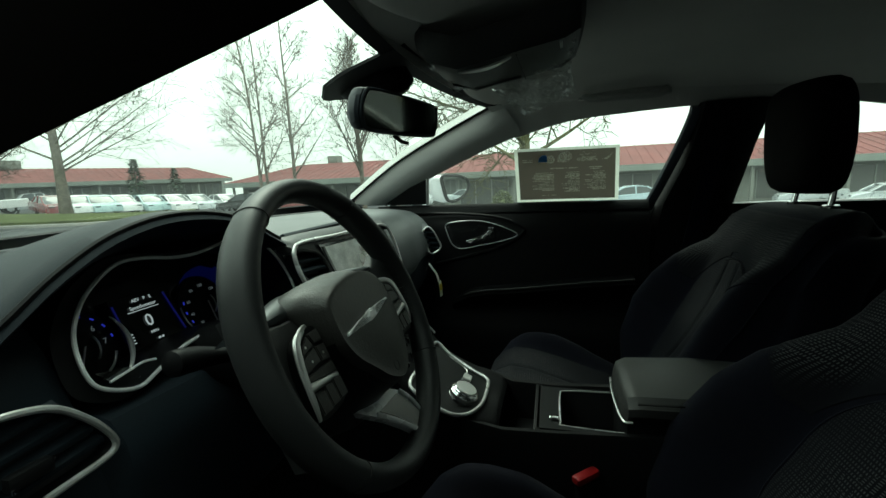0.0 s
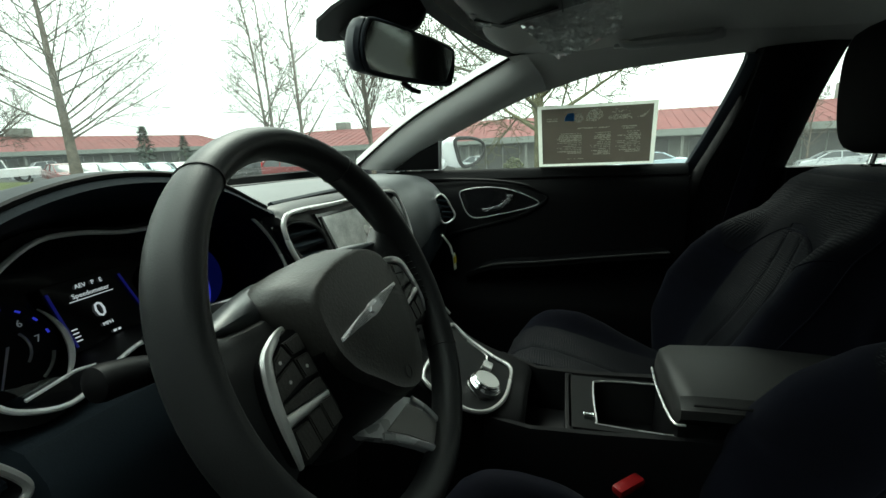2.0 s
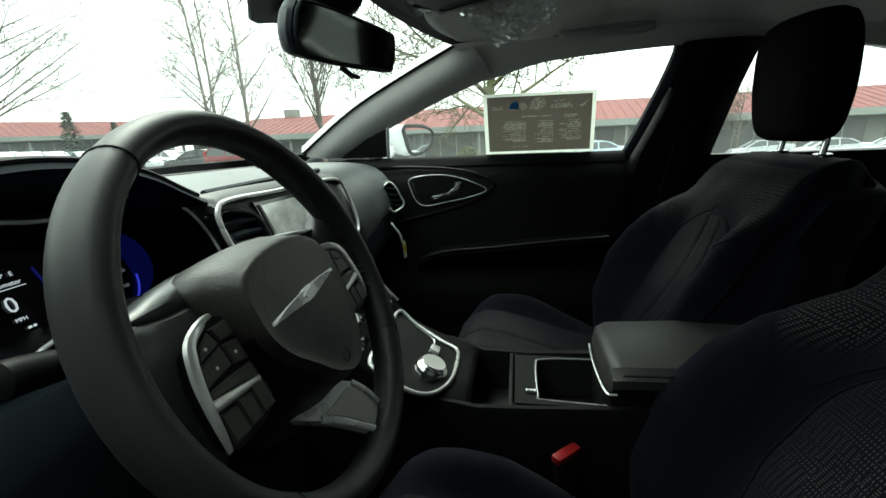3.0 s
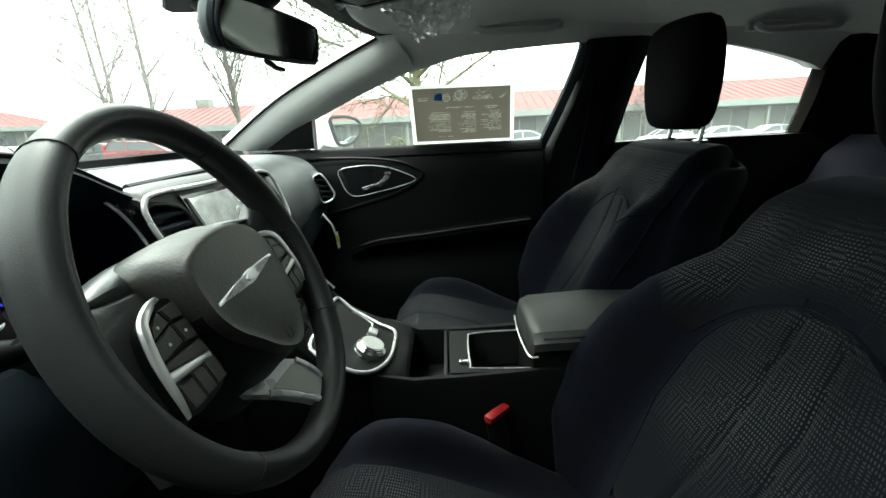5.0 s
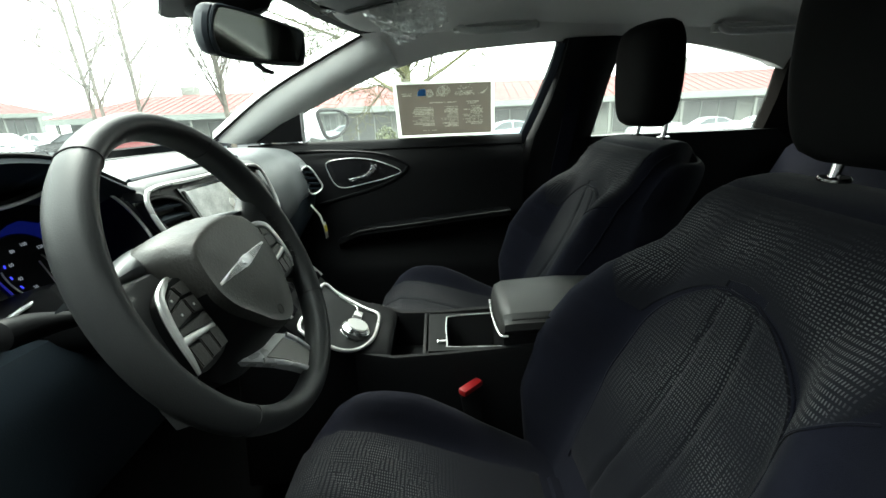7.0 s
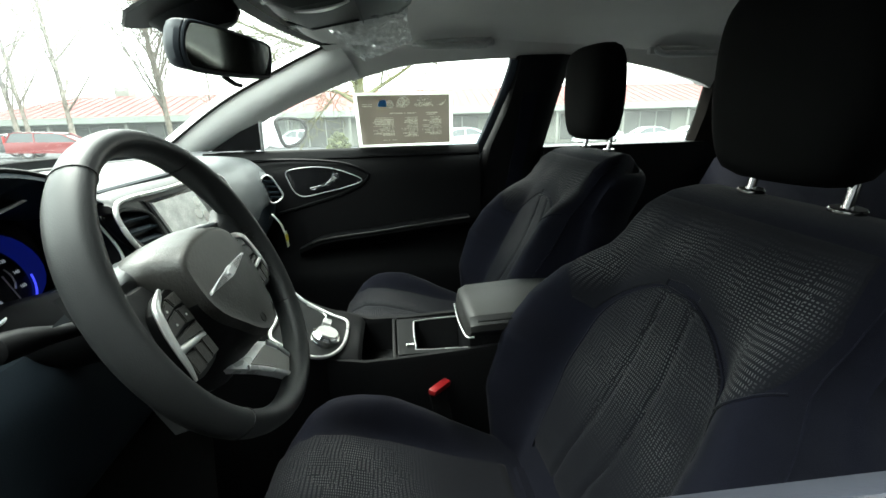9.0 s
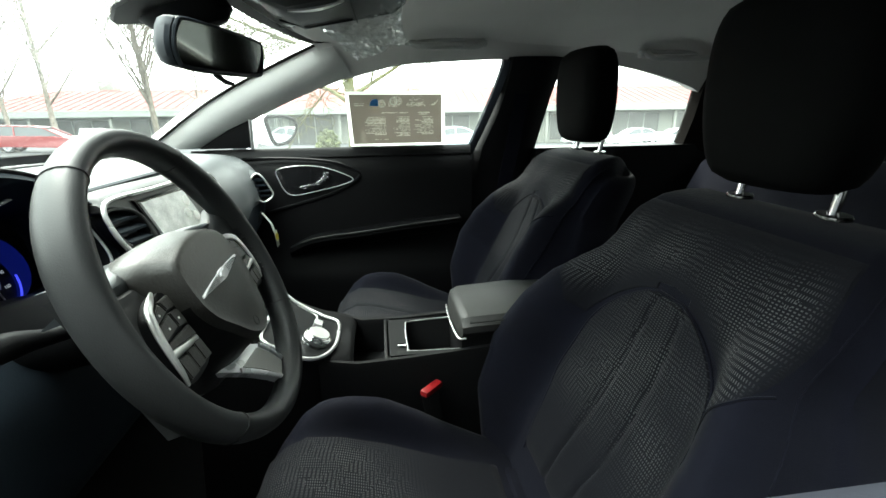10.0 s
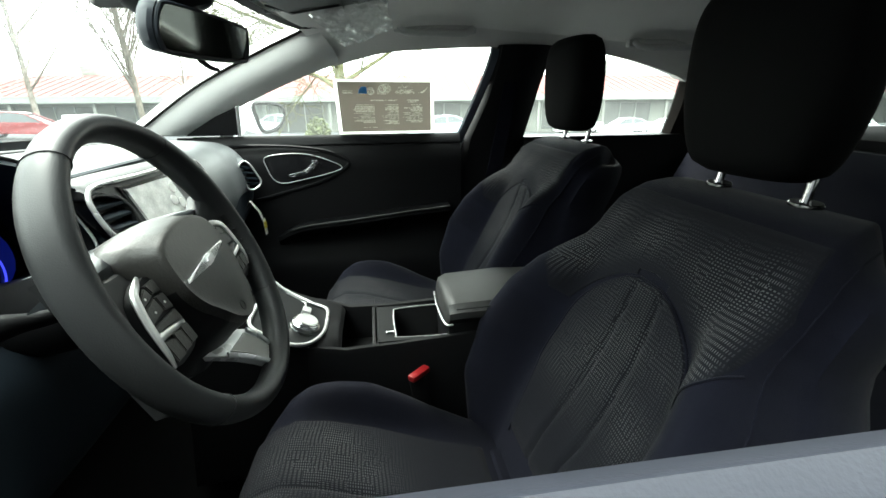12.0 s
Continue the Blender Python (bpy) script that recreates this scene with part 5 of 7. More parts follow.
def on_emblem(a, b, out):
    a, b = a * 0.90, b * 1.15
    return on_wheel(a * math.cos(ER) - b * math.sin(ER), a * math.sin(ER) + b * math.cos(ER), out + 0.0078 - 0.6 * a * a)


emb = part("emblem", slab([on_emblem(a, b, 0.0140) for a, b in wing], -WN * 0.0030, 0.0008), "bright", wheel, "chrome winged emblem")
for k in range(5):
    y = -0.0022 + 0.0013 * k
    for sgn in (-1, 1):
        part("wing_groove", tube([on_emblem(sgn * 0.014, y, 0.0142), on_emblem(sgn * 0.036, y * 0.8, 0.0143), on_emblem(sgn * (0.060 - 0.004 * abs(k - 1)), y * 0.6, 0.0143)], 0.00025, 4), "plastic", emb)
part("emblem_core", slab([on_emblem(a, b + 0.0005, 0.0150) for a, b in ((-0.012, 0), (-0.007, 0.0030), (0.007, 0.0030), (0.012, 0), (0.007, -0.0030), (-0.007, -0.0030))], -WN * 0.003, 0.0006), "bright", emb)
part("hub_mark", tube([on_wheel(0.007 + 0.0055 * math.cos(a), -0.066 + 0.0055 * math.sin(a), 0.0180) for a in (k * math.pi / 8 for k in range(16))], 0.0005, 5, closed=True), "seal", hubp)

# side spokes with button pods
for sgn in (-1, 1):
    arm = []
    for a, hi, lo, o in ((0.060, 0.040, -0.050, -0.024), (0.080, 0.040, -0.052, -0.017), (0.100, 0.041, -0.055, -0.013), (0.120, 0.044, -0.060, -0.010), (0.137, 0.052, -0.068, -0.006), (0.152, 0.062, -0.078, -0.004)):
        arm.append([on_wheel(sgn * a, hi, o - 0.022), on_wheel(sgn * a, hi + 0.001, o - 0.010), on_wheel(sgn * a, hi - 0.005, o), on_wheel(sgn * a, hi - 0.016, o + 0.004), on_wheel(sgn * a, mix(hi, lo, 0.5), o + 0.002), on_wheel(sgn * a, lo + 0.010, o + 0.002), on_wheel(sgn * a, lo, o - 0.004), on_wheel(sgn * a, lo + 0.002, o - 0.02)])
    sp = part("spoke", skin(arm, closed_ring=True, caps=True), "leather", wheel, "leather side spoke")
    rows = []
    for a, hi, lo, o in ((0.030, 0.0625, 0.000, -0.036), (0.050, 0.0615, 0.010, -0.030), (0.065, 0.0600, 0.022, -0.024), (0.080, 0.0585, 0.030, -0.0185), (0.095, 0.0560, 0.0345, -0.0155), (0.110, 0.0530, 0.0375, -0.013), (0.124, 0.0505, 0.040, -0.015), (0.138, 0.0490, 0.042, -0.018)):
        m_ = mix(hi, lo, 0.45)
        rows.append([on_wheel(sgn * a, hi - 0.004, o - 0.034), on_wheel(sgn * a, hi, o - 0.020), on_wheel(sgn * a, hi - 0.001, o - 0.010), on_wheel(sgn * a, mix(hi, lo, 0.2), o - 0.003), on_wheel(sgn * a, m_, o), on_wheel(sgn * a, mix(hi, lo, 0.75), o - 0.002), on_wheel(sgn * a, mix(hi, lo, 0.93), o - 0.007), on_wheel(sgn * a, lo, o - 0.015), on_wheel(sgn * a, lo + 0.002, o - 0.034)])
    part("shoulder", skin(rows, closed_ring=True, caps=True), "hub_top", sp, "grained vinyl shoulder of the spoke, coloured as lit through the windshield")
    pod = [(0.078, 0.022), (0.100, 0.021), (0.112, 0.016), (0.118, 0.010), (0.124, -0.005), (0.127, -0.022), (0.128, -0.036), (0.127, -0.048), (0.115, -0.054), (0.078, -0.050), (0.075, -0.02)]
    loop = smooth_line([on_wheel(sgn * a, b, 0.002) for a, b in pod], 3, closed=True)
    part("pod_plate", slab(loop, -WN * 0.012), "plastic", sp)
    rimline = smooth_line([on_wheel(sgn * a, b, o) for a, b, o in ((0.076, 0.025, -0.008), (0.088, 0.025, -0.002), (0.102, 0.023, 0.003), (0.114, 0.018, 0.005), (0.120, 0.010, 0.006), (0.125, -0.005, 0.006), (0.128, -0.022, 0.006), (0.129, -0.038, 0.005), (0.128, -0.050, 0.002))], 5)
    part("pod_trim", tube(rimline, [0.0022 + 0.0024 * math.sin(math.pi * k / (len(rimline) - 1)) for k in range(len(rimline))], 8, flat=0.6, up=WN), "satin", sp, "satin silver pod trim")
    part("pod_bar", tube([on_wheel(sgn * 0.127, -0.0215, 0.005), on_wheel(sgn * 0.10, -0.0255, 0.004), on_wheel(sgn * 0.078, -0.029, 0.002)], [0.0042, 0.0034, 0.003], 8, flat=0.6, up=WN), "satin", sp, "silver bar across the pod")
    for quad in (((0.079, 0.007), (0.093, 0.009), (0.096, 0.019), (0.079, 0.019)), ((0.095, 0.008), (0.1165, 0.004), (0.111, 0.013), (0.098, 0.018)),
                 ((0.079, -0.012), (0.0925, -0.009), (0.0935, 0.006), (0.079, 0.004)), ((0.0945, -0.008), (0.1225, -0.011), (0.118, 0.0025), (0.0955, 0.0065)),
                 ((0.079, -0.0255), (0.123, -0.0175), (0.1225, -0.0125), (0.080, -0.014))):
        part("wheel_button", slab([on_wheel(sgn * a, b, 0.0055) for a, b in quad], -WN * 0.006, 0.001), "hub", sp)
    for a0, a1 in ((0.079, 0.0925), (0.0935, 0.107), (0.108, 0.1235)):
        part("wheel_button", slab([on_wheel(sgn * a, b, 0.0055) for a, b in ((a0, -0.0495), (a1, -0.0485), (a1, -0.028), (a0, -0.031))], -WN * 0.006, 0.001), "hub", sp)
    if sgn < 0:
        for a, b in ((0.107, 0.010), (0.087, -0.003), (0.107, -0.004)):
            part("button_mark", slab([on_wheel(sgn * a + 0.0013 * math.cos(w), b + 0.0013 * math.sin(w), 0.0059) for w in (k * math.pi / 4 for k in range(8))], -WN * 0.0004), "print_light", sp, "small pale symbol")
# lower spoke: a tapering leg with a bright raised edge
LEG_R = [(0.030, -0.092, -0.026), (0.040, -0.106, -0.013), (0.0465, -0.122, -0.008), (0.0510, -0.140, -0.005), (0.0540, -0.156, -0.003)]
LEG_L = [(-0.040, -0.086, -0.026), (-0.026, -0.102, -0.016), (-0.010, -0.119, -0.009), (0.007, -0.140, -0.003), (0.021, -0.159, 0.001)]


def leg_at(k, u, lift=0.0):
    a, b = Vector(LEG_L[k]), Vector(LEG_R[k])
    q = a.lerp(b, u)
    return on_wheel(q.x, q.y, q.z + lift)


ls = part("lower_spoke", skin([[leg_at(k, u) for u in (0, 0.25, 0.5, 0.75, 1)] + [leg_at(k, 1, -0.012), leg_at(k, 0, -0.012)] for k in range(5)], closed_ring=True, caps=True), "bright", wheel, "satin silver lower spoke")
part("spoke_inlay", skin([[leg_at(k, u, 0.0012) for u in (0.16, 0.5, 0.84)] + [leg_at(k, 0.84, -0.004), leg_at(k, 0.16, -0.004)] for k in range(1, 5)], closed_ring=True, caps=True), "spoke_metal", ls, "matt grey inlay")
edge_line = smooth_line([leg_at(k, 0.97, 0.001) for k in (1, 2, 3)] + [leg_at(4, 0.90, 0.001), leg_at(4, 0.5, 0.001), leg_at(4, 0.10, 0.001)] + [leg_at(k, 0.03, 0.001) for k in (3, 2, 1)], 5)
part("spoke_edge", tube(edge_line, 0.0036, 8, flat=0.6, up=WN), "bright", ls, "bright raised edge")
# column, shroud and stalk
part("column", tube([on_wheel(0, 0, -0.03), on_wheel(0, 0.01, -0.10), on_wheel(0, 0.03, -0.20)], [0.045, 0.045, 0.042], 24), "plastic", wheel, "black steering column cover")
line = smooth_line([on_wheel(-0.04, 0.020, -0.104), on_wheel(-0.075, 0.030, -0.102), on_wheel(-0.105, 0.040, -0.100), on_wheel(-0.128, 0.046, -0.099), on_wheel(-0.145, 0.049, -0.098)], 4)
part("stalk", tube(line, [table_at([(0, 0.007), (0.35, 0.008), (0.6, 0.0115), (0.9, 0.0125), (0.96, 0.011), (1.0, 0.004)], k / (len(line) - 1)) for k in range(len(line))], 16), "plastic", wheel, "black multifunction stalk")


# ---- seats ----
BLEN = 0.485


SPINE = [(0, -0.475, 0.455), (0.12, -0.528, 0.580), (0.25, -0.560, 0.640), (0.5, -0.612, 0.748), (0.70, -0.655, 0.838), (0.82, -0.686, 0.898), (0.89, -0.715, 0.935), (0.94, -0.752, 0.960), (0.97, -0.800, 0.970), (0.985, -0.828, 0.966), (1.0, -0.856, 0.948)]


def back_half(s):
    return table_at([(0, 0.245), (0.10, 0.290), (0.28, 0.305), (0.48, 0.284), (0.60, 0.254), (0.68, 0.228), (0.74, 0.217), (0.80, 0.216), (0.88, 0.213), (0.93, 0.204), (0.96, 0.192), (0.98, 0.172), (1.0, 0.138)], s)


def spine_at(s):
    return Vector((0, table_at([(a, b) for a, b, c in SPINE], s), table_at([(a, c) for a, b, c in SPINE], s)))


def spine_normal(s):
    d = spine_at(min(1, s + 0.03)) - spine_at(max(0, s - 0.03))
    return Vector((0, d.z, -d.y)).normalized()


def back_front(u, s):
    """Height of the backrest's front over its middle plane; u from -1 to 1 across."""
    a = abs(u)
    bol = table_at([(0, 0.03), (0.08, 0.072), (0.25, 0.088), (0.45, 0.078), (0.60, 0.058), (0.69, 0.034), (0.75, 0.010), (0.80, 0.0), (1, 0.0)], s)
    v = -0.020 * math.sin(math.pi * min(1, s / 0.80)) * max(0, 1 - (a / 0.62) ** 2)
    v += bol * ease((a - 0.48) / 0.30)
    v -= (0.045 + bol * 0.9) * ease((a - 0.80) / 0.20) ** 1.7
    return v


def back_point(u, s, lift=0.0):
    return spine_at(s) + Vector((u * back_half(s), 0, 0)) + spine_normal(s) * (back_front(u, s) + lift)




def cushion_half(t):
    return table_at([(0, 0.165), (0.1, 0.200), (0.4, 0.222), (0.8, 0.222), (1, 0.205)], t)


def cushion_point(u, t, lift=0.0):
    """t from the front edge, 0, to the back, 1."""
    a = abs(u)
    y = mix(-0.050, -0.56, t) - 0.05 * a ** 4 * (1 - t)
    bol = table_at([(0, 0.0), (0.1, 0.016), (0.2, 0.030), (0.36, 0.042), (0.5, 0.034), (0.62, 0.020), (0.75, 0.004), (1, 0.0)], t)
    z = table_at([(0, 0.520), (0.04, 0.560), (0.10, 0.585), (0.16, 0.594), (0.26, 0.584), (0.4, 0.556), (0.6, 0.512), (0.8, 0.478), (1, 0.455)], t)
    z += bol * ease((a - 0.52) / 0.26) - (0.035 + bol) * ease((a - 0.80) / 0.20) ** 1.8
    return Vector((u * cushion_half(t) - 0.010, y, z + lift))


def shell_grid(fn, nu, nv, back):
    """A padded body: a front skin of fn(u, v) closed by a back that lies at the vector back from it."""
    rows = []
    for i in range(nv + 1):
        v = i / nv
        near = [fn(2 * k / nu - 1, v) for k in range(nu + 1)]
        far = [fn((2 * k / nu - 1) * mix(0.94, 0.86, v), v) for k in range(nu + 1)]
        flat = [Vector(back(q, v)) for q in far]
        right = [near[-1].lerp(flat[-1], t) + Vector((0.016 * math.sin(math.pi * t), 0, 0)) for t in (0.12, 0.3, 0.5, 0.7, 0.88)]
        left = [flat[0].lerp(near[0], t) - Vector((0.016 * math.sin(math.pi * t), 0, 0)) for t in (0.12, 0.3, 0.5, 0.7, 0.88)]
        rows.append(near + right + list(reversed(flat)) + left)
    return skin(rows, closed_ring=True, caps=True)


def patch(fn, u0, u1, v0, v1, nu, nv, lift, seams=(), shape=None, scale=(1, 1), fade=lambda v, u: 1.0, cross=()):
    """A sewn-in panel that lies on a padded body."""
    rows, uv, weave = [], [], []
    for i in range(nv + 1):
        weave.append([min(1.0, 0.35 + 4 * min(k, nu - k) / nu) * fade(i / nv, k / nu) for k in range(nu + 1)])
        v = mix(v0, v1, i / nv)
        a, b = shape(v) if shape else (u0, u1)
        row, line = [], []
        for k in range(nu + 1):
            u = mix(a, b, k / nu)
            dip = max([math.exp(-((u - s) / 0.018) ** 2) for s in seams] + [math.exp(-((v - c) / 0.010) ** 2) for c in cross] + [0])
            edge = min(k, nu - k, i, nv - i)
            h = lift * (1 - 0.9 * dip) if edge else -0.004
            row.append(fn(u, v, h))
            line.append((u * scale[0], v * scale[1]))
        rows.append(row)
        uv.append(line)
    return skin(rows, uv=uv, weave=weave)


def arch(v):
    """The half width of the ribbed insert, rounded at its top."""
    w = 0.49 * (0.80 + 0.20 * ease(v / 0.35))
    if v > 0.50:
        w *= math.sqrt(max(0.02, 1 - ((v - 0.50) / 0.225) ** 2))
    return -w * 1.16, w * 0.98


def build_seat(name, label, cushion_drop=0.0):
    def cushion_at(u, t, lift=0.0):
        return cushion_point(u, t, lift) - Vector((0, 0, cushion_drop * (1 - t)))

    st = thing(name, (0, -0.35, 0.28), label, "car seat", "front seats")
    body = shell_grid(back_point, 112, 80, lambda q, v: Vector((q.x, mix(-0.62, -0.870, v ** 0.85), mix(0.49, 0.928, v))))
    back = part("backrest", body, "cloth", st, "black cloth backrest with side bolsters")
    part("ribbed_insert", patch(back_point, 0, 0, 0.06, 0.72, 48, 44, 0.006, (-0.155, 0.095), arch, (0.25, BLEN), lambda v, u: ease((v - 0.12) / 0.4)), "woven", back, "black cloth woven with pale stitches")

    def yoke(side):
        rows, uv, weave = [], [], []
        for i in range(49):
            v = mix(0.52, 0.925, i / 48)
            a = abs(arch(min(v, 0.722))[0 if side < 0 else 1]) + 0.05 if v < 0.745 else 0.0
            b = table_at([(0.52, 0.62), (0.58, 0.70), (0.64, 0.83), (0.68, 0.88), (0.74, 0.90), (0.8, 0.90), (0.945, 0.84)], v)
            a = min(a, b - 0.02)
            row, line, dens = [], [], []
            for k in range(37):
                u = side * mix(a, b, k / 36)
                edge = min(36 - k, i, 48 - i) if v > 0.745 else min(k, 36 - k, i)
                row.append(back_point(u, v, 0.0018 if edge else -0.002))
                line.append((u * 0.25, v * BLEN))
                inner = ease((math.hypot(u * 0.9, max(0, v - 0.50) * 2.1) - 0.52) / 0.16)
                dens.append(inner * ease((36 - k) / 7) * ease((0.918 - v) / 0.09) * ease((v - 0.52) / 0.10))
            rows.append(row)
            uv.append(line)
            weave.append(dens)
        return skin(rows, uv=uv, weave=weave)

    for side in (-1, 1):
        part("yoke_panel", yoke(side), "woven", back, "black cloth woven with pale dots")
    for side in (-1, 1):
        edge = [back_point(side * table_at([(0.0, 0.88), (0.6, 0.92), (0.97, 0.92)], v), v, 0.001) for v in (mix(0.0, 0.96, k / 28) for k in range(29))]
        part("piping", tube(edge, 0.0015, 6), "cloth", back)
    seam = [back_point(-table_at([(0.45, 0.585), (0.52, 0.60), (0.58, 0.69), (0.64, 0.82), (0.675, 0.89)], v), v, 0.0006) for v in (mix(0.46, 0.675, k / 16) for k in range(17))]
    part("bolster_seam", tube(smooth_line(seam, 2), 0.0016, 6), "cloth", back)
    border = [back_point(arch(v)[0], v, 0.0015) for v in (mix(0.06, 0.72, k / 30) for k in range(31))] + [back_point(arch(v)[1], v, 0.0015) for v in (mix(0.72, 0.06, k / 30) for k in range(31))]
    part("insert_welt", tube(border, 0.0022, 6), "cloth", back)
    cush = shell_grid(cushion_at, 48, 40, lambda q, v: (q.x, q.y, 0.42))
    cu = part("seat_cushion", cush, "cloth", st, "black cloth seat cushion with bolsters")
    part("cushion_insert", patch(cushion_at, -0.54, 0.54, 0.02, 0.80, 40, 34, 0.006, (-0.10,), None, (0.25, 0.5), lambda v, u: ease((0.75 - v) / 0.4), (0.125,)), "woven", cu, "woven cloth panel with pale stitches")
    part("cushion_rear_panel", patch(cushion_at, -0.54, 0.54, 0.81, 0.97, 30, 10, 0.006, (), None, (0.25, 0.5)), "cloth", cu)
    part("seat_base", box((0.40, 0.42, 0.16), (-0.01, -0.32, 0.36), 0.03), "plastic", st)
    part("seat_frame", box((0.40, 0.52, 0.012), (0, -0.33, 0.286), 0.003), "plastic", st)
    # headrest on two chrome posts
    top = back_point(0, 1.0)
    hc = Vector((0, -0.779, 1.114))
    rows = []
    for k in range(25):
        t = k / 24
        z = mix(-0.116, 0.118, t)
        e = math.sqrt(max(0.0, 1 - abs(2 * t - 1) ** (5 if t < 0.5 else 3.6)))
        w, dd = (0.100 + 0.018 * ease(t / 0.5)) * mix(0.72, 1, e), 0.050 * mix(0.55, 1, e)
        ring = []
        for j in range(28):
            a = 2 * math.pi * j / 28
            ca, sa = math.cos(a), math.sin(a)
            p = 2 / 5.0
            xx = w * math.copysign(abs(ca) ** p, ca)
            yy = dd * math.copysign(abs(sa) ** p, sa) - (0.014 * (xx / w) ** 2 if sa > 0 else 0)
            ring.append(hc + Vector((xx, yy + 0.03 * z, z)))
        rows.append(ring)
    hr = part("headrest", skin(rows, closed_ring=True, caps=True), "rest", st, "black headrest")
    for x in (-0.0705, 0.0705):
        foot = Vector((x, -0.806, 0.971))
        part("headrest_post", tube([foot + Vector((0, 0.006, -0.03)), foot + Vector((0, -0.002, 0.02)), foot + Vector((0, -0.004, 0.06))], 0.0062, 14), "chrome", st, "chrome headrest post")
        rings = [[foot + Vector((0.021 * k * math.cos(a), 0.013 * k * math.sin(a), h - 0.10 * 0.013 * k * math.sin(a))) for a in (2 * math.pi * j / 24 for j in range(24))] for k, h in ((1.0, -0.006), (1.05, 0.0005), (0.95, 0.003), (0.4, 0.0035))]
        part("post_collar", skin(rings, closed_ring=True, caps=True), "gloss", st, "black oval post collar")
    return st


seat = build_seat("driver_seat", "black cloth driver seat with patterned insert and headrest")
seat.location.x += -0.336
other = build_seat("passenger_seat", "black cloth passenger seat with patterned insert and headrest", 0.05)
other.location = (0.345, -0.35 - 0.053, 0.28 + 0.014)


# belt buckles and anchor
bk = thing("seat_belt_buckle", (-0.135, -0.36, 0.50), "black seat belt buckle with a red release button", "belt buckle")
tilt = Matrix.Rotation(radians(-8), 3, "X")
part("buckle_body", box((0.016, 0.034, 0.10), (-0.126, -0.352, 0.530), 0.006, turn=tilt), "carpet", bk)
part("release_button", box((0.050, 0.018, 0.013), (-0.128, -0.349, 0.587), 0.005, turn=Matrix.Rotation(radians(-47), 3, "Z")), "red", bk, "red release button")
belt = thing("seat_belt", (0.69, -0.68, 0.60), "black seat belt hanging down the door pillar", "seat belt")
part("webbing", ribbon([(0.632, -0.735, 1.19), (0.66, -0.715, 1.0), (0.672, -0.68, 0.80), (0.672, -0.66, 0.62)], [(0.632, -0.785, 1.19), (0.66, -0.765, 1.0), (0.672, -0.73, 0.80), (0.672, -0.71, 0.62)], (0.002, 0, 0)), "cloth", belt)
part("tongue", box((0.012, 0.05, 0.045), (0.656, -0.665, 0.775), 0.005), "plastic", belt, "black belt tongue")
part("tongue_plate", box((0.008, 0.030, 0.034), (0.646, -0.646, 0.760), 0.003), "satin", belt, "metal tongue plate")
part("belt_slider", box((0.012, 0.05, 0.07), (0.645, -0.76, 1.19), 0.006), "plastic", belt)

# rear bench
rb = thing("back_bench", (0, -1.5, 0.28), "black cloth rear bench seat", "rear seat")
rows = []
for k in range(25):
    x = mix(-0.66, 0.66, k / 24)
    d = 0.025 * math.cos(x / 0.66 * math.pi * 2)
    rows.append([(x, -1.30 + d * 0.3, 0.42), (x, -1.33 + d, 0.55), (x, -1.50 + d, 0.90), (x, -1.56 + d * 0.5, 0.955), (x, -1.64, 0.95), (x, -1.64, 0.40)])
part("bench_back", skin(rows, closed_ring=True, caps=True), "cloth", rb)
part("bench_cushion", box((1.30, 0.48, 0.16), (0, -1.18, 0.46), 0.05, 3), "cloth", rb)
part("bench_base", box((1.26, 0.5, 0.12), (0, -1.25, 0.34), 0.02), "carpet", rb)
for x in (-0.36, 0.36):
    h = part("rear_headrest", box((0.25, 0.08, 0.13), (x, -1.58, 1.02), 0.035, 4), "cloth", rb, "low black headrest")

# ---- mirror and roof fittings ----
mr = thing("rear_view_mirror", (-0.025, -0.01, 1.15), "black rear-view mirror with dark glass", "rear-view mirror")
AX, UPM, FACE = Vector((0.969, -0.247, -0.010)), Vector((-0.026, -0.1425, 0.9894)), Vector((-0.246, -0.958, -0.145))
MC = Vector((-0.025, -0.029, 1.194))
mo = [(-0.121, 0.006), (-0.115, 0.023), (-0.098, 0.031), (0, 0.032), (0.104, 0.029), (0.117, 0.020), (0.121, 0.0), (0.118, -0.018), (0.104, -0.028), (0, -0.033), (-0.096, -0.033), (-0.113, -0.026), (-0.121, -0.010)]
ml = smooth_line([Vector((a, b, 0)) for a, b in mo], 4, closed=True)


def on_mirror(p, k, out):
    return MC + AX * p.x * k + UPM * p.y * k + FACE * out


part("housing", skin([[on_mirror(p, k, o) for p in ml] for k, o in ((0.2, -0.046), (0.5, -0.044), (0.78, -0.038), (0.95, -0.027), (1.03, -0.014), (1.055, -0.002), (1.03, 0.004), (0.98, 0.005), (0.9, 0.001))], closed_ring=True, caps=True), "shell", mr)
part("mirror_bezel", tube([on_mirror(p, 0.985, 0.006) for p in ml], 0.0036, 8, closed=True), "shell", mr, "smooth dark bezel")
part("mirror_glass", slab([on_mirror(p, 0.945, 0.0060 + p.y * 0.10) for p in ml], -FACE * 0.004), "mirror", mr, "dimmed mirror glass")
part("dimming_tab", tube([MC - UPM * 0.036 + FACE * -0.012, MC - UPM * 0.046 + FACE * 0.006, MC - UPM * 0.048 + FACE * 0.02], [0.005, 0.004, 0.003], 8), "plastic", mr, "small day and night tab")
part("mirror_stem", tube([MC + FACE * -0.04, MC + Vector((0.0, 0.05, 0.03)), ws_point(0.0, 0.90) + Vector((0, -0.01, -0.01))], 0.011, 10), "plastic", mr)


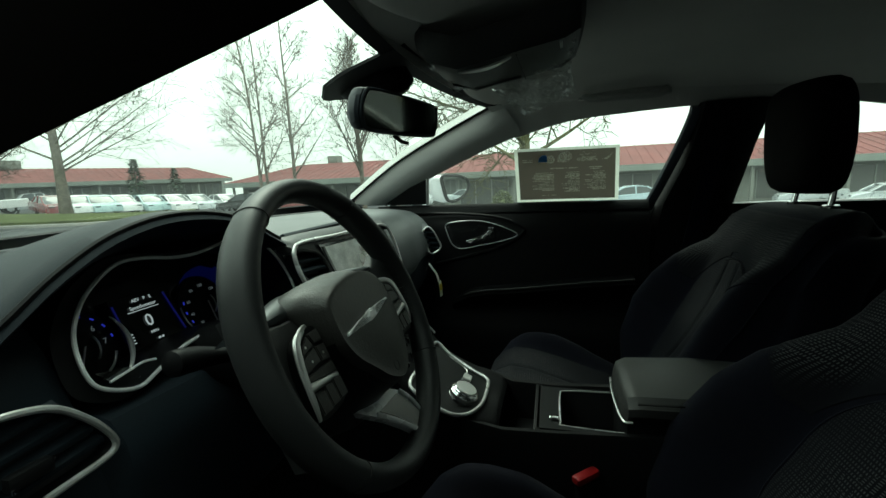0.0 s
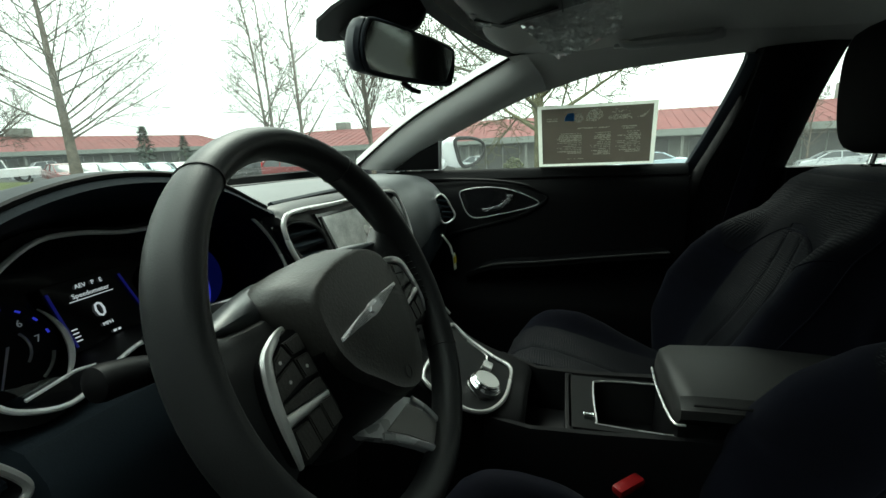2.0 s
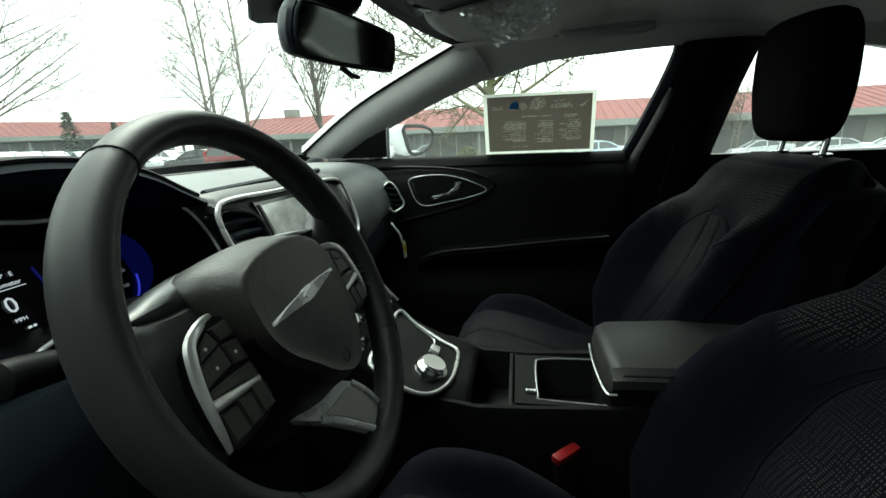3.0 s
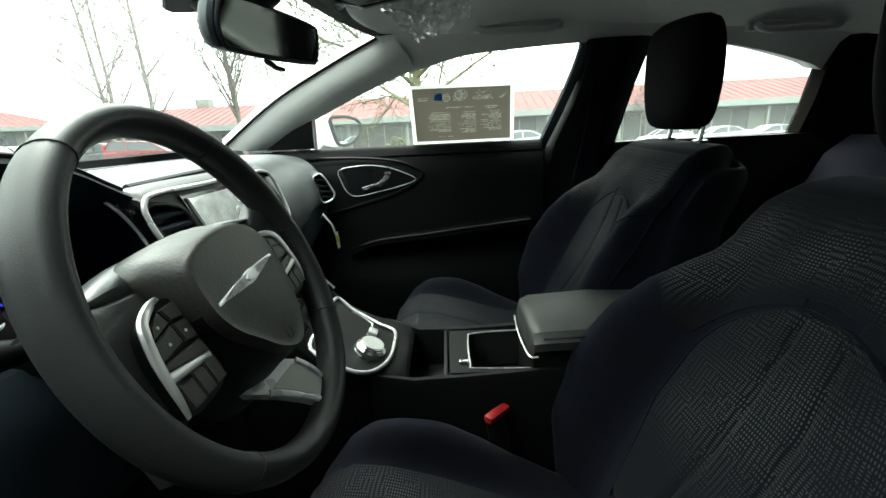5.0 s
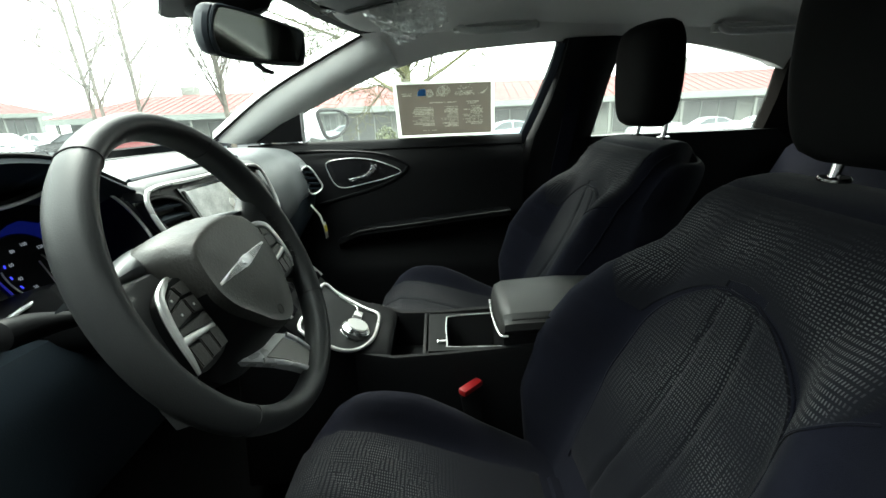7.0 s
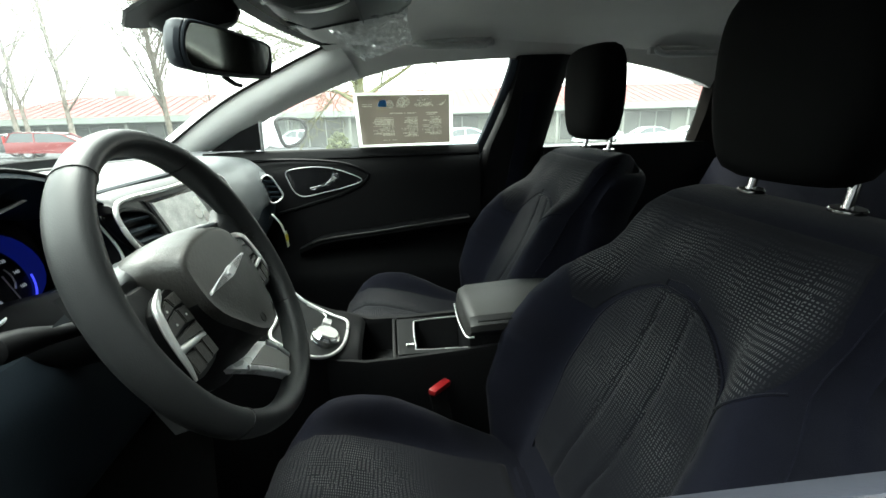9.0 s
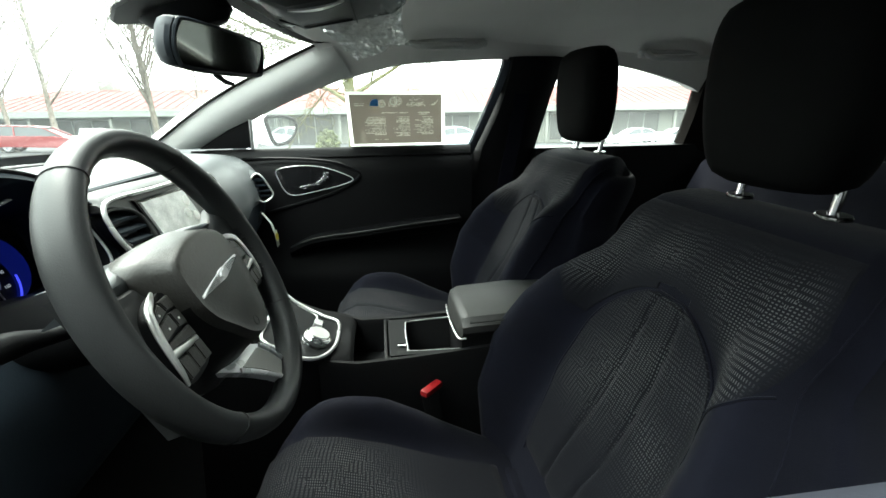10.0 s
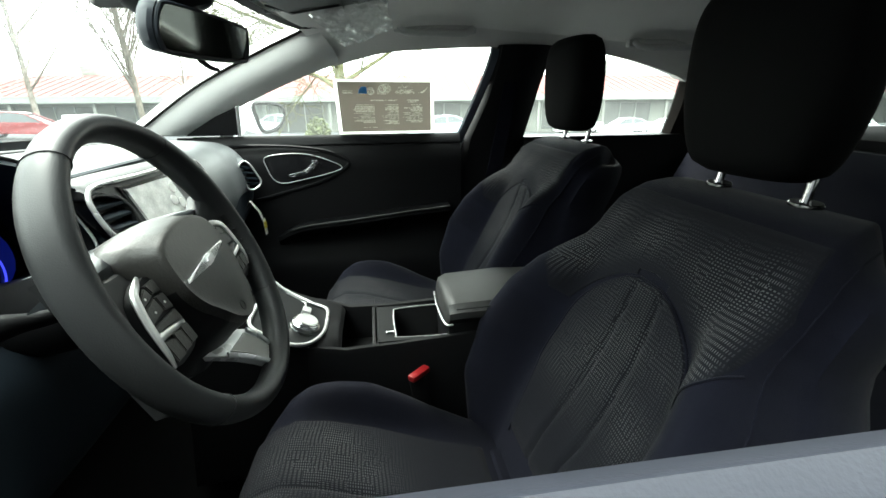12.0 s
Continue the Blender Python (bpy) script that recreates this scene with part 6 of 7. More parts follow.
def frit(u, v):
    """The black wedge on the glass behind the mirror."""
    wide = 0.015 + 0.115 * math.sqrt(1 - (1 - min(1, v / 0.55)) ** 2)
    return ws_point(u * wide, mix(0.80, 1.0, v)) + Vector((-0.01, -0.008, -0.008))


part("glass_shade", sheet(frit, 8, 6, (0, 0.004, 0.004)), "seal", mr, "black shaded patch on the glass")
part("sensor_cover", skin([[ws_point(0.06 * math.cos(a) * k, 0.90 + 0.07 * math.sin(a) * k) + Vector((0, -0.01 - d, -0.012 - d)) for a in (2 * math.pi * j / 20 for j in range(20))] for k, d in ((1, 0), (0.9, 0.02), (0.6, 0.03), (0.2, 0.032))], closed_ring=True, caps=True), "plastic", mr, "black sensor cover")


def wrap(fn, nu, nv, amp, seed):
    """A crinkled sheet of film hung over fn(u, v)."""
    rows = []
    for i in range(nv + 1):
        row = []
        for k in range(nu + 1):
            p = Vector(fn(2 * k / nu - 1, i / nv))
            q = Vector((p.x * 26 + seed, p.y * 30, p.z * 9))
            f = 0.9 * (1 - 2 * abs(noise.noise(q))) ** 2 * 0.6 + 0.5 * abs(noise.noise(q * 2.3)) + 0.25 * abs(noise.noise(q * 5.1))
            row.append(p + Vector((0.3, -0.4, -1)).normalized() * amp * f)
        rows.append(row)
    return skin(rows)


def visor_at(u, v):
    """A sun visor folded up under the headliner; u across, v from the windshield back."""
    x = 0.30 + 0.13 * u
    return Vector((x, mix(-0.085, -0.215, v) - 0.03 * u * u * (1 - v), mix(1.288, 1.312, v) - 0.010 * u))


def visor(center, flip):
    v = thing("sun_visor", (center, -0.15, 1.26), "grey sun visor folded up", "sun visor")
    s = mirror_x if flip else (lambda b: b)
    rows = []
    for i in range(11):
        t = i / 10
        e = math.sqrt(max(0, 1 - abs(2 * t - 1) ** 4))
        near = [visor_at(mix(-1, 1, k / 16) * mix(0.94, 1, e), t) for k in range(17)]
        rows.append([q + Vector((0, 0, -0.009 * e)) for q in near] + [q + Vector((0, 0, 0.009 * e + 0.002)) for q in reversed(near)])
    part("visor_board", s(skin(rows, closed_ring=True, caps=True)), "liner", v)
    return v


part("cluster_film", wrap(cluster_film, 14, 14, 0.008, 31.0), "film", cluster, "crumpled clear protective film")
visor(0.315, False)
visor(-0.315, True)
oc = thing("overhead_console", (0.0, -0.20, 1.25), "dark overhead console in crinkled clear plastic wrap", "overhead console")
OC = [(-0.075, 0.070, 1.300), (-0.083, 0.088, 1.284), (-0.104, 0.098, 1.262), (-0.150, 0.100, 1.247), (-0.234, 0.100, 1.262), (-0.315, 0.098, 1.276), (-0.338, 0.088, 1.290), (-0.346, 0.070, 1.312)]
rows = []
for y, w, z in OC:
    rows.append([(-w - 0.008, y, z + 0.045), (-w, y, z + 0.008), (-0.93 * w, y, z), (-0.5 * w, y, z - 0.002), (0, y, z - 0.003), (0.5 * w, y, z - 0.002), (0.93 * w, y, z), (w, y, z + 0.008), (w + 0.008, y, z + 0.045)])
part("console_body", skin(rows, closed_ring=True, caps=True), "vinyl", oc)


def under_console(x, y, lift=0.0):
    return Vector((x, y, table_at([(a, c) for a, b, c in reversed(OC)], y) - 0.003 - lift))


lens = [under_console(-0.085 + 0.030 * math.sin(math.pi * k / 8) * 1.0, mix(-0.150, -0.235, k / 8), 0.002) for k in range(9)] + [under_console(-0.085 + 0.012 * math.sin(math.pi * k / 8), mix(-0.150, -0.235, k / 8), 0.002) for k in range(7, 0, -1)]
part("lamp_lens", slab(lens, (0, 0, 0.003)), "satin", oc, "bright crescent lamp lens")
part("console_seam", tube([under_console(x, -0.245 - 0.02 * x, 0.001) for x in (-0.09, -0.05, 0.0, 0.05, 0.09)], 0.0012, 5), "seal", oc)
part("console_groove", tube([under_console(0.06, y, 0.001) for y in (-0.11, -0.16, -0.20, -0.24)], 0.002, 5), "seal", oc)
# glint on the plastic wrap drawn as a small satin rod
part("wrap_glint", tube([under_console(-0.10, -0.309, 0.003), under_console(-0.07, -0.310, 0.003)], 0.0022, 5), "satin", oc, "bright rod standing for a glint on the wrap")


def wrap_sheet(p00, p10, p01, p11, amp, seed, nu=60, nv=40):
    """Crinkled film between four corners, creased in long straight folds."""
    p00, p10, p01, p11 = Vector(p00), Vector(p10), Vector(p01), Vector(p11)
    normal = (p10 - p00).cross(p01 - p00).normalized()
    rows = []
    for i in range(nv + 1):
        row = []
        for k in range(nu + 1):
            u, v = k / nu, i / nv
            p = p00.lerp(p10, u).lerp(p01.lerp(p11, u), v)
            a, b = u + 0.8 * v, u - 0.9 * v
            f = abs(noise.noise(Vector((a * 9 + seed, b * 1.6, 0)))) + abs(noise.noise(Vector((a * 1.5, b * 8 + seed, 4)))) + 0.2 * abs(noise.noise(Vector((u * 16, v * 12, seed))))
            row.append(p + normal * amp * (f - 0.4) * (0.45 + 0.8 * v))
        rows.append(row)
    return skin(rows)


part("wrap_tail", wrap_sheet((0.098, -0.175, 1.252), (0.098, -0.328, 1.280), (0.118, -0.240, 1.194), (0.108, -0.340, 1.230), 0.046, 3.0, 30, 16), "film", oc, "loose hanging end of the wrap")
part("plastic_wrap", wrap_sheet((-0.095, -0.100, 1.260), (-0.095, -0.335, 1.283), (0.098, -0.105, 1.252), (0.098, -0.330, 1.277), 0.020, 7.0, 36, 26), "film", oc, "crinkled clear plastic wrap")

# grab handles over the passenger doors
for y0, y1 in ((-0.385, -0.60), (-1.14, -1.36)):
    zt = 1.286 if y0 > -1 else 1.255
    g = thing("grab_handle", (0.575, (y0 + y1) / 2, zt), "grey folding grab handle on the roof rail", "grab handle", "grab handles")
    xx = 0.565
    pts = smooth_line([(xx, y0, zt + 0.012), (xx - 0.016, y0 - 0.02, zt - 0.004), (xx - 0.022, (y0 + y1) / 2, zt - 0.006), (xx - 0.016, y1 + 0.02, zt - 0.004), (xx, y1, zt + 0.012)], 6)
    part("grip", tube(pts, 0.0125, 12, flat=0.75, up=(0, 0, 1)), "pillar", g)
    part("handle_recess", tube([q + Vector((0.012, 0, 0.018)) for q in pts], 0.007, 8), "pillar", g, "raised edge behind the grip")
    for y in (y0, y1):
        part("mount", box((0.02, 0.035, 0.022), (xx + 0.012, y, zt + 0.008), 0.005), "pillar", g)

# window sticker on the passenger glass
stk = thing("window_sticker", (0.70, -0.338, 0.98), "brown printed price sheet with a white border in the window", "window sticker")


def on_sheet(a, b, lift=0.0):
    """a across from 0 to 1 as seen from inside, b up from 0 to 1."""
    low = Vector((0.740, -0.176, 0.984)).lerp(Vector((0.744, -0.508, 0.984)), a)
    high = Vector((0.660, -0.174, 1.160)).lerp(Vector((0.664, -0.498, 1.158)), a)
    return low.lerp(high, b) - Vector((0.90, 0, 0.42)) * (0.0015 + lift)


def printed(name, a0, a1, b0, b1, material, lift, parent, label=""):
    return part(name, slab([on_sheet(a, b, lift) for a, b in ((a0, b0), (a1, b0), (a1, b1), (a0, b1))], (0.0006, 0, 0.0003)), material, parent, label, smooth=False)


printed("sheet", 0, 1, 0, 1, "paper", 0, stk, "white paper border")


def disc(a0, b0, ra, rb, n=14):
    return [(a0 + ra * math.cos(2 * math.pi * k / n), b0 + rb * math.sin(2 * math.pi * k / n)) for k in range(n + 1)]


def inside(a, b, poly):
    odd = False
    for (a0, b0), (a1, b1) in zip(poly, poly[1:] + poly[:1]):
        if (b0 > b) != (b1 > b) and a < a0 + (b - b0) / (b1 - b0) * (a1 - a0):
            odd = not odd
    return odd


random.seed(5)
BARS = [(0.34, 0.62, 0.632), (0.72, 0.84, 0.632), (0.73, 0.82, 0.605), (0.26, 0.33, 0.125), (0.35, 0.40, 0.125), (0.08, 0.18, 0.80), (0.08, 0.18, 0.765)]
for col, (c0, c1) in enumerate(((0.16, 0.38), (0.45, 0.63), (0.67, 0.88))):
    for k in range(12 + (col == 1)):
        w = random.uniform(0.5, 1.0)
        BARS.append((c1 - (c1 - c0) * w, c1, 0.550 - k * 0.0295))
SHAPES = [(((0.415, 0.75), (0.43, 0.88), (0.47, 0.94), (0.53, 0.93), (0.565, 0.85), (0.555, 0.77), (0.50, 0.735)), 0.62),
          (((0.60, 0.745), (0.61, 0.80), (0.66, 0.83), (0.72, 0.815), (0.79, 0.83), (0.80, 0.745)), 0.55),
          (((0.83, 0.765), (0.87, 0.785), (0.92, 0.84), (0.935, 0.88), (0.925, 0.83), (0.89, 0.765)), 0.2),
          (((0.63, 0.85), (0.67, 0.925), (0.70, 0.86), (0.76, 0.93), (0.78, 0.86)), 0.75), (tuple(disc(0.352, 0.80, 0.045, 0.075)), 0.5)]


def is_brown(a, b):
    for a0, a1, b0 in BARS:
        if a0 < a < a1 and abs(b - b0) < 0.0065:
            return random.random() < 0.30
    for poly, share in SHAPES:
        if inside(a, b, list(poly)):
            return random.random() < share
    return True


NA, NB = 150, 96
PRINT = {True: bmesh.new(), False: bmesh.new()}  # the brown ground and the paler words left in it
grids = {key: [[bm.verts.new(on_sheet(mix(0.035, 0.965, k / NA), mix(0.045, 0.955, i / NB), 0.0010)) for k in range(NA + 1)] for i in range(NB + 1)] for key, bm in PRINT.items()}
for i in range(NB):
    for k in range(NA):
        key = is_brown(mix(0.035, 0.965, (k + 0.5) / NA), mix(0.045, 0.955, (i + 0.5) / NB))
        g = grids[key]
        PRINT[key].faces.new((g[i][k], g[i][k + 1], g[i + 1][k + 1], g[i + 1][k]))
for bm in PRINT.values():
    bmesh.ops.delete(bm, geom=[v for v in bm.verts if not v.link_faces], context="VERTS")
fld = part("printed_field", PRINT[True], "brown", stk, "brown printed ground", smooth=False)
tagged(part("printed_text", PRINT[False], "words", stk, smooth=False), "lines of pale words and pictures", kind="stuff")
part("picture", slab([on_sheet(a, b, 0.0014) for a, b in ((0.235, 0.76), (0.24, 0.82), (0.265, 0.87), (0.31, 0.875), (0.325, 0.82), (0.315, 0.755))], (0.0006, 0, 0.0003)), "print_blue", fld, "blue picture of a car", smooth=False)
for a0, b0, r_ in ((0.352, 0.80, 0.034), (0.475, 0.84, 0.036)):
    part("picture", tube([on_sheet(a, b, 0.0016) for a, b in disc(a0, b0, r_, r_ * 1.75)], 0.0010, 4), "print_grey", fld, "grey line drawing of a wheel")


# ---- outside ----
def lot(x, y):
    """The lot falls gently away from the car."""
    return -0.045 * x + 0.0175 * y


def polar(az, d, lift=0.0):
    """A place on the ground by its bearing from across the car towards its nose, in degrees, and its distance."""
    x, y = -0.75 + d * math.cos(radians(az)), -0.28 + d * math.sin(radians(az))
    return Vector((x, y, lot(x, y) + lift))


M["asphalt"] = mat("wet_asphalt", (0.045, 0.048, 0.051), 0.75, grain=0.4, scale=60, bump=0.5, blotch=0.35, blotch_scale=0.25, spec=0.08)
M["grass"] = mat("winter_grass", (0.072, 0.086, 0.03), 0.95, spec=0.1, grain=0.5, scale=9, blotch=0.35, blotch_scale=0.6)
M["kerb"] = mat("concrete_kerb", (0.32, 0.31, 0.29), 0.9, grain=0.2, scale=30, blotch=0.2, blotch_scale=1, spec=0.1)
M["bark"] = mat("grey_bark", (0.13, 0.115, 0.095), 0.95, grain=0.5, scale=14, bump=0.6, blotch=0.35, blotch_scale=3, spec=0.1)
M["bark_pale"] = mat("pale_birch_bark", (0.20, 0.18, 0.155), 0.9, grain=0.5, scale=12, blotch=0.45, blotch_scale=4, spec=0.1)
M["moss"] = mat("mossy_bark", (0.10, 0.10, 0.05), 0.95, grain=0.5, scale=14, bump=0.6, blotch=0.35, blotch_scale=3, spec=0.1)
M["needles"] = mat("conifer_needles", (0.03, 0.05, 0.028), 0.95, grain=0.5, scale=8, blotch=0.4, blotch_scale=2)
M["leaves"] = mat("shrub_leaves", (0.055, 0.066, 0.024), 0.9, grain=0.5, scale=8, blotch=0.4, blotch_scale=2)
M["roof_red"] = mat("faded_red_metal_roof", (0.155, 0.058, 0.057), 0.75, grain=0.12, scale=3, blotch=0.15, blotch_scale=0.4, spec=0.1)
M["wall_dark"] = mat("light_block_wall_dark", (0.05, 0.05, 0.052), 0.85, grain=0.1, scale=3, blotch=0.15, blotch_scale=0.3, spec=0.1)
M["wall_grey"] = mat("grey_painted_wall", (0.19, 0.20, 0.18), 0.85, grain=0.1, scale=3, blotch=0.15, blotch_scale=0.3, spec=0.1)
M["fascia"] = mat("pale_fascia", (0.22, 0.24, 0.22), 0.8, grain=0.06, scale=2, blotch=0.08, blotch_scale=0.4, spec=0.1)
M["shop_glass"] = mat("dark_shop_glass", (0.09, 0.095, 0.09), 0.2, blotch=0.2, blotch_scale=0.5)
M["car_white"] = mat("parked_white_paint", (0.75, 0.76, 0.77), 0.3, coat=0.5, blotch=0.03)
M["car_silver"] = mat("parked_silver_paint", (0.45, 0.48, 0.50), 0.3, 0.4, coat=0.5, blotch=0.03)
M["car_teal"] = mat("parked_pale_teal_paint", (0.40, 0.52, 0.54), 0.3, 0.2, coat=0.5, blotch=0.03)
M["car_red"] = mat("parked_red_paint", (0.17, 0.022, 0.026), 0.25, coat=0.5, blotch=0.03)
M["car_dark"] = mat("parked_dark_paint", (0.02, 0.022, 0.025), 0.25, coat=0.5, blotch=0.03)
M["car_blue"] = mat("parked_pale_blue_paint", (0.42, 0.52, 0.58), 0.25, coat=0.5, blotch=0.03)
M["car_glass"] = mat("parked_car_glass", (0.05, 0.06, 0.065), 0.08)
M["lamp_red"] = mat("tail_lamp_red", (0.5, 0.02, 0.02), 0.2)

bm = bmesh.new()
gx = [-1500, -300, -100, -40, -15, 0, 15, 40, 100, 300, 1500]
vv = [[bm.verts.new((x, y, lot(x, y))) for y in gx] for x in gx]
for i in range(len(gx) - 1):
    for j in range(len(gx) - 1):
        bm.faces.new((vv[i][j], vv[i + 1][j], vv[i + 1][j + 1], vv[i][j + 1]))
# unseen wall added to hold sky light off the driver's side
solid("wall_light_block", box((0.3, 18, 3.0), (-2.05, -1.0, 1.45), 0.02), "wall_dark", "unseen dark wall added to block light at the driver's side", "wall", "structure", smooth=False)
solid("ground", bm, "asphalt", "grey asphalt car park", "ground", "structure", smooth=False)


def strip(name, near, far, height, material, label, kind="structure"):
    """A raised bed between two lines on the ground."""
    rows = []
    for a, b in zip(near, far):
        rows.append([a - Vector((0, 0, 0.2)), a + Vector((0, 0, height)), a.lerp(b, 0.5) + Vector((0, 0, height * 1.6)), b + Vector((0, 0, height)), b - Vector((0, 0, 0.2))])
    return solid(name, skin(rows, closed_ring=True, caps=True), material, label, name.replace("_", " "), kind)


near = smooth_line([polar(84, 28), polar(76, 26), polar(68, 25), polar(60, 24), polar(54, 24), polar(48, 27), polar(44, 33)], 6)
far = smooth_line([polar(82, 58), polar(75, 55), polar(68, 50), polar(60, 42), polar(54, 37.5), polar(48, 36), polar(44, 37)], 6)
strip("grass_verge", near, far, 0.22, "grass", "green winter grass verge beside the car park")
kerb_a = [p + Vector((0, 0, 0.15)) for p in near]
kerb_b = [a.lerp(b, 0.012) + Vector((0, 0, 0.17)) for a, b in zip(near, far)]
solid("kerb", ribbon([p + Vector((0, 0, -0.05)) - (b - a).normalized() * 0.1 for p, a, b in zip(kerb_a, near, far)], kerb_b, (0, 0, -0.2)), "kerb", "pale concrete kerb along the grass", "kerb", "structure")


THIN = [0.0098]  # half the thickness of the finest twigs


def limb(start, heading, length, radius, depth, rng, out, gravity):
    """A nearly straight, tapering branch with twigs all along it."""
    n = 5 if depth > 1 else 3
    p, h = Vector(start), Vector(heading).normalized()
    pts, rad = [p.copy()], [radius]
    wob = 0.07 if depth > 1 else 0.14
    for k in range(n):
        h = (h + Vector((rng.uniform(-wob, wob), rng.uniform(-wob, wob), rng.uniform(-wob, wob) + gravity))).normalized()
        p = p + h * length / n
        pts.append(p.copy())
        rad.append(max(radius * (1 - 0.8 * (k + 1) / n), THIN[0]))
    out.append((pts, rad, depth))
    if depth <= 0:
        return
    kids = {3: 9, 2: 9, 1: 6}.get(depth, 5)
    for k in range(kids):
        t = mix(0.15, 1.0, (k + rng.random()) / kids)
        i = min(int(t * n), n - 1)
        q = pts[i].lerp(pts[i + 1], t * n - i)
        along = (pts[i + 1] - pts[i]).normalized()
        side = along.orthogonal()
        side.rotate(Matrix.Rotation(rng.uniform(0, 2 * math.pi), 3, along).to_quaternion())
        limb(q, along * rng.uniform(0.8, 1.3) + side + Vector((0, 0, 0.1)), length * rng.uniform(0.30, 0.50) * (1.25 - 0.5 * t), max(rad[i] * 0.42, THIN[0]), depth - 1, rng, out, gravity)


def bare_tree(name, base, height, radius, seed, material, label, lean=(0, 0), fork=0.35, depth=4, spread=1.0, gravity=0.05, stems=1, limbs=15, sway=0.018, reach=0.46, twig=0.0098):
    rng = random.Random(seed)
    THIN[0] = twig
    tree = thing(name, base, label, "tree", "bare trees")
    out = []
    trunk_parts = []
    for sidx in range(stems):
        off = Vector((0.35 * rng.uniform(-1, 1), 0.35 * rng.uniform(-1, 1), 0)) if stems > 1 else Vector((0, 0, 0))
        pts = [Vector((0, 0, -0.3))]
        for k in range(1, 9):
            t = k / 8
            pts.append(Vector((lean[0] * t * t * height, lean[1] * t * t * height, height * t)) + off * t * 3 + Vector((rng.uniform(-1, 1), rng.uniform(-1, 1), 0)) * sway * height * t)
        rad = [radius * (1.25 if k == 0 else 1 - 0.88 * k / 8) for k in range(9)]
        trunk_parts.append(tube(pts, rad, 10))
        nl = limbs
        for k in range(nl):
            t = mix(fork, 0.97, (k + rng.random() * 0.6) / nl)
            i = min(int(t * 8), 7)
            q = pts[i].lerp(pts[i + 1], t * 8 - i)
            a = rng.uniform(0, 2 * math.pi)
            up = rng.uniform(0.5, 1.1)
            limb(q, (math.cos(a) * spread, math.sin(a) * spread, up), height * reach * (1.12 - t) + 0.6, max(rad[i] * (0.5 if limbs < 20 else 0.24), 0.012), depth - 1, rng, out, gravity)
    part("trunk", join(*trunk_parts), material, tree, local=True)
    verts, faces = [], []
    for pts, rad, dep in out:
        n = 6 if dep >= 2 else 4 if dep == 1 else 3
        first = len(verts)
        side = None
        for k, q in enumerate(pts):
            d = (pts[min(k + 1, len(pts) - 1)] - pts[max(k - 1, 0)]).normalized()
            a = d.orthogonal().normalized() if side is None else (side - d * side.dot(d)).normalized()
            side = a
            b = d.cross(a)
            for j in range(n):
                w = 2 * math.pi * j / n
                verts.append(q + (a * math.cos(w) + b * math.sin(w)) * rad[k])
        for k in range(len(pts) - 1):
            for j in range(n):
                faces.append((first + k * n + j, first + k * n + (j + 1) % n, first + (k + 1) * n + (j + 1) % n, first + (k + 1) * n + j))
    me = bpy.data.meshes.new("branches")
    me.from_pydata(verts, [], faces)
    me.materials.append(M[material])
    me.polygons.foreach_set("use_smooth", [True] * len(me.polygons))
    ob = new("branches", me)
    ob.parent = tree
    ob["kind"] = "stuff"
    return tree


bare_tree("bare_tree", polar(55.3, 34, 0.2), 13.5, 0.30, 11, "bark", "tall bare maple with upswept limbs on the grass", fork=0.17, depth=3, gravity=0.012, limbs=40, spread=1.25, sway=0.006, reach=0.56)
bare_tree("bare_tree", polar(69.5, 42, 0.2), 14, 0.42, 12, "moss", "old bare tree with a short mossy trunk on the grass", fork=0.16, depth=4, spread=1.3, limbs=18)
bare_tree("bare_tree", polar(62.5, 52), 12, 0.30, 13, "bark", "bare multi-stemmed tree behind the parked trucks", fork=0.14, depth=4, stems=2, spread=1.2)
bare_tree("bare_tree", polar(66.0, 62), 13, 0.30, 14, "bark", "bare tree before the long building", fork=0.2, depth=4, spread=1.2)
bare_tree("bare_tree", polar(73, 60), 12, 0.30, 15, "bark", "bare spreading tree at the edge of the car park", fork=0.2, depth=4, spread=1.2)
for az, d, h, r, seed, lean in ((36.7, 38, 17, 0.15, 21, (-0.040, 0.052)), (36.0, 38, 17, 0.14, 22, (-0.012, 0.016)), (32.8, 38, 18, 0.17, 23, (0.0, 0.01))):
    bare_tree("birch_tree", polar(az, d), h, r, seed, "bark_pale", "tall slender bare birch tree", fork=0.14, depth=3, lean=lean, spread=0.8, gravity=-0.01, limbs=19, sway=0.006, reach=0.26, twig=0.013)
bare_tree("bare_tree", polar(24.4, 33), 12, 0.15, 24, "bark", "bare many-stemmed tree before the shops", fork=0.22, depth=3, stems=3, spread=0.45, limbs=12, reach=0.42, twig=0.013)
bare_tree("bare_tree", polar(20, 40), 8, 0.12, 25, "bark", "small bare tree before the shops", fork=0.25, depth=3, spread=0.9)
bare_tree("bare_tree", polar(3.2, 14), 7.5, 0.20, 26, "moss", "mossy bare tree with wide low limbs beside the car", fork=0.2, depth=4, spread=2.2, gravity=0.03, reach=0.7, limbs=19)
bare_tree("bare_tree", polar(-46, 17), 7.5, 0.22, 27, "moss", "mossy bare tree at the edge of the car park", fork=0.3, depth=4, spread=1.4)
bare_tree("bare_tree", polar(-24, 48), 6, 0.10, 28, "bark", "small bare tree before the shops", fork=0.25, depth=3, spread=0.9)


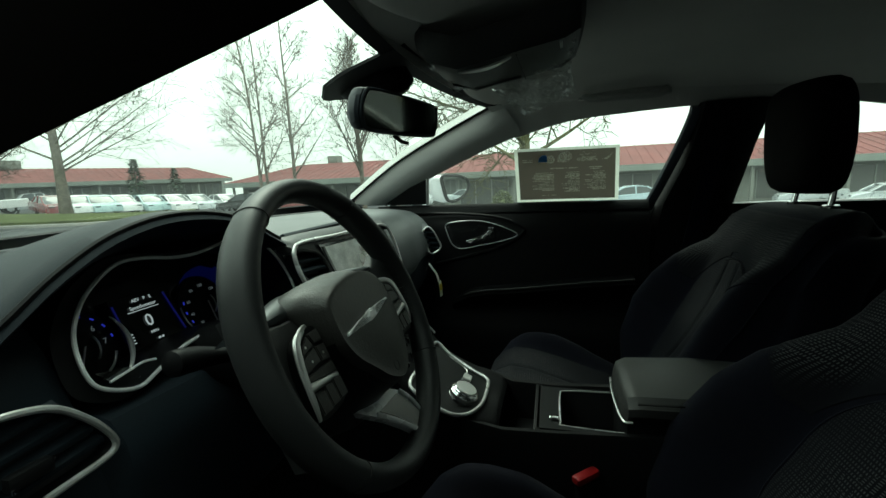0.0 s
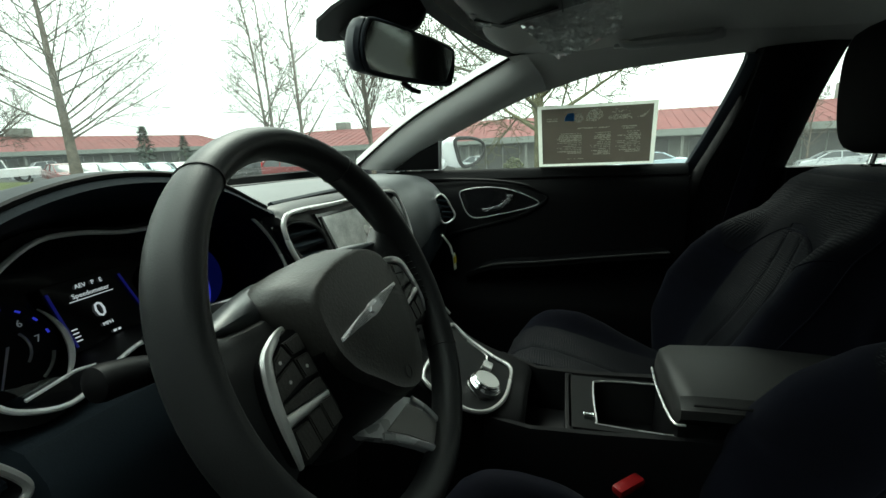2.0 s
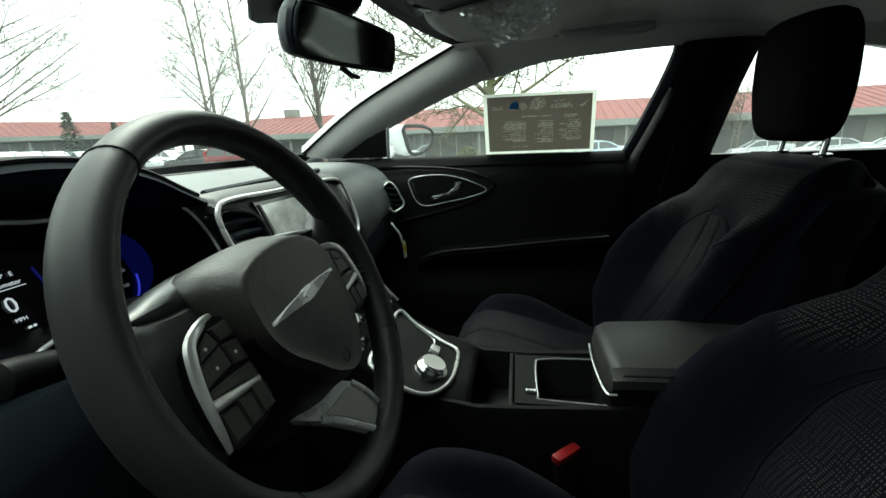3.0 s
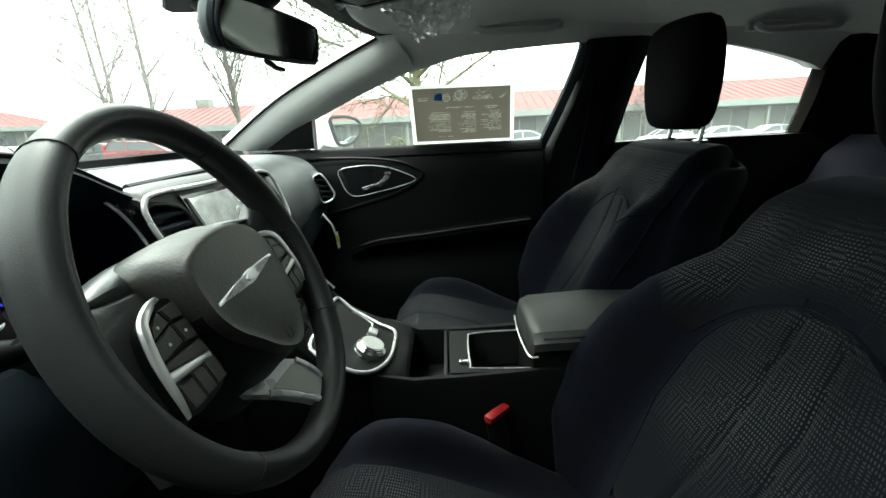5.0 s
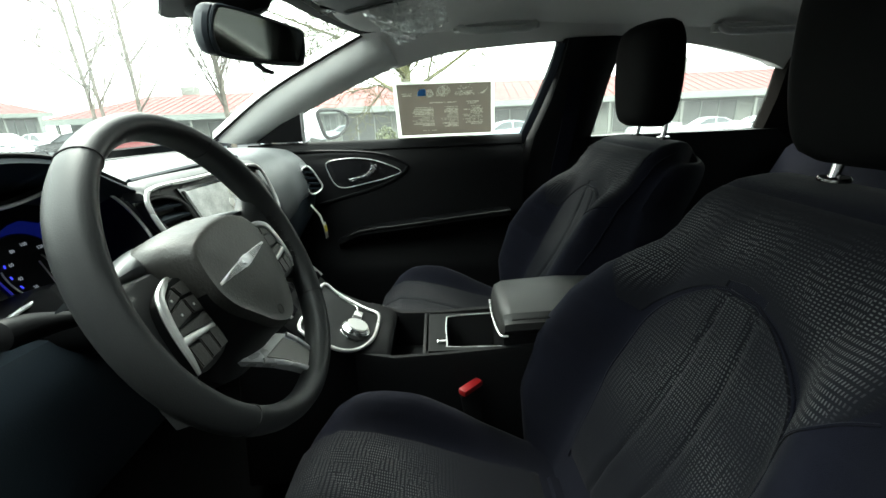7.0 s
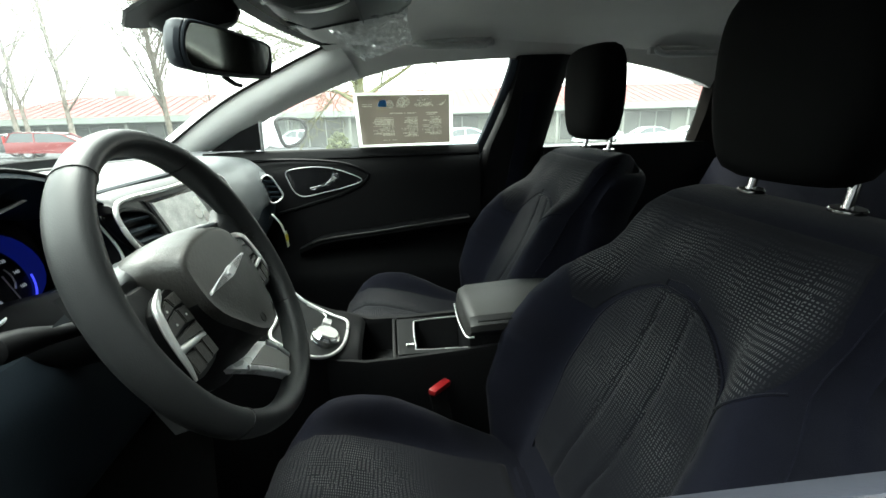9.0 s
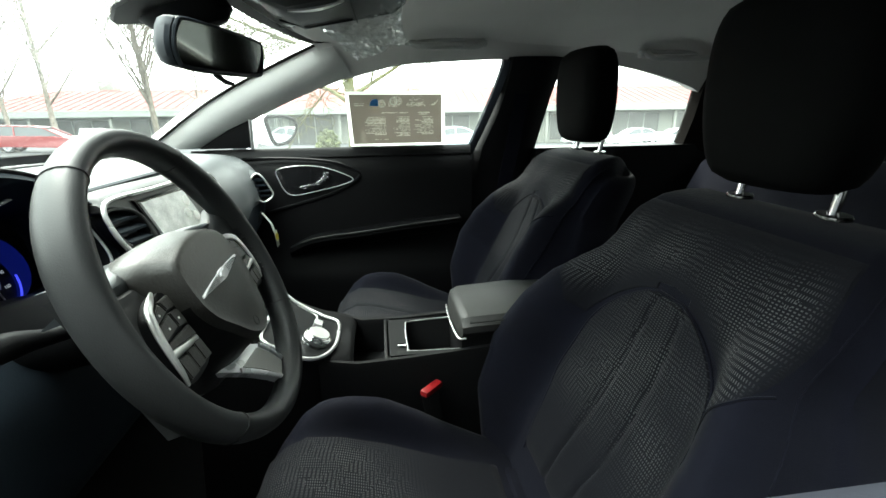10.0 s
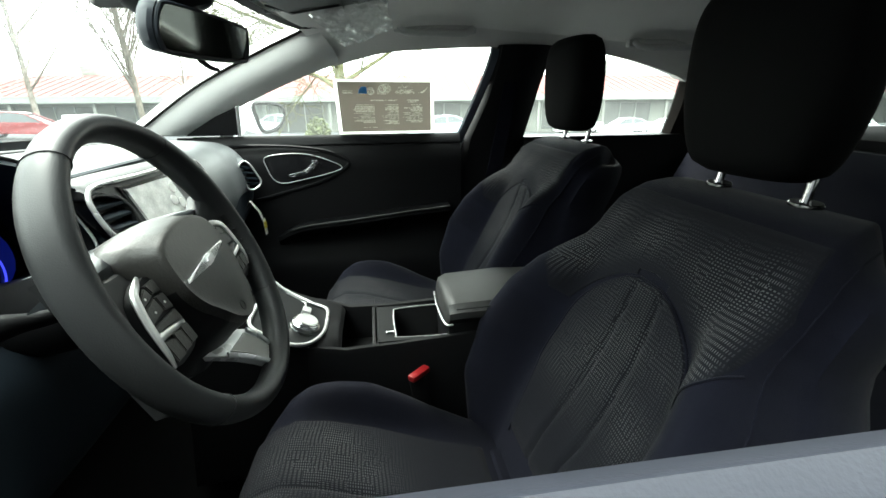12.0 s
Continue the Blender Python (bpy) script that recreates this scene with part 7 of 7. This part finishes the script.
# conifer and shrubs
def conifer(base, height, width, seed):
    rng = random.Random(seed)
    t = thing("conifer", base, "dark green conifer before the long building", "tree")
    part("trunk", tube([(0, 0, -0.2), (0, 0, height)], [0.16, 0.02], 8), "bark", t, local=True)
    verts, faces = [], []
    for k in range(900):
        h = rng.random() ** 0.8
        r = width * (1 - h) * rng.uniform(0.3, 1.0) + 0.08
        a = rng.uniform(0, 2 * math.pi)
        c = Vector((r * math.cos(a), r * math.sin(a), 0.4 + h * (height - 0.4)))
        s = rng.uniform(0.18, 0.42)
        o = Vector((math.cos(a), math.sin(a), rng.uniform(-0.7, 0.1)))
        w = Vector((-math.sin(a), math.cos(a), rng.uniform(-0.3, 0.3)))
        i = len(verts)
        verts += [c - w * s * 0.4, c + w * s * 0.4, c + o * s * 1.2]
        faces.append((i, i + 1, i + 2))
    me = bpy.data.meshes.new("crown")
    me.from_pydata(verts, [], faces)
    me.materials.append(M["needles"])
    ob = new("crown", me)
    ob.parent = t


conifer(polar(49.2, 60), 5.6, 1.5, 3)
conifer(polar(45.6, 82), 6.0, 2.0, 4)


def shrub(base, w, h, seed):
    rng = random.Random(seed)
    verts, faces = [], []
    for k in range(1200):
        v = Vector((rng.gauss(0, 1), rng.gauss(0, 1), abs(rng.gauss(0, 1)))).normalized() * rng.uniform(0.6, 1.0)
        c = Vector((v.x * w, v.y * w, v.z * h * (1 + 0.25 * math.sin(v.x * 5 + seed))))
        s = rng.uniform(0.06, 0.14)
        a = Vector((rng.uniform(-1, 1), rng.uniform(-1, 1), rng.uniform(-1, 1))).normalized()
        b = a.orthogonal().normalized()
        i = len(verts)
        verts += [c - a * s, c + b * s * 0.6, c + a * s, c - b * s * 0.6]
        faces.append((i, i + 1, i + 2, i + 3))
    me = bpy.data.meshes.new("shrub")
    me.from_pydata(verts, [], faces)
    me.materials.append(M["leaves"])
    ob = new("shrub", me)
    ob.location = base
    tagged(ob, "rounded green shrub by the shops", "shrub", "shrubs")


for az, d, w, h, seed in ((6.4, 32, 0.9, 1.1, 1), (2.2, 30, 0.6, 0.8, 2), (52.5, 70, 3.2, 1.6, 3), (47, 72, 2.5, 1.4, 4), (-17, 44, 0.9, 0.9, 5)):
    shrub(polar(az, d), w, h, seed)


# long low buildings
def building(name, a, b, deep, eave, ridge, label, bays, hip=3.5, over=1.2):
    """A long shop building from corner a to corner b along its front; it reaches back by deep."""
    a, b = Vector(a), Vector(b)
    along = Vector((b.x - a.x, b.y - a.y, 0)).normalized()
    backw = Vector((along.y, -along.x, 0))
    if backw.dot(a) < 0:
        backw = -backw
    length = Vector((b.x - a.x, b.y - a.y, 0)).length
    z0 = min(a.z, b.z) - 0.6
    zb = (a.z + b.z) / 2
    ze, zr = zb + eave, zb + ridge
    hs = thing(name, (a + b) / 2, label, "building")

    def at(s, d, z):
        q = a + along * s + backw * d
        return Vector((q.x, q.y, z))

    part("wall", slab([at(0, 0.8, z0), at(length, 0.8, z0), at(length, deep, z0), at(0, deep, z0)], (0, 0, ze - z0 - 0.05)), "wall_grey", hs, smooth=False)
    o = over
    rows = [[at(-o, -o, ze + 0.35), at(length + o, -o, ze + 0.35), at(length + o, deep + o, ze + 0.35), at(-o, deep + o, ze + 0.35)],
            [at(hip, deep * 0.42, zr), at(length - hip, deep * 0.42, zr), at(length - hip, deep * 0.58, zr), at(hip, deep * 0.58, zr)]]
    roof = part("roof", skin(rows, closed_ring=True, caps=True), "roof_red", hs, "faded red metal roof", smooth=False)
    n = max(8, int(length / 0.9))
    ribs = []
    for k in range(n + 1):
        s = mix(-o, length + o, k / n)
        top = min(max(s, hip), length - hip)
        f = 1.0
        if s < hip:
            f = (s + o) / (hip + o)
        elif s > length - hip:
            f = (length + o - s) / (hip + o)
        p0 = at(s, -o, ze + 0.37)
        p1 = at(s, -o, ze + 0.37).lerp(at(s, deep * 0.42, zr + 0.02), max(0.02, f))
        ribs.append(slab([p0 - along * 0.03, p0 + along * 0.03, p1 + along * 0.03, p1 - along * 0.03], (0, 0, 0.03)))
    part("roof_ribs", join(*ribs), "roof_red", roof)["kind"] = "stuff"
    part("fascia", slab([at(-o, -o, ze - 0.25), at(length + o, -o, ze - 0.25), at(length + o, deep, ze - 0.25), at(-o, deep, ze - 0.25)], (0, 0, 0.6)), "fascia", hs, "pale fascia board", smooth=False)
    w = length / bays
    for k in range(bays):
        s0 = k * w
        win = part("shop_window", slab([at(s0 + 0.12 * w, 0.72, zb + 0.35), at(s0 + 0.88 * w, 0.72, zb + 0.35), at(s0 + 0.88 * w, 0.72, ze - 0.6), at(s0 + 0.12 * w, 0.72, ze - 0.6)], backw * 0.1), "shop_glass", hs, "dark shop window", smooth=False)
        bars = []
        for j in range(4):
            s = s0 + w * mix(0.12, 0.88, j / 3)
            bars.append(slab([at(s - 0.05, 0.66, zb + 0.3), at(s + 0.05, 0.66, zb + 0.3), at(s + 0.05, 0.66, ze - 0.55), at(s - 0.05, 0.66, ze - 0.55)], backw * 0.08))
        part("window_frame", join(*bars), "fascia", win, smooth=False)
        part("post", slab([at(s0 - 0.12, -o + 0.3, z0), at(s0 + 0.12, -o + 0.3, z0), at(s0 + 0.12, -o + 0.54, z0), at(s0 - 0.12, -o + 0.54, z0)], (0, 0, ze - z0 - 0.2)), "wall_grey", hs, smooth=False)
    return hs, at, zr


near_shop, at_shop, zr = building("shop_building", polar(39.3, 62), polar(-62, 92), 16, 3.6, 6.1, "long grey shop building with a faded red metal roof", 17, hip=5.2)
for s, w, h in ((10, 1.5, 1.0), (66, 2.6, 1.6), (90, 2.0, 1.2)):
    u = solid("roof_unit", box((w, w, h), at_shop(s, 7.5, zr + h / 2 - 0.05), 0.05), "wall_grey", "grey box-shaped vent unit on the roof", "roof unit", group="roof units")
far_shop, at_far, zr2 = building("shop_building", polar(72, 84), polar(40.8, 92), 14, 3.4, 6.0, "long low building with a red roof beyond the trees", 10)
u = solid("roof_unit", box((2.2, 2.2, 1.2), at_far(20, 6, zr2 + 0.55), 0.05), "wall_grey", "grey box-shaped vent unit on the roof", "roof unit", group="roof units")
solid("far_building", box((16, 6, 7.5), polar(43.5, 150) + Vector((0, 0, 3.0)), 0.1), "fascia", "pale square building far behind", "building")


# parked vehicles
def parked(kind, paint, label, m):
    """Cars stand along their local x, nose at +x."""
    c = thing("parked_car" if kind != "pickup" else "pickup_truck", (0, 0, 0), label, "car", "parked cars")
    if kind == "pickup":
        L, W, prof = 5.4, 1.9, [(-2.7, 0.45), (-2.7, 1.05), (-0.75, 1.08), (-0.70, 1.10), (1.05, 1.10), (1.35, 1.08), (2.55, 1.02), (2.68, 0.80), (2.7, 0.45)]
        cab = [(-0.75, 1.06), (-0.62, 1.72), (-0.4, 1.80), (0.55, 1.80), (0.75, 1.74), (1.35, 1.06)]
    elif kind == "wagon":
        L, W, prof = 4.8, 1.85, [(-2.38, 0.35), (-2.4, 0.90), (-2.32, 0.98), (0.9, 0.98), (1.3, 0.95), (2.2, 0.82), (2.36, 0.66), (2.4, 0.32)]
        cab = [(-2.30, 0.96), (-2.05, 1.46), (-1.8, 1.52), (0.0, 1.50), (0.35, 1.44), (1.25, 0.95)]
    else:
        L, W, prof = 4.7, 1.82, [(-2.33, 0.35), (-2.35, 0.88), (-2.25, 0.98), (-1.45, 1.00), (0.85, 0.96), (1.3, 0.92), (2.15, 0.80), (2.3, 0.62), (2.35, 0.32)]
        cab = [(-1.65, 0.98), (-0.95, 1.38), (-0.6, 1.44), (0.1, 1.44), (0.4, 1.38), (1.2, 0.93)]
    rows = []
    for v in (-1, -0.96, -0.85, 0, 0.85, 0.96, 1):
        k = 1.0 if abs(v) < 0.9 else 0.985 if abs(v) < 1 else 0.95
        rows.append([Vector((x * k, v * W / 2, 0.28 + (z - 0.28) * (k if z > 0.6 else 1))) for x, z in prof])
    part("body", skin(rows, closed_ring=True, caps=True), paint, c, local=True)
    rows = []
    for v in (-1, -0.93, 0, 0.93, 1):
        rows.append([Vector((x, v * (W / 2 - 0.10 - 0.22 * (z - 0.95)), z - (0.02 if abs(v) == 1 else 0))) for x, z in cab])
    part("cabin", skin(rows, closed_ring=True, caps=True), "car_glass", c, "dark glass cabin", local=True)
    top = [q for q in cab if q[1] > cab[0][1] + 0.25]
    rows = []
    for v in (-1, -0.9, 0, 0.9, 1):
        rows.append([Vector((x, v * (W / 2 - 0.10 - 0.22 * (z - 0.95)) * 1.01, z + 0.012)) for x, z in top])
    rows += [[q - Vector((0, 0, 0.05)) for q in r] for r in reversed(rows)]
    part("roof", skin(rows + [rows[0]], closed_ring=False), paint, c, local=True)
    posts = []
    for sgn in (-1, 1):
        for (x0, z0), (x1, z1) in ((cab[0], cab[1]), (cab[-1], cab[-2]), ((mix(cab[1][0], cab[-2][0], 0.45), cab[0][1]), (mix(cab[1][0], cab[-2][0], 0.45), cab[2][1]))):
            posts.append(tube([(x, sgn * (W / 2 - 0.095 - 0.22 * (z - 0.95)), z) for x, z in ((x0, z0), (x1, z1))], 0.045, 6))
    part("pillar_posts", join(*posts), paint, c, local=True)
    for x in (-L * 0.29, L * 0.30):
        for sgn in (-1, 1):
            r = 0.33 if kind != "pickup" else 0.38
            m2 = Matrix.Translation((x, sgn * (W / 2 - 0.2) - 0.1, r)) @ Matrix.Rotation(radians(-90), 4, "X")
            w = part("wheel", cyl(r, r, 0.2, m2, 20, 0.03), "seal", c, "black tyre", local=True)
            part("hub_cap", cyl(r * 0.62, r * 0.55, 0.215, Matrix.Translation((0, -0.0075, 0)) @ m2, 16), "car_silver", w, "silver wheel", local=True)
    for sgn in (-1, 1):
        part("tail_lamp", box((0.06, 0.24, 0.5 if kind == "wagon" else 0.18), (-L / 2 + 0.06, sgn * (W / 2 - 0.16), 1.05 if kind == "wagon" else 0.82), 0.02), "lamp_red", c, "red tail lamp", local=True)
        part("headlamp", box((0.10, 0.34, 0.13), (L / 2 - 0.14, sgn * (W / 2 - 0.26), 0.70), 0.03), "car_glass", c, "headlamp", local=True)
    c.matrix_basis = m
    return c


def stand(az, d, turn):
    p = polar(az, d)
    return pose(p.x, p.y, p.z, 0, 2.6, turn)


parked("pickup", "car_white", "white pickup truck parked behind the grass", stand(61.2, 47, 158))
parked("pickup", "car_silver", "pale crew-cab pickup truck parked behind the grass", stand(57.4, 55, 155))
white = parked("sedan", "car_white", "white saloon parked in a row", stand(54.3, 43, -110))
for az, d, t in ((51.0, 43.5, -112), (46.2, 43.5, -108), (41.0, 46, -110), (-13, 52, 95)):
    copy_thing(white, stand(az, d, t))
teal = parked("sedan", "car_teal", "pale blue-green saloon parked in a row", stand(52.7, 43, -112))
copy_thing(teal, stand(48.5, 43.5, -110))
silver = parked("sedan", "car_silver", "silver saloon parked in a row", stand(44, 44.5, -108))
for az, d, t in ((66, 58, -120), (-31.5, 44, 80), (-36, 46, 80), (-50, 30, 80), (-57, 32, 80), (-26, 47, 80), (30, 44, 30)):
    copy_thing(silver, stand(az, d, t))
parked("sedan", "car_red", "dark red saloon parked among white cars", stand(56.2, 43.5, -110))
parked("wagon", "car_red", "red estate car parked before the shops", stand(34.0, 36, -75))
parked("sedan", "car_dark", "black car parked before the shops", stand(38.5, 40, 100))
parked("wagon", "car_dark", "black car parked before the shops", stand(23, 38, 95))
parked("sedan", "car_blue", "pale blue car parked before the shops", stand(-9, 30, 90))
parked("wagon", "car_dark", "dark car parked by the old tree", stand(70.5, 52, -100))
solid("utility_box", box((0.9, 0.7, 1.0), polar(66.5, 47) + Vector((0, 0, 0.65)), 0.06), "car_white", "white utility cabinet on the grass", "utility box")
